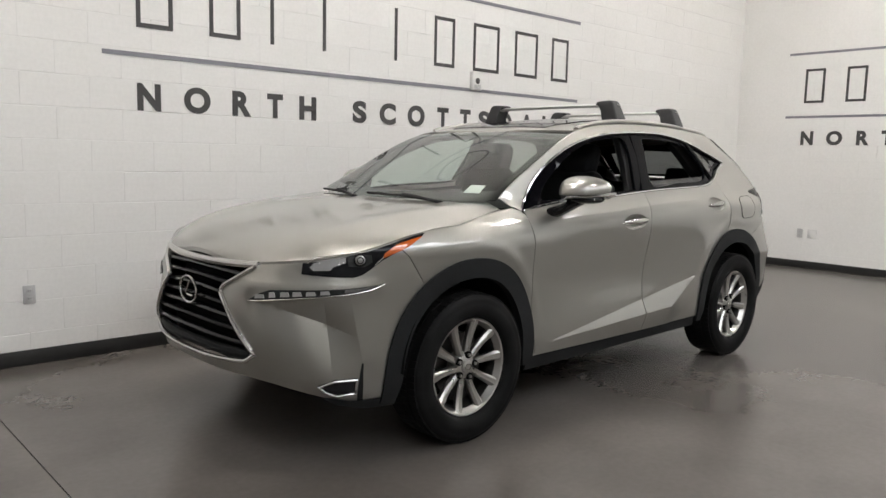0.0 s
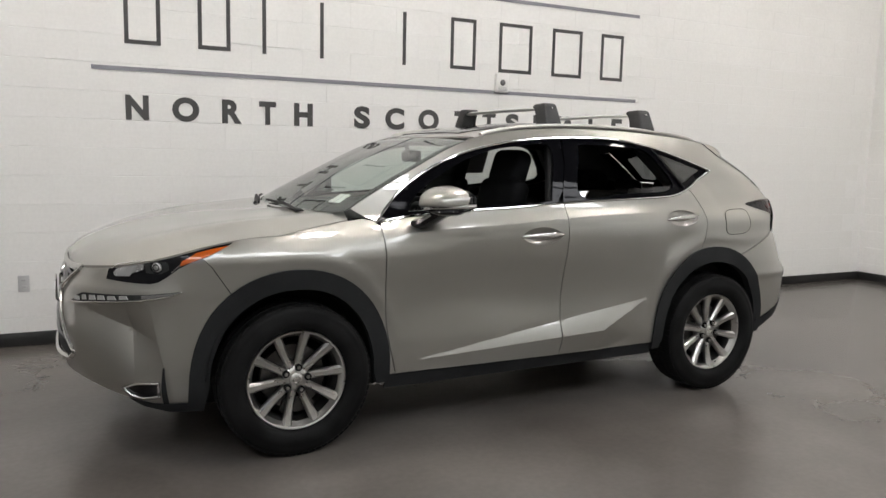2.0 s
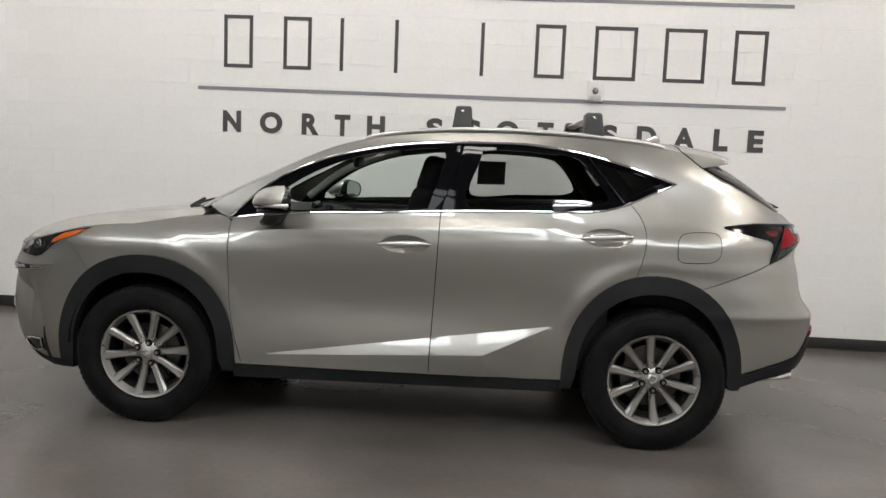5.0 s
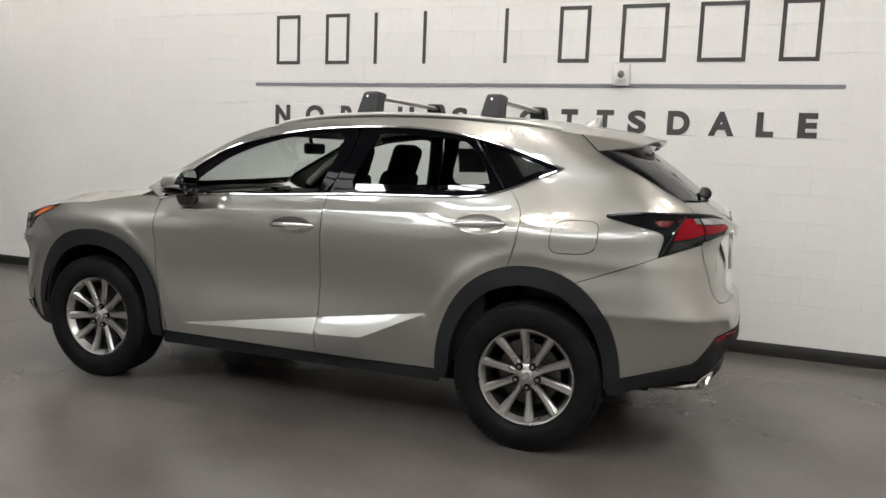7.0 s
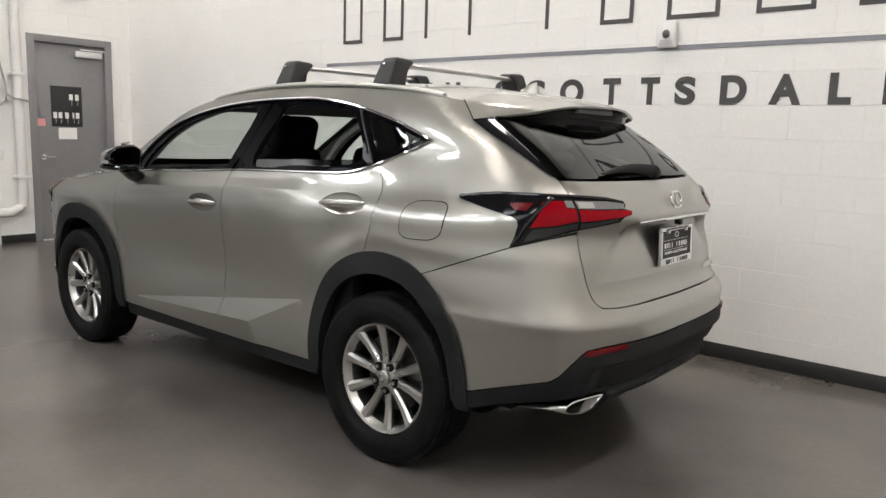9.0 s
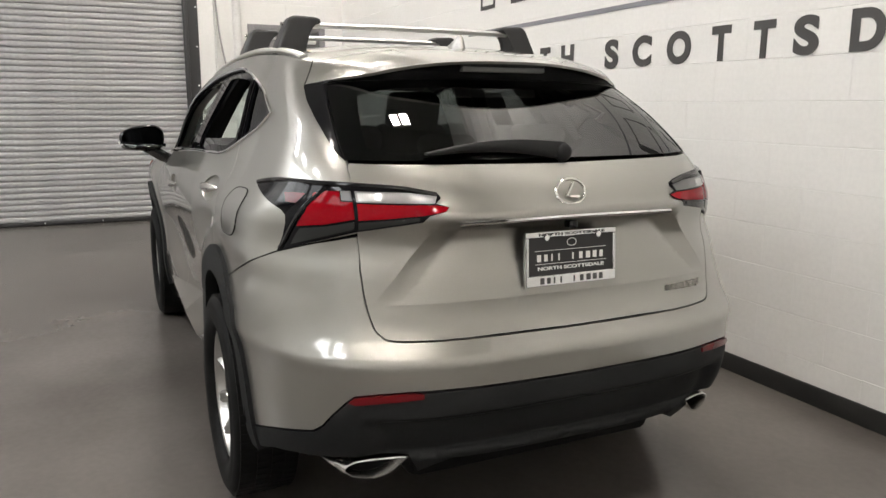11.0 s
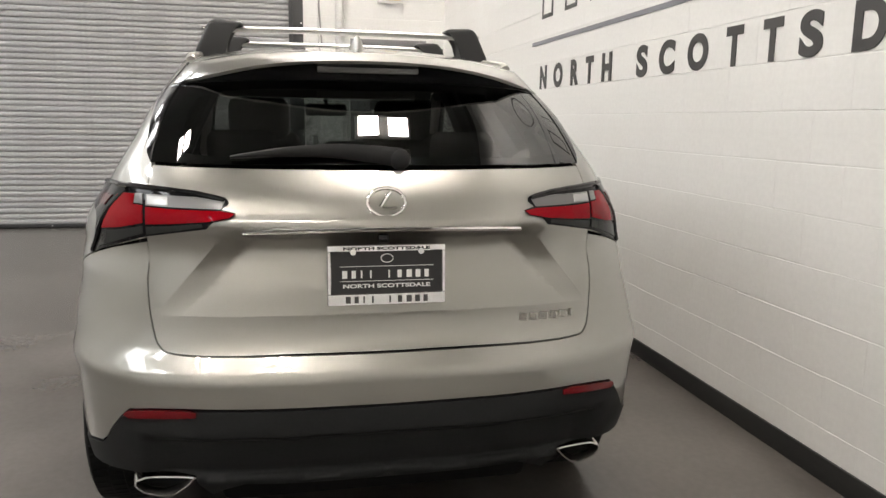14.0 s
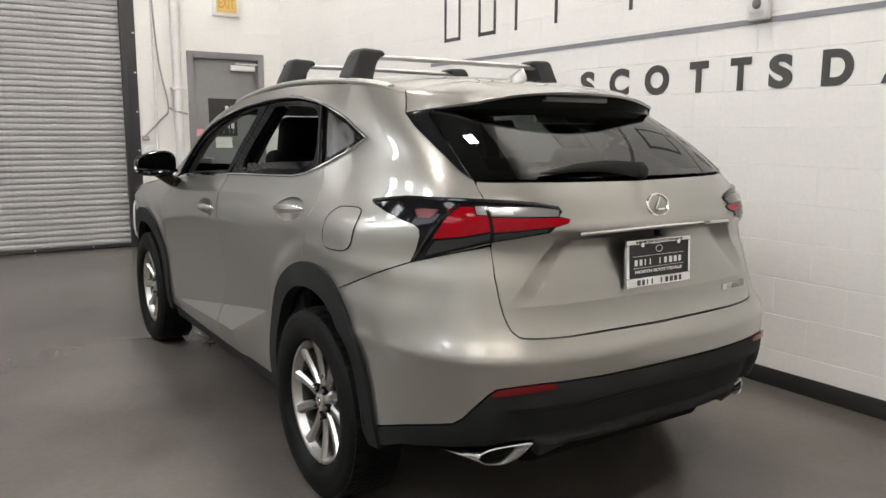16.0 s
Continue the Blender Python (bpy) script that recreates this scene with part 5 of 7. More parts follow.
for sg, chart in ((-1, NEAR), (1, FAR)):
    lamp_top = lambda x, d: (lambda s: (s, edge_z(s) - d))(s_at_x(x, 0.93 + 0.16 * (x + 0.6)))
    head = [lamp_top(x, 0.006) for x in np.linspace(-0.785, -0.300, 16)] + X((-0.40, 0.970), (-0.46, 0.948), (-0.515, 0.918), (-0.555, 0.885), (-0.596, 0.857), (-0.63, 0.848), (-0.72, 0.852), (-0.795, 0.860))
    bm = bmesh.new()
    panel(bm, chart, dense(head + head[:1], 0.025)[:-1], step=0.025, lift=0.005, fold=0.015)
    hl = part("headlamp", bm, SMOKE, car, "dark swept-back headlamp with a clear reflector and amber corner")
    amber = [lamp_top(x, 0.014) for x in np.linspace(-0.455, -0.318, 6)] + X((-0.40, 0.971), (-0.456, 0.951), (-0.512, 0.929), (-0.503, 0.950), (-0.476, 0.966))
    white = X((-0.766, 0.890), (-0.751, 0.908), (-0.709, 0.924), (-0.649, 0.935), (-0.651, 0.912), (-0.695, 0.893), (-0.705, 0.879), (-0.758, 0.876))
    for nm, lp, mt, lab in (("turn_lens", amber, AMBER, "amber turn lens"), ("reflector", white, BOWL, "clear lamp reflector")):
        bm = bmesh.new()
        panel(bm, chart, dense(lp + lp[:1], 0.02)[:-1], step=0.02, lift=0.008, fold=0.005)
        part(nm, bm, mt, hl, lab)
    # dished bay behind the projector, bright upper strip and slanted divider
    bay = X((-0.645, 0.936), (-0.595, 0.948), (-0.556, 0.944), (-0.552, 0.912), (-0.585, 0.893), (-0.642, 0.896))
    bm = bmesh.new()
    panel(bm, chart, dense(bay + bay[:1], 0.02)[:-1], step=0.02, lift=0.007, fold=0.004)
    part("projector_bay", bm, GREYLENS, hl, "dark grey projector bay")
    for line, wide in ((((-0.769, 0.906), (-0.741, 0.929), (-0.67, 0.944), (-0.597, 0.954)), 0.0026), (((-0.543, 0.901), (-0.526, 0.918), (-0.509, 0.934)), 0.0020)):
        bm = bmesh.new()
        tube(bm, [chart(u, v, 0.009) for u, v in X(*dense(list(line), 0.02))], wide, 6)
        part("bright_strip", bm, SATIN, hl, "thin bright strip")
    bm = bmesh.new()
    p = chart(s_at_x(-0.600, 0.923), 0.923, 0.004)
    nrm = (chart(s_at_x(-0.600, 0.923), 0.923, 0.06) - p).normalized()
    side_ = nrm.cross(Vector((0, 0, 1))).normalized()
    up_ = side_.cross(nrm)
    turn_ = Matrix((side_, up_, nrm)).transposed().to_4x4()
    bmesh.ops.create_uvsphere(bm, u_segments=20, v_segments=12, radius=0.0235, matrix=Matrix.Translation(p) @ turn_ @ Matrix.Diagonal((1, 1, 0.6, 1)))
    pj = part("projector", bm, BOWL, hl, "round projector lens")
    for rad, up in ((0.0255, 0.005), (0.0130, 0.0125)):
        bm = bmesh.new()
        tube(bm, [p + nrm * up + side_ * (rad * math.cos(a)) + up_ * (rad * math.sin(a)) for a in np.linspace(0, 2 * math.pi, 25)[:-1]], 0.0026, 6, closed=True)
        part("projector_ring", bm, SMOKE, pj, "dark ring")
    # day lamp below
    day = F((0.453, 0.737), (0.505, 0.770), (0.552, 0.788), (0.644, 0.794), (0.751, 0.798)) + X((-0.635, 0.803), (-0.56, 0.810), (-0.505, 0.816), (-0.56, 0.798), (-0.615, 0.787), (-0.665, 0.779)) + F((0.711, 0.767), (0.601, 0.754), (0.50, 0.741))
    bm = bmesh.new()
    panel(bm, chart, dense(day + day[:1], 0.025)[:-1], step=0.02, lift=0.006, fold=0.012)
    dl = part("day_lamp", bm, GREYLENS, car, "slim day-running lamp below the headlamp")
    wedge = X((-0.665, 0.798), (-0.60, 0.803), (-0.512, 0.813), (-0.56, 0.801), (-0.615, 0.790), (-0.665, 0.783))
    bm = bmesh.new()
    panel(bm, chart, dense(wedge + wedge[:1], 0.02)[:-1], step=0.02, lift=0.008, fold=0.005)
    part("wedge_lens", bm, CLEARLENS, dl, "clear grey wedge lens")
    for y, zc, w, h in ((0.508, 0.757, 0.022, 0.010), (0.563, 0.768, 0.013, 0.013), (0.612, 0.773, 0.017, 0.012), (0.655, 0.777, 0.016, 0.011), (0.697, 0.780, 0.015, 0.010), (0.736, 0.785, 0.013, 0.009)):
        loop = F((y - w, zc - h), (y - w * 0.8, zc + h * 0.8), (y + w * 0.8, zc + h), (y + w, zc - h * 0.7))
        bm = bmesh.new()
        panel(bm, chart, loop, step=0.05, lift=0.0105, fold=0.005)
        part("lamp_cell", bm, CELL, dl, "bright lamp cell", smooth=0)
    bm = bmesh.new()
    tube(bm, [chart(u, v, 0.009) for u, v in F(*dense([(0.453, 0.734), (0.50, 0.738), (0.60, 0.751), (0.711, 0.764)], 0.03)) + X((-0.665, 0.776), (-0.615, 0.784), (-0.56, 0.795), (-0.505, 0.815))], 0.0028, 6)
    part("day_lamp_strip", bm, SATIN, dl, "thin chrome strip")
    # fog lamp and air slot
    fog = X((-0.745, 0.372), (-0.69, 0.400), (-0.602, 0.404), (-0.596, 0.332), (-0.66, 0.320), (-0.71, 0.338))
    bm = bmesh.new()
    panel(bm, chart, dense(fog + fog[:1], 0.02)[:-1], step=0.02, lift=0.006, fold=0.012)
    fg = part("fog_lamp", bm, GLOSS, car, "small fog lamp in a chrome frame")
    bm = bmesh.new()
    tube(bm, [chart(u, v, 0.012) for u, v in dense(offset_poly(fog, 0.004) + offset_poly(fog, 0.004)[:1], 0.02)[:-1]], 0.006, 8, closed=True)
    part("fog_frame", bm, SATIN, fg, "chrome frame")
    slot = X((-0.588, 0.47), (-0.582, 0.47), (-0.572, 0.36), (-0.560, 0.292), (-0.582, 0.290), (-0.594, 0.38))
    bm = bmesh.new()
    panel(bm, chart, dense(slot + slot[:1], 0.02)[:-1], step=0.02, lift=0.003, fold=0.012)
    part("air_slot", bm, CLAD, car, "black upright air slot")
    chin = X((-0.72, 0.318), (-0.62, 0.296), (-0.55, 0.294), (-0.47, 0.298), (-0.468, 0.252), (-0.56, 0.252), (-0.66, 0.278))
    bm = bmesh.new()
    panel(bm, chart, dense(chin + chin[:1], 0.03)[:-1], step=0.03, lift=0.006, fold=0.03)
    part("chin_guard", bm, CLAD, car, "black lower bumper corner")

# underside
bm = bmesh.new()
box(bm, (-0.42, -0.60, 0.20), (3.00, 0.60, 0.34), 0.05)
box(bm, (0.50, -0.76, 0.245), (2.15, 0.76, 0.33), 0.03)
box(bm, (-0.74, -0.46, 0.31), (-0.40, 0.46, 0.40), 0.04)
box(bm, (2.95, -0.46, 0.275), (3.40, 0.46, 0.43), 0.04)
part("underbody", bm, DARK, car, "dark underbody")
bm = bmesh.new()
box(bm, (0.85, -0.50, 0.175), (1.45, -0.1, 0.26), 0.03)
part("undertray", bm, DARK, car, "low dark undertray")


# ---- wheels ----
def build_wheel():
    """A wheel on its side: the axis is z, the outer face looks up."""
    bm = bmesh.new()
    revolve(bm, [(0.210, 0.052), (0.221, 0.070), (0.228, 0.083), (0.236, 0.0865), (0.2405, 0.081), (0.239, 0.072), (0.240, 0.066)], 64)
    wheel = mesh_object("wheel", bm, ALLOY, None, "ten-spoke alloy wheel")
    # barrel behind the spokes: darker copy of the alloy, shade put into the colour
    bm = bmesh.new()
    revolve(bm, [(0.206, -0.10), (0.218, -0.085), (0.205, -0.05), (0.198, 0.02), (0.211, 0.054)], 64)
    part("barrel", bm, BARREL, wheel, "inner wheel barrel with its shade in the alloy colour")
    bm = bmesh.new()
    revolve(bm, [(0.205, -0.100), (0.225, -0.108), (0.29, -0.116), (0.335, -0.110), (0.354, -0.096), (0.362, -0.06), (0.364, 0.0), (0.362, 0.06), (0.358, 0.090), (0.349, 0.104), (0.336, 0.111), (0.326, 0.1135), (0.31, 0.1145), (0.306, 0.1165), (0.275, 0.1150), (0.255, 0.107), (0.245, 0.095), (0.240, 0.080), (0.225, 0.070)], 96)
    part("tyre", bm, RUBBER, wheel, "black road tyre")
    # tread: blocks round the crown
    bm = bmesh.new()
    for row, (z0, z1, r) in enumerate(((-0.096, -0.052, 0.3615), (-0.046, -0.006, 0.3650), (0.0, 0.042, 0.3650), (0.048, 0.096, 0.3610))):
        for i in range(70):
            a = 2 * math.pi * (i + 0.5 * (row % 2)) / 70
            box(bm, (r - 0.012, -0.0138, z0), (r + 0.002, 0.0138, z1), 0, 1, Matrix.Rotation(a, 4, "Z"))
    tagged(part("tread", bm, RUBBER, wheel, smooth=0), kind="stuff")
    bm = bmesh.new()
    sp = []
    for t in np.linspace(0, 1, 9):
        r = 0.045 + 0.186 * t
        w = 0.0165 + 0.002 * t + 0.0075 * t ** 3
        h = 0.058 + 0.022 * t ** 0.7 - 0.010 * math.sin(math.pi * t)
        sp.append([bm.verts.new(c) for c in ((r, -w, h - 0.032), (r, -w, h - 0.011), (r, -w * 0.50, h), (r, 0, h - 0.0015), (r, w * 0.50, h), (r, w, h - 0.011), (r, w, h - 0.032))])
    for a, b in zip(sp, sp[1:]):
        for j in range(7):
            bm.faces.new((a[j], a[(j + 1) % 7], b[(j + 1) % 7], b[j]))
    bm.faces.new(sp[0])
    bm.faces.new(sp[-1][::-1])
    spoke = part("spoke", bm, ALLOY, wheel, smooth=28)
    for i in range(1, 10):
        o = spoke.copy()
        scene.collection.objects.link(o)
        o.parent = wheel
        o.matrix_basis = Matrix.Rotation(2 * math.pi * i / 10, 4, "Z")
    bm = bmesh.new()
    revolve(bm, [(0.0, 0.0755), (0.026, 0.0745), (0.032, 0.070), (0.034, 0.0635), (0.056, 0.058), (0.068, 0.046), (0.072, 0.028), (0.072, 0.0)], 40)
    hub = part("hub", bm, ALLOY, wheel, "alloy hub with a plain centre cap")
    bm = bmesh.new()
    tube(bm, [Vector((0.019 * math.cos(a), 0.014 * math.sin(a), 0.0760)) for a in np.linspace(0, 2 * math.pi, 21)[:-1]], 0.002, 6, closed=True)
    part("cap_ring", bm, BADGE, hub)
    bm = bmesh.new()
    cyl(bm, (0.057, 0, 0.05), (0.057, 0, 0.0735), 0.0110, 0.0085, 6)
    nut = part("lug_nut", bm, ALLOY, wheel, smooth=0)
    nut.matrix_basis = Matrix.Rotation(radians(36), 4, "Z")
    bm = bmesh.new()
    revolve(bm, [(0.0175, 0.050), (0.0175, 0.0672), (0.0160, 0.0682), (0.0, 0.0650)], 20, Matrix.Translation((0.057, 0, 0)))
    seat_ = part("nut_seat", bm, DARK, wheel, smooth=30)
    seat_.matrix_basis = Matrix.Rotation(radians(36), 4, "Z")
    for i in range(1, 5):
        for src in (nut, seat_):
            o = src.copy()
            scene.collection.objects.link(o)
            o.parent = wheel
            o.matrix_basis = Matrix.Rotation(radians(36 + 72 * i), 4, "Z")
    bm = bmesh.new()
    revolve(bm, [(0.06, 0.0), (0.155, 0.0), (0.158, -0.004), (0.158, -0.022), (0.06, -0.022)], 48)
    part("brake_disc", bm, STEEL, wheel, "steel brake disc")
    bm = bmesh.new()
    k = 12
    arc = [radians(60 + 60 * i / k) for i in range(k + 1)]
    lo_, hi_ = 0.10, 0.175
    vs = [[bm.verts.new((r * math.cos(a), r * math.sin(a), z)) for a in arc] for r, z in ((lo_, 0.020), (hi_, 0.020), (hi_, -0.04), (lo_, -0.04))]
    for j in range(4):
        for i in range(k):
            bm.faces.new((vs[j][i], vs[j][i + 1], vs[(j + 1) % 4][i + 1], vs[(j + 1) % 4][i]))
    bm.faces.new([v[0] for v in vs])
    bm.faces.new([v[-1] for v in vs][::-1])
    part("brake_caliper", bm, STEEL, wheel, "grey brake caliper")
    bm = bmesh.new()
    cyl(bm, (0, 0, -0.10), (0, 0, -0.095), 0.20, None, 40)
    part("wheel_backing", bm, DARK, wheel, smooth=0)
    return wheel


wheel = build_wheel()
wheel.parent = car
UP = Matrix.Rotation(radians(90), 4, "X")       # z to -y, the near side
spots = [(0.0, -0.795, 0.366, 0, 186), (2.66, -0.795, 0.366, 0, 24), (0.0, 0.795, 0.366, 180, 30), (2.66, 0.795, 0.366, 180, 50)]
for i, (x, y, z, turn, spin) in enumerate(spots):
    w = wheel if i == 0 else copy_thing(wheel, Matrix.Identity(4))
    w.parent = car
    w.matrix_basis = Matrix.Translation((x, y, z)) @ Matrix.Rotation(radians(turn), 4, "Z") @ UP @ Matrix.Rotation(radians(spin), 4, "Z")

# ---- cabin ----
def cushion(bm, lo, hi, m, r=0.05):
    box(bm, lo, hi, r, 3, m)


for y in (-0.37, 0.37):
    bm = bmesh.new()
    m = Matrix.Translation((1.02, y, 0.62))
    cushion(bm, (-0.27, -0.25, -0.08), (0.25, 0.25, 0.08), m)
    s = part("front_seat", bm, SEAT, car, "black front seat")
    bm = bmesh.new()
    mb = Matrix.Translation((1.235, y, 0.66)) @ pose(0, 0, 0, 0, 17, 0)
    cushion(bm, (-0.065, -0.25, 0.0), (0.065, 0.25, 0.50), mb, 0.055)
    cushion(bm, (-0.065, -0.21, 0.40), (0.070, 0.21, 0.665), mb, 0.055)
    part("backrest", bm, SEAT, s)
    bm = bmesh.new()
    cushion(bm, (-0.060, -0.15, 0.62), (0.060, 0.15, 0.845), mb, 0.050)
    cyl(bm, mb @ Vector((0, -0.06, 0.55)), mb @ Vector((0, -0.06, 0.68)), 0.008, None, 8)
    cyl(bm, mb @ Vector((0, 0.06, 0.55)), mb @ Vector((0, 0.06, 0.68)), 0.008, None, 8)
    part("headrest", bm, SEAT, s)
bm = bmesh.new()
cushion(bm, (1.95, -0.64, 0.52), (2.45, 0.64, 0.66), None)
rs = part("rear_seat", bm, SEAT, car, "black rear bench seat")
bm = bmesh.new()
mb = Matrix.Translation((2.42, 0, 0.66)) @ pose(0, 0, 0, 0, 24, 0)
cushion(bm, (-0.07, -0.64, 0.0), (0.07, 0.64, 0.58), mb, 0.055)
part("backrest", bm, SEAT, rs)
for y in (-0.40, 0.0, 0.40):
    bm = bmesh.new()
    cushion(bm, (-0.045, -0.12, 0.60), (0.045, 0.12, 0.72 if y else 0.68), mb @ Matrix.Translation((0, y, 0)), 0.035)
    part("headrest", bm, SEAT, rs)
bm = bmesh.new()
prof = smooth_line([(0.30, 1.10), (0.45, 1.135), (0.70, 1.13), (0.82, 1.07), (0.86, 0.95), (0.80, 0.80), (0.75, 0.60)], 0.04)
rows = [[bm.verts.new((x + 0.05 * (abs(y) / 0.7) ** 2, y, z - 0.03 * (abs(y) / 0.75) ** 3)) for x, z in prof] for y in np.linspace(-0.72, 0.72, 14)]
for a, b in zip(rows, rows[1:]):
    for j in range(len(a) - 1):
        bm.faces.new((a[j], a[j + 1], b[j + 1], b[j]))
dash = part("dashboard", bm, TRIM, car, "black soft dashboard")
bm = bmesh.new()
tube(bm, [Vector((0.93, -0.37, 0.98)) + Matrix.Rotation(radians(-25), 3, "Y") @ Vector((0, 0.19 * math.cos(a), 0.19 * math.sin(a))) for a in np.linspace(0, 2 * math.pi, 33)[:-1]], 0.016, 8, closed=True)
st = part("steering_wheel", bm, TRIM, car, "black steering wheel")
bm = bmesh.new()
box(bm, (-0.02, -0.07, -0.07), (0.03, 0.07, 0.06), 0.02, 2, Matrix.Translation((0.93, -0.37, 0.98)) @ pose(0, 0, 0, 0, -25, 0))
box(bm, (0.0, -0.185, -0.015), (0.02, 0.185, 0.03), 0.008, 2, Matrix.Translation((0.93, -0.37, 0.98)) @ pose(0, 0, 0, 0, -25, 0))
cyl(bm, (0.74, -0.37, 0.90), (0.92, -0.37, 0.975), 0.03, None, 12)
part("wheel_boss", bm, TRIM, st)
bm = bmesh.new()
box(bm, (0.70, -0.12, 1.08), (0.725, 0.12, 1.165), 0.01)
part("centre_display", bm, GLOSS, dash, "centre display")
bm = bmesh.new()
box(bm, (0.95, -0.12, 1.385), (0.985, 0.12, 1.455), 0.02, 3)
cyl(bm, (0.95, 0, 1.43), (0.93, 0, 1.50), 0.012, None, 8)
part("inside_mirror", bm, TRIM, car, "black inside mirror")
bm = bmesh.new()
box(bm, (0.80, -0.13, 0.50), (1.85, 0.13, 0.80), 0.04)
part("centre_console", bm, TRIM, car, "black centre console")
for y0, y1 in ((-0.82, -0.75), (0.75, 0.82)):
    bm = bmesh.new()
    box(bm, (0.52, y0, 0.38), (2.42, y1, 1.125), 0.025)
    part("door_lining", bm, TRIM, car, "black inner door lining")
bm = bmesh.new()
box(bm, (0.40, -0.72, 0.335), (3.22, 0.72, 0.42), 0.0)
part("cabin_floor", bm, DARK, car, "dark cabin floor", smooth=0)
bm = bmesh.new()
box(bm, (2.55, -0.66, 0.42), (3.35, 0.66, 1.08), 0.05)
part("load_cover", bm, TRIM, car, "black load cover")
bm = bmesh.new()
hl_plan = [(x, -roof_side(x) + 0.05) for x in np.linspace(1.05, 2.80, 20)]
hl_plan = hl_plan + [(a, -b) for a, b in hl_plan[::-1]]
panel(bm, lambda x, y, l=0.0: roof_top(x, y, -0.05), hl_plan, step=0.09, fold=0)
part("headliner", bm, LINER, car, "grey headliner", smooth=60)
for sg, chart in ((-1, NEAR), (1, FAR)):
    bm = bmesh.new()
    tube(bm, [chart(u, v, -0.045) for u, v in X(*smooth_line([(0.50, 1.16), (0.72, 1.33), (0.95, 1.44), (1.16, 1.505)], 0.05))], 0.028, 8)
    part("front_pillar_lining", bm, LINER, car, "pale grey front pillar lining")
    bm = bmesh.new()
    tube(bm, [chart(u, v, -0.045) for u, v in X(*smooth_line([(1.17, 1.507), (1.55, 1.545), (2.0, 1.545), (2.3, 1.50), (2.6, 1.42)], 0.05))], 0.03, 8)
    tube(bm, [chart(u, v, -0.078) for u, v in X(*dense([(1.50, 1.15), (1.60, 1.53)], 0.05))], 0.045, 8)
    tube(bm, [chart(u, v, -0.098) for u, v in X(*dense([(2.55, 1.22), (2.30, 1.52)], 0.05))], 0.06, 8)
    part("pillar_lining", bm, TRIM, car, "dark pillar lining")

# ---- roof carriers ----
def roof_carrier(x):
    """A cross bar with two feet clamped to the rails."""
    thing = new("roof_carrier")
    tagged(thing, "silver aluminium roof cross bar with black feet clamped to the rails", "roof rack", "roof carriers")
    thing.matrix_world = car.matrix_world @ Matrix.Translation((x, 0, ROOFE(x)))
    h = 0.145
    bm = bmesh.new()
    tube(bm, [Vector((0, y, h - 0.024 - 0.004 * (y / 0.5) ** 2)) for y in np.linspace(-0.50, 0.50, 16)], 0.01, 12, flat=(0.036, 0.0115, (0, 0, 1)))
    part("cross_bar", bm, ALU, thing, "brushed aluminium bar")
    for sg in (-1, 1):
        bm = bmesh.new()
        # the foot's outline seen along the car, thick along x, leaning in towards the bar
        foot = [(0.625, 0.0), (0.622, 0.03), (0.575, 0.125), (0.555, 0.138), (0.455, 0.134), (0.440, 0.120), (0.452, 0.109), (0.492, 0.104), (0.508, 0.080), (0.512, 0.020), (0.515, -0.005)]
        foot = [(y - 0.045, z * 1.09) for y, z in foot]
        a = [bm.verts.new((-0.058 + 0.018 * z / 0.14, sg * y, z)) for y, z in foot]
        b = [bm.verts.new((0.058 - 0.010 * z / 0.14, sg * y, z)) for y, z in foot]
        bm.faces.new(a)
        bm.faces.new(b[::-1])
        for j in range(len(a)):
            k = (j + 1) % len(a)
            bm.faces.new((a[j], b[j], b[k], a[k]))
        bmesh.ops.bevel(bm, geom=bm.edges[:], offset=0.014, segments=4, affect="EDGES", profile=0.5)
        ft = part("foot", bm, RACKP, thing, "black plastic carrier foot", smooth=45)
        bm = bmesh.new()
        cyl(bm, (0, sg * 0.542, 0.118), (0, sg * 0.552, 0.120), 0.006, None, 12)
        part("lock", bm, SATIN, ft, "small key lock")
    return thing


roof_carrier(1.615)
roof_carrier(2.325)


# ---- the room ----
def structure(ob, label, category):
    return tagged(ob, label, category, kind="structure")


# floor slabs, parted by saw cuts
bm = bmesh.new()
box(bm, (XL - 0.6, YN - 0.3, -0.30), (XR + 0.3, YS + 0.3, -0.012))
floor = structure(mesh_object("floor", bm, SLAB, smooth=0), "dark brown-grey polished concrete floor with saw cuts", "floor")
cut = 0.003
for x0, x1 in ((XL - 0.6, 0.857), (0.857, XR + 0.3)):
    for y0, y1 in ((YN - 0.3, YS + 0.3),):
        bm = bmesh.new()
        box(bm, (x0 + cut, y0 + cut, -0.2), (x1 - cut, y1 - cut, 0.0))
        part("floor_slab", bm, SLAB, floor, smooth=0)


def block_mesh(w, h, d=0.03):
    """One block face with slightly eased edges, facing -y, from its lower left corner."""
    bm = bmesh.new()
    e = 0.0016
    back = [bm.verts.new(c) for c in ((0, d, 0), (w, d, 0), (w, d, h), (0, d, h))]
    mid = [bm.verts.new(c) for c in ((0, e, 0), (w, e, 0), (w, e, h), (0, e, h))]
    top = [bm.verts.new(c) for c in ((e / 4, 0, e), (w - e / 4, 0, e), (w - e / 4, 0, h - e), (e / 4, 0, h - e))]
    for a, b in ((back, mid), (mid, top)):
        for j in range(4):
            bm.faces.new((a[j], a[(j + 1) % 4], b[(j + 1) % 4], b[j]))
    bm.faces.new(top)
    bmesh.ops.recalc_face_normals(bm, faces=bm.faces)
    me = bpy.data.meshes.new("block")
    bm.to_mesh(me)
    bm.free()
    me.materials.append(BLOCK)
    return me


BW, BH = 0.4064, 0.2032
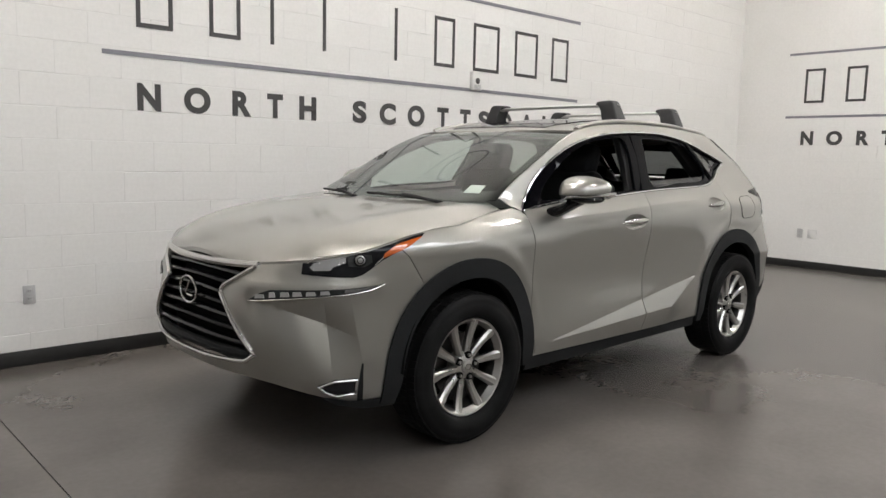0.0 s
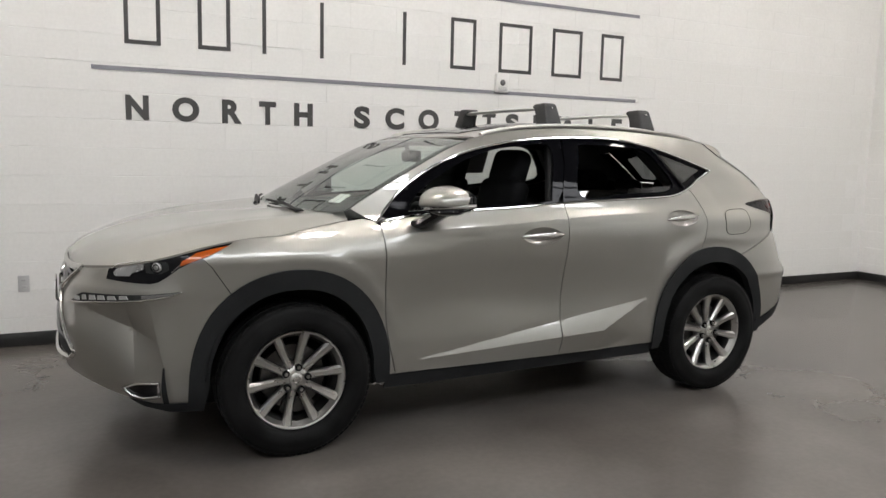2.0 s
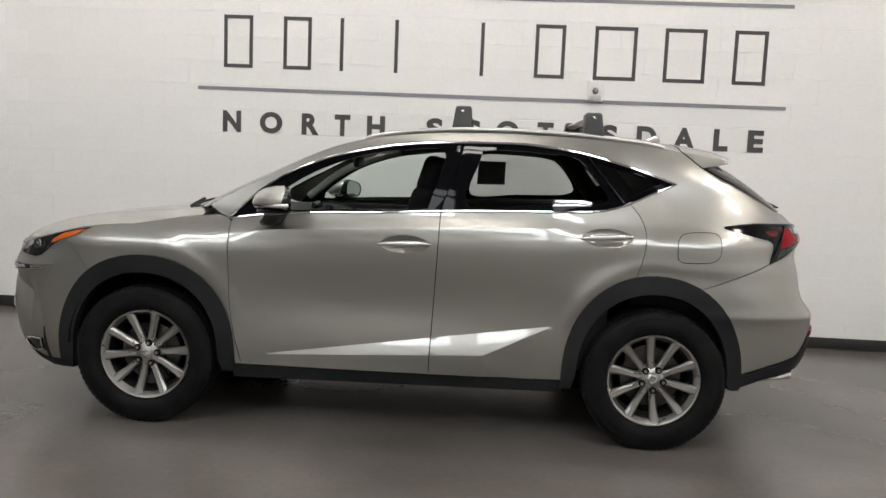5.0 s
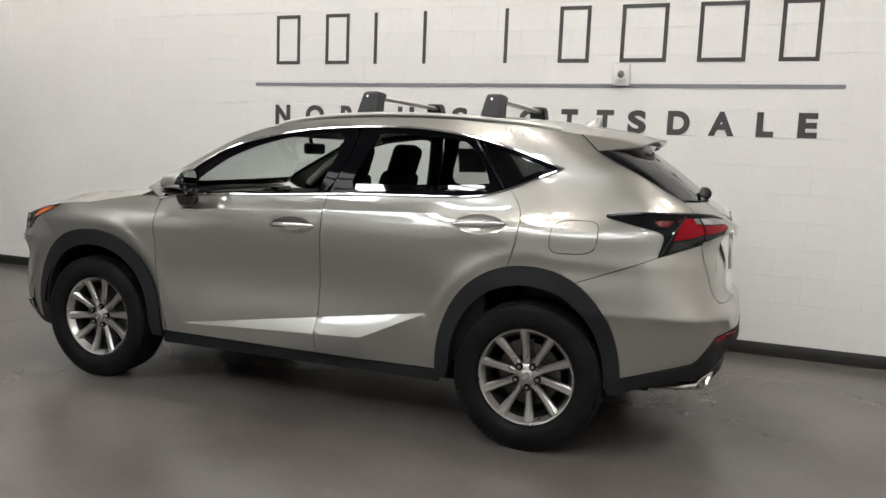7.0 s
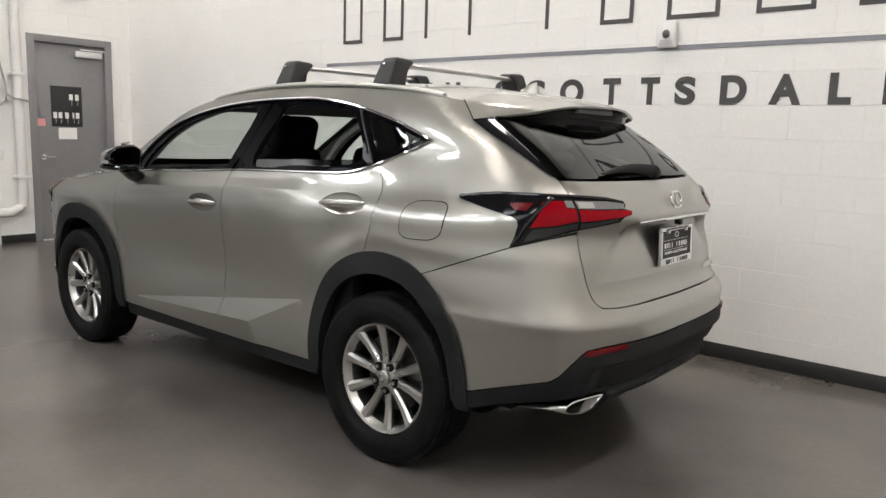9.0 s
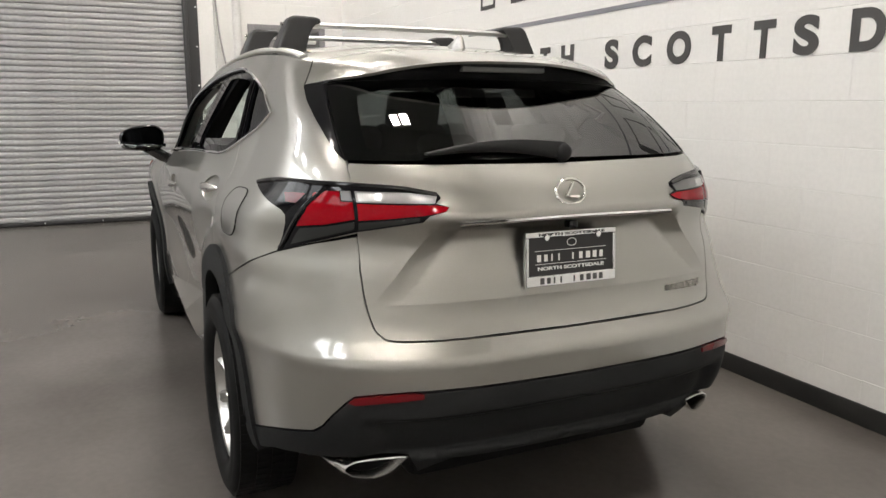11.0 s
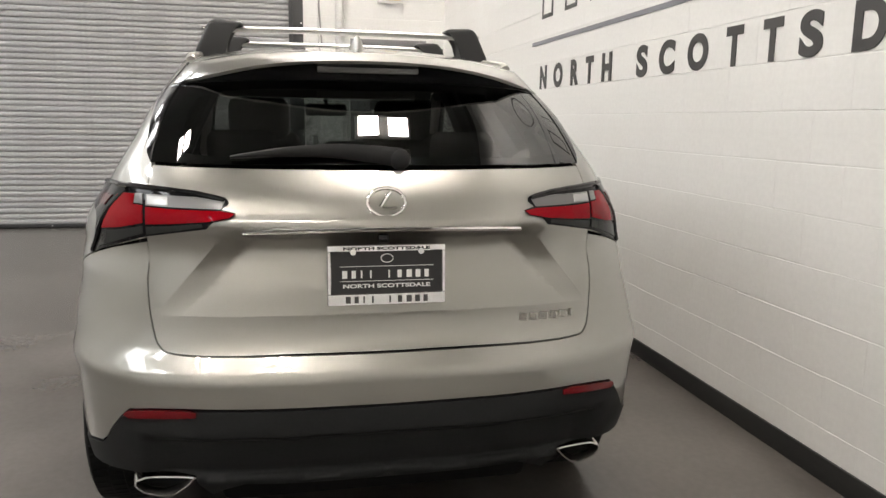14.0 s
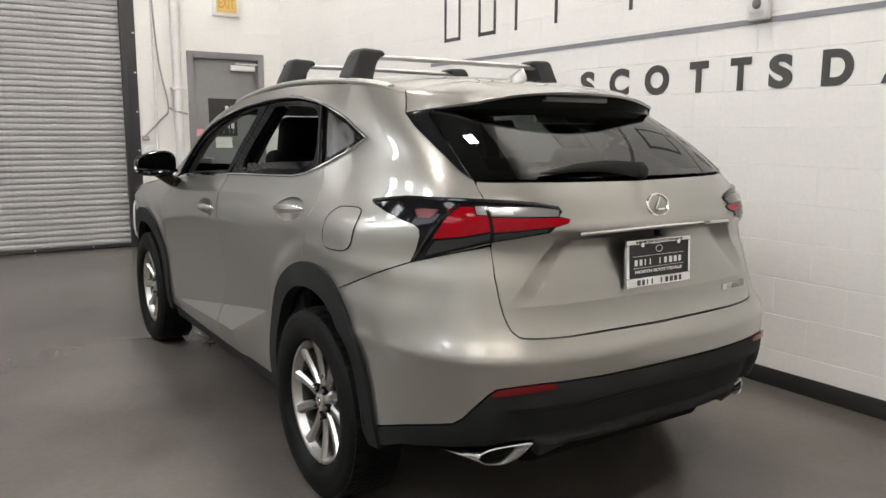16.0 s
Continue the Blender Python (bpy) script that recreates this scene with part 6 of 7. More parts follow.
FACES = [block_mesh(BW - 0.0003, BH - g) for g in (0.0050, 0.0034, 0.0012)]


def block_wall(wall, length, height, to_world, openings=(), near=None, rnd=None):
    """Courses of blocks in running bond along a wall; the stretch near = (u0, u1, v1) as single blocks, the rest joined."""
    verts, faces = [], []
    rows = int(math.ceil(height / BH))
    single = []
    for r in range(rows):
        u = -BW * (0.5 if r % 2 else 0.0)
        z = r * BH
        while u < length:
            a, b = max(u, 0.0), min(u + BW, length)
            if b - a > 0.03:
                cuts = [(a, b)]
                for o0, o1, z0, z1 in openings:
                    if z + BH > z0 + 0.02 and z < z1 - 0.02:
                        cuts = [c for p, q in cuts for c in ((p, min(q, o0)), (max(p, o1), q)) if c[1] - c[0] > 0.02]
                for p, q in cuts:
                    if near and near[0] <= p and q <= near[1] and z < near[2] and q - p > BW - 0.01 and len(single) < 300:
                        single.append((p, z))
                    else:
                        w, h, e, d = q - p - 0.0003, min(BH, height - z) - rnd.choice((0.0050, 0.0034, 0.0012)), 0.0016, 0.03
                        k = len(verts)
                        j = rnd.uniform(-0.0002, 0.0002)
                        verts += [to_world(p + x, y + j, z + zz + 0.003) for x, y, zz in ((0, d, 0), (w, d, 0), (w, d, h), (0, d, h), (0, e, 0), (w, e, 0), (w, e, h), (0, e, h), (e / 4, 0, e), (w - e / 4, 0, e), (w - e / 4, 0, h - e), (e / 4, 0, h - e))]
                        for s in (0, 4):
                            faces += [(k + s + i, k + s + (i + 1) % 4, k + s + 4 + (i + 1) % 4, k + s + 4 + i) for i in range(4)]
                        faces.append((k + 8, k + 9, k + 10, k + 11))
            u += BW
    me = bpy.data.meshes.new("block_courses")
    me.from_pydata(verts, [], faces)
    me.materials.append(BLOCK)
    ob = tagged(new("block_courses", me), kind="stuff")
    ob.parent = wall
    for p, z in single:
        o = new("block", rnd.choice(FACES))
        o.parent = wall
        x0, y0, z0 = to_world(p, rnd.uniform(-0.0002, 0.0002), z + 0.003)
        o.location = (x0, y0, z0)


rnd = random.Random(7)
bm = bmesh.new()
box(bm, (XL - 0.3, YS + 0.0022, 0), (XR + 0.3, YS + 0.30, ZC))
wall_n = structure(mesh_object("wall_north", bm, BLOCK, smooth=0), "white painted concrete block wall with a large dark sign", "wall")
bm = bmesh.new()
box(bm, (XR + 0.0022, YN - 0.3, 0), (XR + 0.30, YS + 0.002, ZC))
wall_e = structure(mesh_object("wall_east", bm, BLOCK, smooth=0), "off-white painted block wall with a dark sign", "wall")
bm = bmesh.new()
box(bm, (XL - 0.3, YN - 0.30, 0), (XR + 0.3, YN, ZC))
wall_s = structure(mesh_object("wall_south", bm, CREAM, smooth=0), "plain pale wall closing the room", "wall")
# wall with the roll-up door and the steel door: openings go through
ROLL0, ROLL1, ROLLZ = -2.35, 3.24, 3.70
D0, D1, DZ = 4.037, 4.927, 2.34
bm = bmesh.new()
for y0, y1, z0, z1 in ((YN, ROLL0, 0, ZC), (ROLL0, ROLL1, ROLLZ, ZC), (ROLL1, D0, 0, ZC), (D0, D1, DZ, ZC), (D1, YS + 0.002, 0, ZC)):
    box(bm, (XL - 0.30, y0, z0), (XL - 0.0022, y1, z1))
bmesh.ops.remove_doubles(bm, verts=bm.verts, dist=0.0001)
wall_w = structure(mesh_object("wall_west", bm, BLOCK, smooth=0), "white painted block wall with a roll-up door and a grey steel door", "wall")
bm = bmesh.new()
box(bm, (XL - 0.3, YN - 0.3, ZC), (XR + 0.3, YS + 0.3, ZC + 0.2))
structure(mesh_object("ceiling", bm, CEIL, smooth=0), "light grey painted flat ceiling", "ceiling")

# base strips
for nm, lo, hi in (("baseboard_north", (XL, YS - 0.012, 0), (XR, YS + 0.001, 0.098)), ("baseboard_east", (XR - 0.012, YN, 0), (XR + 0.001, YS - 0.012, 0.098)), ("baseboard_west", (XL - 0.001, 3.40, 0), (XL + 0.012, 3.99, 0.098)), ("baseboard_corner", (XL - 0.001, 5.0, 0), (XL + 0.012, YS - 0.012, 0.098))):
    bm = bmesh.new()
    box(bm, lo, hi, 0.004, 2)
    structure(mesh_object("baseboard", bm, BASE), "black vinyl base strip along the wall foot", "baseboard")


# ---- signs ----
LETTERS = (("N", 1.96, 0.160), ("O", 2.285, 0.195), ("R", 2.650, 0.150), ("T", 2.935, 0.135), ("H", 3.215, 0.155), ("S", 3.725, 0.140), ("C", 4.005, 0.175), ("O", 4.315, 0.195), ("T", 4.665, 0.135), ("T", 4.950, 0.135),
           ("S", 5.195, 0.140), ("D", 5.495, 0.165), ("A", 5.795, 0.185), ("L", 6.130, 0.120), ("E", 6.410, 0.130))
# plain shapes that stand for the upper line: left edge, width, kind
SHAPES = ((1.965, 0.25, "frame"), (2.48, 0.24, "frame"), (2.965, 0.045, "bar"), (3.43, 0.045, "bar"), (4.155, 0.045, "bar"), (4.61, 0.25, "frame"), (5.10, 0.35, "frame"), (5.675, 0.34, "frame"), (6.24, 0.27, "frame"))


def wall_sign(name, label, m):
    """The sign in the x-z plane facing -y; m carries it to its wall."""
    thing = tagged(new(name), label, "wall sign", "wall signs")
    thing.matrix_world = m
    for ch, x, w in LETTERS:
        bm = flat_letters(ch, 0.182, 0.0085, 0.0015, w)
        bmesh.ops.translate(bm, vec=(x, -0.002, 1.632), verts=bm.verts)
        part("letter", bm, SIGN, thing, smooth=0)
    for x, w, kind in SHAPES:
        bm = bmesh.new()
        z0, z1, t = 2.180, 2.618, 0.030
        d0, d1 = -0.0035, -0.0005
        if kind == "bar":
            box(bm, (x, d0, z0), (x + t, d1, z1))
        else:
            for lo, hi in (((x, z0), (x + t, z1)), ((x + w - t, z0), (x + w, z1)), ((x + t, z0), (x + w - t, z0 + t)), ((x + t, z1 - t), (x + w - t, z1))):
                box(bm, (lo[0], d0, lo[1]), (hi[0], d1, hi[1]))
        part("plain_shape", bm, SIGN, thing, "plain dark shape", smooth=0)
    for z in (1.985, 2.805):
        bm = bmesh.new()
        box(bm, (1.74, -0.004, z), (6.695, -0.0005, z + 0.030))
        part("rule", bm, RULE, thing, "thin grey rule", smooth=0)
    bm = bmesh.new()
    tube(bm, [Vector((4.22 + 0.42 * math.cos(a), -0.002, 3.30 + 0.30 * math.sin(a))) for a in np.linspace(0, 2 * math.pi, 49)[:-1]], 0.02, 4, closed=True, flat=(0.020, 0.0015, (0, 1, 0)))
    part("plain_ring", bm, SIGN, thing, "plain dark oval ring")
    return thing


wall_sign("wall_sign", "large charcoal lettered sign with grey rules on the white block wall", pose(0, YS - 0.0005, 0))
wall_sign("wall_sign", "charcoal lettered sign with grey rules on the off-white end wall", Matrix.Translation((XR - 0.0005, 6.285, 0)) @ Matrix.Rotation(radians(-90), 4, "Z"))


# ---- fittings on the sign wall ----
def outlet(m, label, w=0.072, h=0.118, double=True, mat=PLASTIC):
    thing = tagged(new("wall_outlet"), label, "outlet", "wall outlets")
    thing.matrix_world = m
    bm = bmesh.new()
    box(bm, (-w / 2, -0.008, -h / 2), (w / 2, 0.0, h / 2), 0.003)
    part("cover_plate", bm, mat, thing)
    if double:
        for z in (-0.025, 0.025):
            bm = bmesh.new()
            box(bm, (-0.017, -0.0105, z - 0.014), (0.017, -0.006, z + 0.014), 0.004)
            s = part("socket", bm, GREYPL, thing)
            bm = bmesh.new()
            for x in (-0.007, 0.006):
                box(bm, (x, -0.0112, z - 0.004), (x + 0.002, -0.010, z + 0.006))
            part("slot", bm, DARK, s, smooth=0)
    return thing


outlet(pose(1.255, YS, 0.45), "white double socket outlet low on the block wall", mat=GREYPL)
outlet(pose(7.805, YS, 0.45), "white double socket outlet low on the block wall")
EAST = Matrix.Rotation(radians(-90), 4, "Z")
outlet(Matrix.Translation((XR, 4.24, 0.465)) @ EAST, "grey double socket outlet on the end wall", mat=GREYPL)
outlet(Matrix.Translation((XR, 4.08, 0.465)) @ EAST, "pale blank cover plate on the end wall", 0.118, 0.118, False)

strobe = tagged(new("fire_alarm_strobe"), "white fire alarm horn strobe on the block wall", "fire alarm")
strobe.matrix_world = pose(5.125, YS, 2.085)
bm = bmesh.new()
box(bm, (-0.065, -0.045, -0.085), (0.065, 0.0, 0.085), 0.012, 3)
part("housing", bm, PLASTIC, strobe)
bm = bmesh.new()
bmesh.ops.create_uvsphere(bm, u_segments=16, v_segments=10, radius=0.026, matrix=Matrix.Translation((0, -0.048, 0.0)) @ Matrix.Diagonal((1, 0.7, 1.1, 1)))
part("flash_lens", bm, CLEARLENS, strobe, "clear flash lens")
bm = bmesh.new()
for i in range(5):
    box(bm, (-0.045, -0.047, -0.070 + i * 0.007), (0.045, -0.0445, -0.067 + i * 0.007))
part("horn_slot", bm, GREYPL, strobe, smooth=0)

# ---- roll-up door ----
shutter = tagged(new("roll_up_door"), "closed grey corrugated steel roll-up door in black guide rails", "roll-up door", kind="structure")
shutter.matrix_world = pose(XL, 0, 0)
slat_h = 0.0683
bm = bmesh.new()
prof = [(-0.050, 0.0), (-0.042, 0.004), (-0.038, 0.012), (-0.036, 0.030), (-0.038, 0.048), (-0.042, 0.057), (-0.056, 0.0625), (-0.058, slat_h)]
rows = [[bm.verts.new((x, y, z)) for x, z in prof] for y in (ROLL0 - 0.05, ROLL1 + 0.05)]
for j in range(len(prof) - 1):
    bm.faces.new((rows[0][j], rows[1][j], rows[1][j + 1], rows[0][j + 1]))
back = [[bm.verts.new((x - 0.012, y, z)) for x, z in prof] for y in (ROLL0 - 0.05, ROLL1 + 0.05)]
for j in range(len(prof) - 1):
    bm.faces.new((back[1][j], back[0][j], back[0][j + 1], back[1][j + 1]))
slat = part("slat", bm, SHUT, shutter, smooth=50)
n = int((ROLLZ - 0.05) / slat_h) + 1
for i in range(n):
    o = slat if i == 0 else slat.copy()
    if i:
        scene.collection.objects.link(o)
        o.parent = shutter
    o.location = (rnd.uniform(-0.003, 0.003), 0, 0.048 + i * slat_h)
bm = bmesh.new()
box(bm, (-0.075, ROLL0 - 0.05, 0.012), (-0.025, ROLL1 + 0.05, 0.050), 0.004)
bar = part("bottom_bar", bm, GUIDE, shutter, "dark steel bottom bar")
bm = bmesh.new()
cyl(bm, (-0.027, 0, 0.031), (-0.019, 0, 0.031), 0.009, 0.007, 8)
bolt = part("bar_bolt", bm, ALU, bar, "bright bolt", smooth=0)
for i, y in enumerate(np.arange(ROLL0 + 0.2, ROLL1, 0.62)):
    o = bolt if i == 0 else bolt.copy()
    if i:
        scene.collection.objects.link(o)
        o.parent = bar
    o.location = (0, float(y), 0)
bm = bmesh.new()
box(bm, (-0.07, ROLL0 - 0.05, 0.0), (-0.03, ROLL1 + 0.05, 0.014), 0.004)
part("rubber_seal", bm, RUBBER, shutter, "black rubber seal")
for y0, y1 in ((ROLL1 - 0.01, ROLL1 + 0.165), (ROLL0 - 0.165, ROLL0 + 0.01)):
    bm = bmesh.new()
    box(bm, (0.0, y0, 0.0), (0.014, y1, 4.0), 0.003)
    box(bm, (0.0, y0 if y0 > 0 else y1 - 0.05, 0.0), (0.065, y0 + 0.05 if y0 > 0 else y1, 4.0), 0.004)
    g = part("guide_rail", bm, GUIDE, shutter, "black steel guide rail")
    for z in np.arange(0.25, 3.9, 0.46):
        bm = bmesh.new()
        cyl(bm, (0.012, y1 - 0.025 if y0 > 0 else y0 + 0.025, z), (0.024, y1 - 0.025 if y0 > 0 else y0 + 0.025, z), 0.011, None, 6)
        part("bolt", bm, ALU, g, smooth=0)
bm = bmesh.new()
tube(bm, smooth_line([(0.012, 3.362, 0.645), (0.09, 3.30, 0.585), (0.12, 3.268, 0.53), (0.12, 3.257, 0.40), (0.12, 3.257, 0.26), (0.09, 3.275, 0.175), (0.012, 3.325, 0.10)], 0.03), 0.011, 10)
part("guard_bar", bm, PIPE, shutter, "white bent guard bar low on the rail")
bm = bmesh.new()
cyl(bm, (0.10, ROLL0 - 0.2, 3.95), (0.10, ROLL1 + 0.2, 3.95), 0.26, None, 32)
part("shutter_drum", bm, SHUT, shutter, "rolled curtain on its drum")

# ---- steel door ----
door = tagged(new("door_1"), "closed grey painted steel door in a grey frame", "door", kind="structure")
door.matrix_world = pose(XL, 0, 0)
bm = bmesh.new()
for y0, y1, z0, z1 in ((D0 - 0.045, D0 + 0.035, 0, DZ + 0.045), (D1 - 0.035, D1 + 0.045, 0, DZ + 0.045), (D0 + 0.035, D1 - 0.035, DZ - 0.035, DZ + 0.045)):
    box(bm, (-0.14, y0, z0), (0.018, y1, z1), 0.003)
part("door_frame", bm, DOORP, door, "grey steel door frame")
bm = bmesh.new()
box(bm, (-0.075, D0 + 0.038, 0.012), (-0.030, D1 - 0.038, DZ - 0.038), 0.002)
leaf = part("door_leaf", bm, DOORP, door, "flush grey door leaf")
bm = bmesh.new()
box(bm, (-0.028, 4.53, 2.165), (0.030, 4.85, 2.235), 0.008)
box(bm, (-0.005, 4.60, 2.245), (0.012, 4.90, 2.262), 0.003)
part("door_closer", bm, ALU, leaf, "silver overhead door closer")
bm = bmesh.new()
cyl(bm, (-0.030, 4.135, 0.985), (-0.018, 4.135, 0.985), 0.032, None, 24)
cyl(bm, (-0.02, 4.135, 0.985), (0.028, 4.135, 0.985), 0.010, None, 12)
tube(bm, [Vector((0.026, 4.13, 0.985)), Vector((0.03, 4.18, 0.985)), Vector((0.024, 4.25, 0.978))], 0.009, 8)
part("door_handle", bm, SATIN, leaf, "satin lever handle")
bm = bmesh.new()
box(bm, (-0.10, D0 + 0.04, 0.0), (0.0, D1 - 0.04, 0.010), 0.003)
part("threshold", bm, ALU, door, "metal threshold")

board = tagged(new("key_board"), "black hanging board with white key tags on the grey door", "key board")
board.matrix_world = pose(XL - 0.029, 0, 0)
bm = bmesh.new()
box(bm, (0.0, 4.245, 1.345), (0.010, 4.605, 1.815), 0.003)
part("panel", bm, BOARD, board)
for y, z in ((4.475, 1.69), (4.545, 1.69), (4.285, 1.475), (4.345, 1.475), (4.42, 1.475), (4.495, 1.475), (4.545, 1.475)):
    bm = bmesh.new()
    w = 0.020 if y == 4.495 else 0.042
    box(bm, (0.010, y - w / 2, z - 0.035), (0.0135, y + w / 2, z + 0.035), 0.001, 1)
    part("key_tag", bm, PAPER, board)
    bm = bmesh.new()
    tube(bm, [Vector((0.014, y, z - 0.03)), Vector((0.016, y + 0.006, z - 0.065)), Vector((0.014, y + 0.002, z - 0.095))], 0.006, 6)
    part("key", bm, SATIN, board)
notice = bmesh.new()
box(notice, (XL - 0.029, 4.320, 1.195), (XL - 0.0275, 4.535, 1.330))
tagged(mesh_object("paper_notice", notice, PAPER, smooth=0), "plain white paper sheet taped to the grey door", "notice")
card = bmesh.new()
box(card, (XL - 0.029, 4.085, 1.345), (XL - 0.0275, 4.175, 1.43))
tagged(mesh_object("pink_card", card, PINK, smooth=0), "small pink card taped to the grey door", "notice")

panel_box = tagged(new("exit_sign"), "cream-framed amber exit sign high above the door", "exit sign")
panel_box.matrix_world = pose(XL, 4.50, 2.98)
bm = bmesh.new()
box(bm, (0.0, -0.165, -0.15), (0.05, 0.165, 0.15), 0.006)
part("frame", bm, PAPER, panel_box, "cream frame")
bm = bmesh.new()
box(bm, (0.05, -0.125, -0.11), (0.056, 0.125, 0.12), 0.002)
part("front", bm, YELLOW, panel_box, "amber front")
bm = flat_letters("EXIT", 0.125, 0.004, 0.001, 0.205)
bmesh.ops.transform(bm, matrix=Matrix.Translation((0.0575, -0.1025, -0.06)) @ TOREAR, verts=bm.verts)
part("exit_lettering", bm, AMBERT, panel_box, "darker amber letters", smooth=0)

# pipes and conduits
pipe = tagged(new("wall_pipe"), "white painted pipe bent along the wall beside the door", "pipe")
bm = bmesh.new()
tube(bm, smooth_line([(XL + 0.085, 3.85, 5.95), (XL + 0.085, 3.85, 3.0), (XL + 0.085, 3.85, 1.5), (XL + 0.085, 3.85, 0.55), (XL + 0.085, 3.82, 0.42), (XL + 0.085, 3.73, 0.37), (XL + 0.085, 3.43, 0.37)], 0.06), 0.052, 16)
part("run", bm, PIPE, pipe)
for z in (0.75, 1.9, 3.0):
    bm = bmesh.new()
    box(bm, (XL - 0.004, 3.775, z), (XL + 0.143, 3.925, z + 0.03), 0.005)
    part("bracket", bm, PIPE, pipe)
pipe2 = tagged(new("wall_conduit"), "thin white conduit running up the wall", "conduit")
bm = bmesh.new()
tube(bm, smooth_line([(XL + 0.025, 3.598, 5.95), (XL + 0.025, 3.598, 2.5), (XL + 0.025, 3.598, 1.0), (XL + 0.025, 3.598, 0.0)], 0.2), 0.014, 10)
part("run", bm, PIPE, pipe2)
cable = tagged(new("door_cable"), "grey chain-hoist cable looped to a wall hook", "cable")
bm = bmesh.new()
tube(bm, smooth_line([(XL + 0.10, 3.56, 4.3), (XL + 0.10, 3.59, 2.95), (XL + 0.09, 3.645, 2.2), (XL + 0.07, 3.735, 1.69), (XL + 0.05, 3.65, 1.55), (XL + 0.03, 3.46, 1.345)], 0.05), 0.011, 8)
part("rope", bm, CABLE, cable)
bm = bmesh.new()
box(bm, (XL, 3.42, 1.29), (XL + 0.05, 3.50, 1.345), 0.008)
part("wall_cleat", bm, CABLE, cable, "grey metal cleat")
bm = bmesh.new()
tube(bm, [Vector((XL + 0.07, 3.735, 1.685)), Vector((XL + 0.10, 3.80, 1.645)), Vector((XL + 0.15, 3.87, 1.63)), Vector((XL + 0.15, 3.94, 1.615))], 0.013, 8)
part("hook", bm, CABLE, cable, "grey metal hook")
switch = tagged(new("door_switch"), "small dark push-button box on the wall", "switch")
switch.matrix_world = pose(XL, 3.545, 1.10)
bm = bmesh.new()
box(bm, (0.0, -0.03, -0.065), (0.045, 0.03, 0.065), 0.008)
part("box", bm, GUIDE, switch)
for z in (-0.03, 0.005, 0.04):
    bm = bmesh.new()
    cyl(bm, (0.044, 0, z), (0.053, 0, z), 0.011, None, 12)
    part("button", bm, GREYPL, switch)

outlet(Matrix.Translation((XL, 3.665, 1.01)) @ Matrix.Rotation(radians(90), 4, "Z"), "pale blank cover plate beside the push-button box", 0.062, 0.118, False)

# fire extinguisher
ext = tagged(new("fire_extinguisher"), "red fire extinguisher with a white label hung on the wall", "fire extinguisher")
ext.matrix_world = pose(XL + 0.11, 5.085, 0.70)
bm = bmesh.new()
revolve(bm, [(0.0, 0.0), (0.060, 0.0), (0.068, 0.010), (0.068, 0.33), (0.060, 0.375), (0.035, 0.400), (0.022, 0.412), (0.022, 0.425), (0.0, 0.425)], 28)
body = part("cylinder", bm, REDP, ext)
bm = bmesh.new()
revolve(bm, [(0.0690, 0.15), (0.0690, 0.27)], 28)
part("label_band", bm, PAPER, body, "white label")
bm = bmesh.new()
box(bm, (-0.02, -0.02, 0.42), (0.02, 0.02, 0.455), 0.004)
box(bm, (-0.012, -0.012, 0.455), (0.012, 0.11, 0.468), 0.003, 1, pose(0, 0, 0, 8, 0, 0))
box(bm, (-0.012, -0.012, 0.435), (0.012, 0.09, 0.445), 0.003)
part("valve", bm, SATIN, ext)
bm = bmesh.new()
tube(bm, smooth_line([(0, -0.02, 0.44), (0.0, -0.07, 0.42), (0.01, -0.088, 0.33), (0.01, -0.085, 0.20), (0.01, -0.080, 0.12)], 0.03), 0.010, 8)
part("hose", bm, RUBBER, ext, "black hose")
bm = bmesh.new()
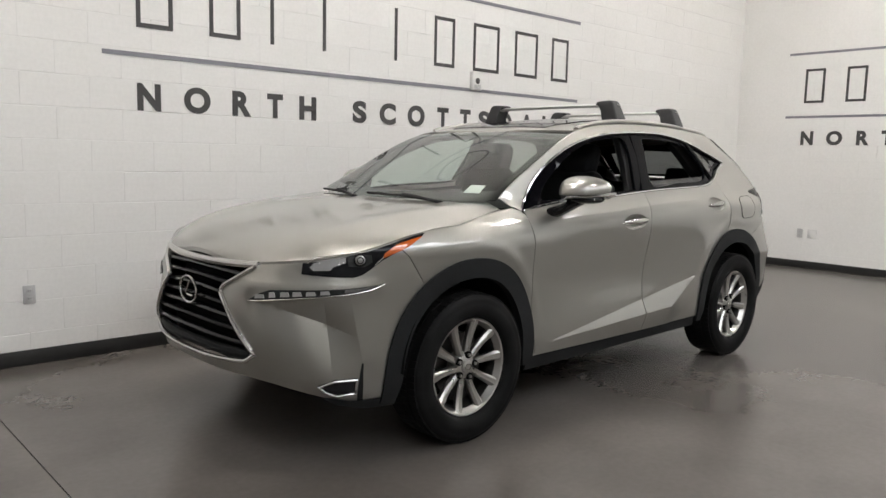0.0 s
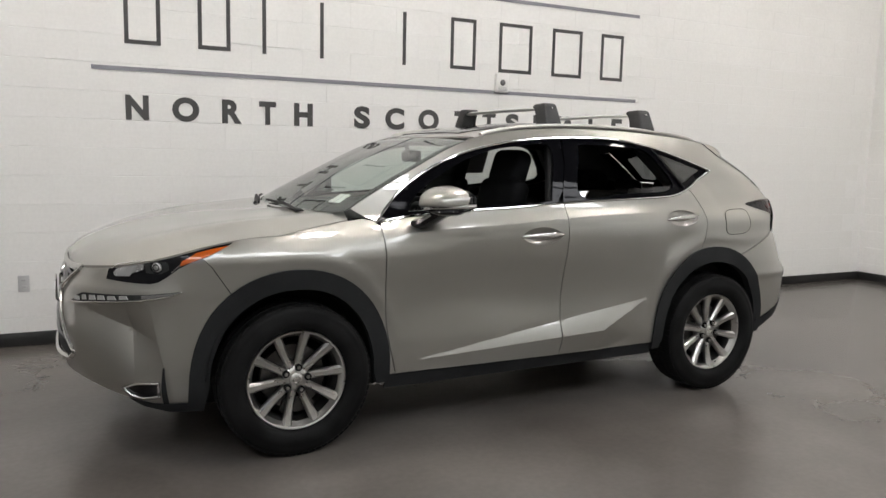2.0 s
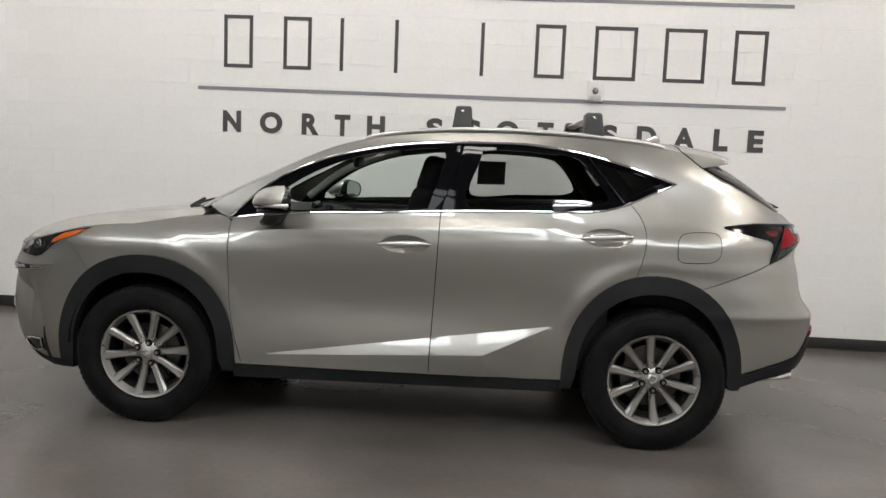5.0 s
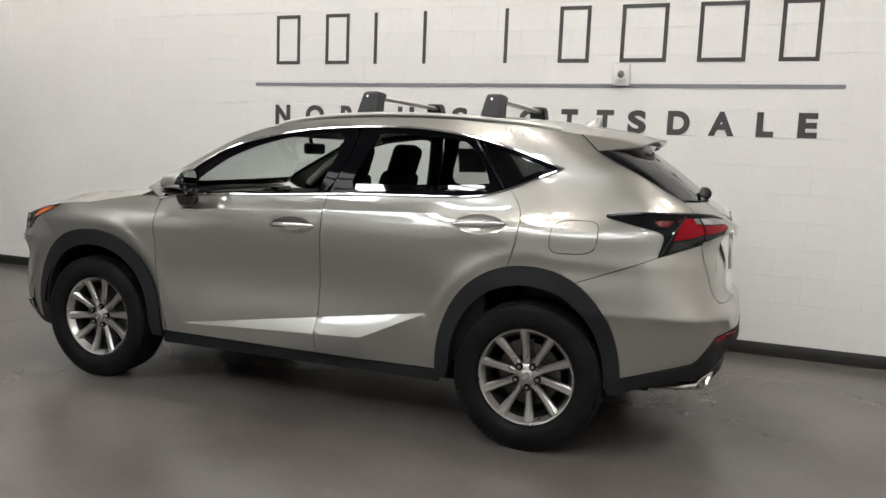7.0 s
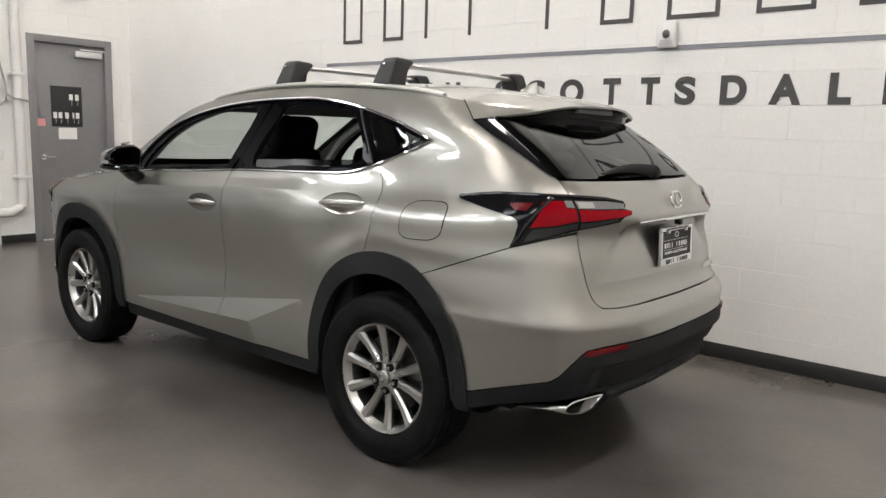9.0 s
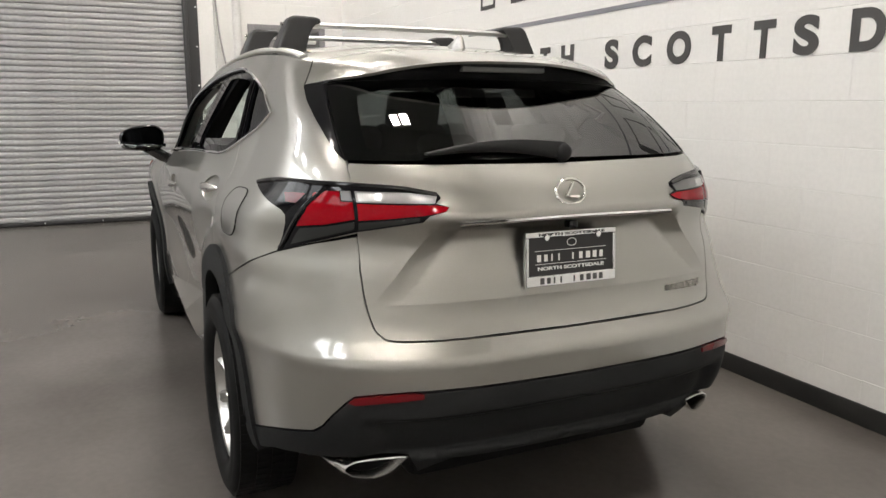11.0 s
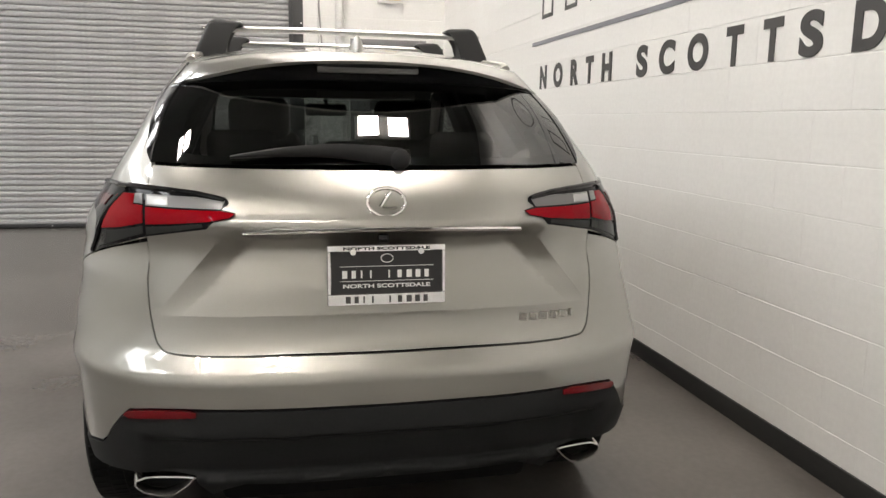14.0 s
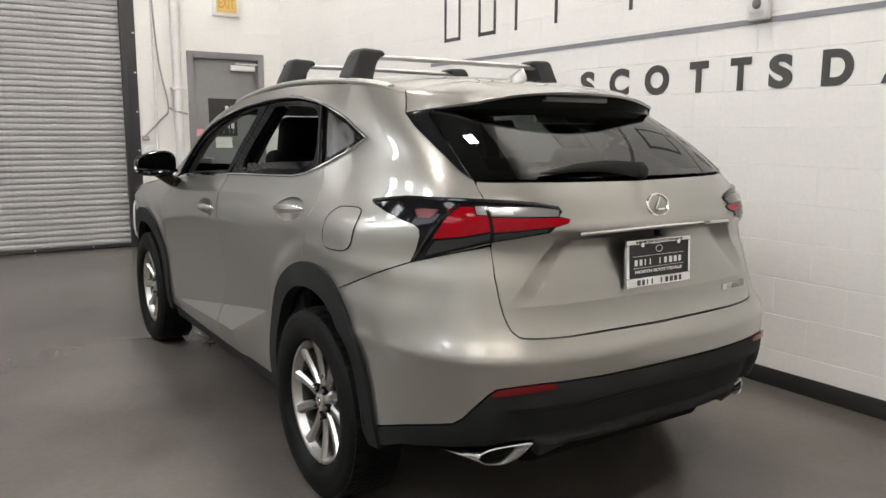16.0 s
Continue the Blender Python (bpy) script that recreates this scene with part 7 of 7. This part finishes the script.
box(bm, (-0.11, -0.02, 0.22), (-0.06, 0.02, 0.46), 0.003)
part("wall_bracket", bm, GUIDE, ext)

# ---- ceiling lights, and cool panels added in place of daylight ----
def ceiling_light(x, y, glow, w, d):
    thing = tagged(new("ceiling_light"), "twin-panel white ceiling light; the cool ones stand in for daylight", "ceiling light", "ceiling lights")
    thing.matrix_world = pose(x, y, ZC - 0.45)
    bm = bmesh.new()
    box(bm, (-w - 0.04, -d - 0.07, 0.0), (w + 0.04, d + 0.07, 0.06), 0.008)
    part("frame", bm, PLASTIC, thing)
    for y0 in (-d - 0.045, 0.045):
        bm = bmesh.new()
        box(bm, (-w, y0, -0.006), (w, y0 + d, 0.002), 0.001, 1)
        part("diffuser", bm, glow, thing, "glowing diffuser", smooth=0)
    for sx in (-0.8 * w, 0.8 * w):
        bm = bmesh.new()
        cyl(bm, (sx, 0, 0.05), (sx, 0, 0.45), 0.006, None, 8)
        part("hanger", bm, ALU, thing)
    return thing


# y < 0: added daylight stand-ins; y > 0 with x > 8: added to brighten the east end
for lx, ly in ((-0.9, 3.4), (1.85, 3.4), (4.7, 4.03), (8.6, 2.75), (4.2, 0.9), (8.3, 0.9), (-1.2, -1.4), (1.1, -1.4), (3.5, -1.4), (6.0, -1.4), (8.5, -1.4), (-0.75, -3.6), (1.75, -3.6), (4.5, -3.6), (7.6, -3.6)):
    ceiling_light(lx, ly, *((SOFT, 0.21, 0.17) if ly > 2 or (ly > 0 and lx > 8) else (LIGHT, 0.21, 0.17) if ly > 0 else (COOL_DAY, 0.46, 0.26) if ly > -2 else (WIDE_DAY, 1.18, 1.05)))

# ---- block faces of the walls ----
block_wall(wall_n, XR - XL, ZC, lambda u, v, z: (XL + u, YS + v, z), near=(2.0, 12.3, 2.45), rnd=rnd)
block_wall(wall_e, YS - YN, ZC, lambda u, v, z: (XR + v, YS - u, z), rnd=rnd)
block_wall(wall_w, YS - YN, ZC, lambda u, v, z: (XL - v, YN + u, z), openings=((ROLL0 - YN, ROLL1 - YN, 0, ROLLZ), (D0 - 0.045 - YN, D1 + 0.045 - YN, 0, DZ + 0.045)), rnd=rnd)
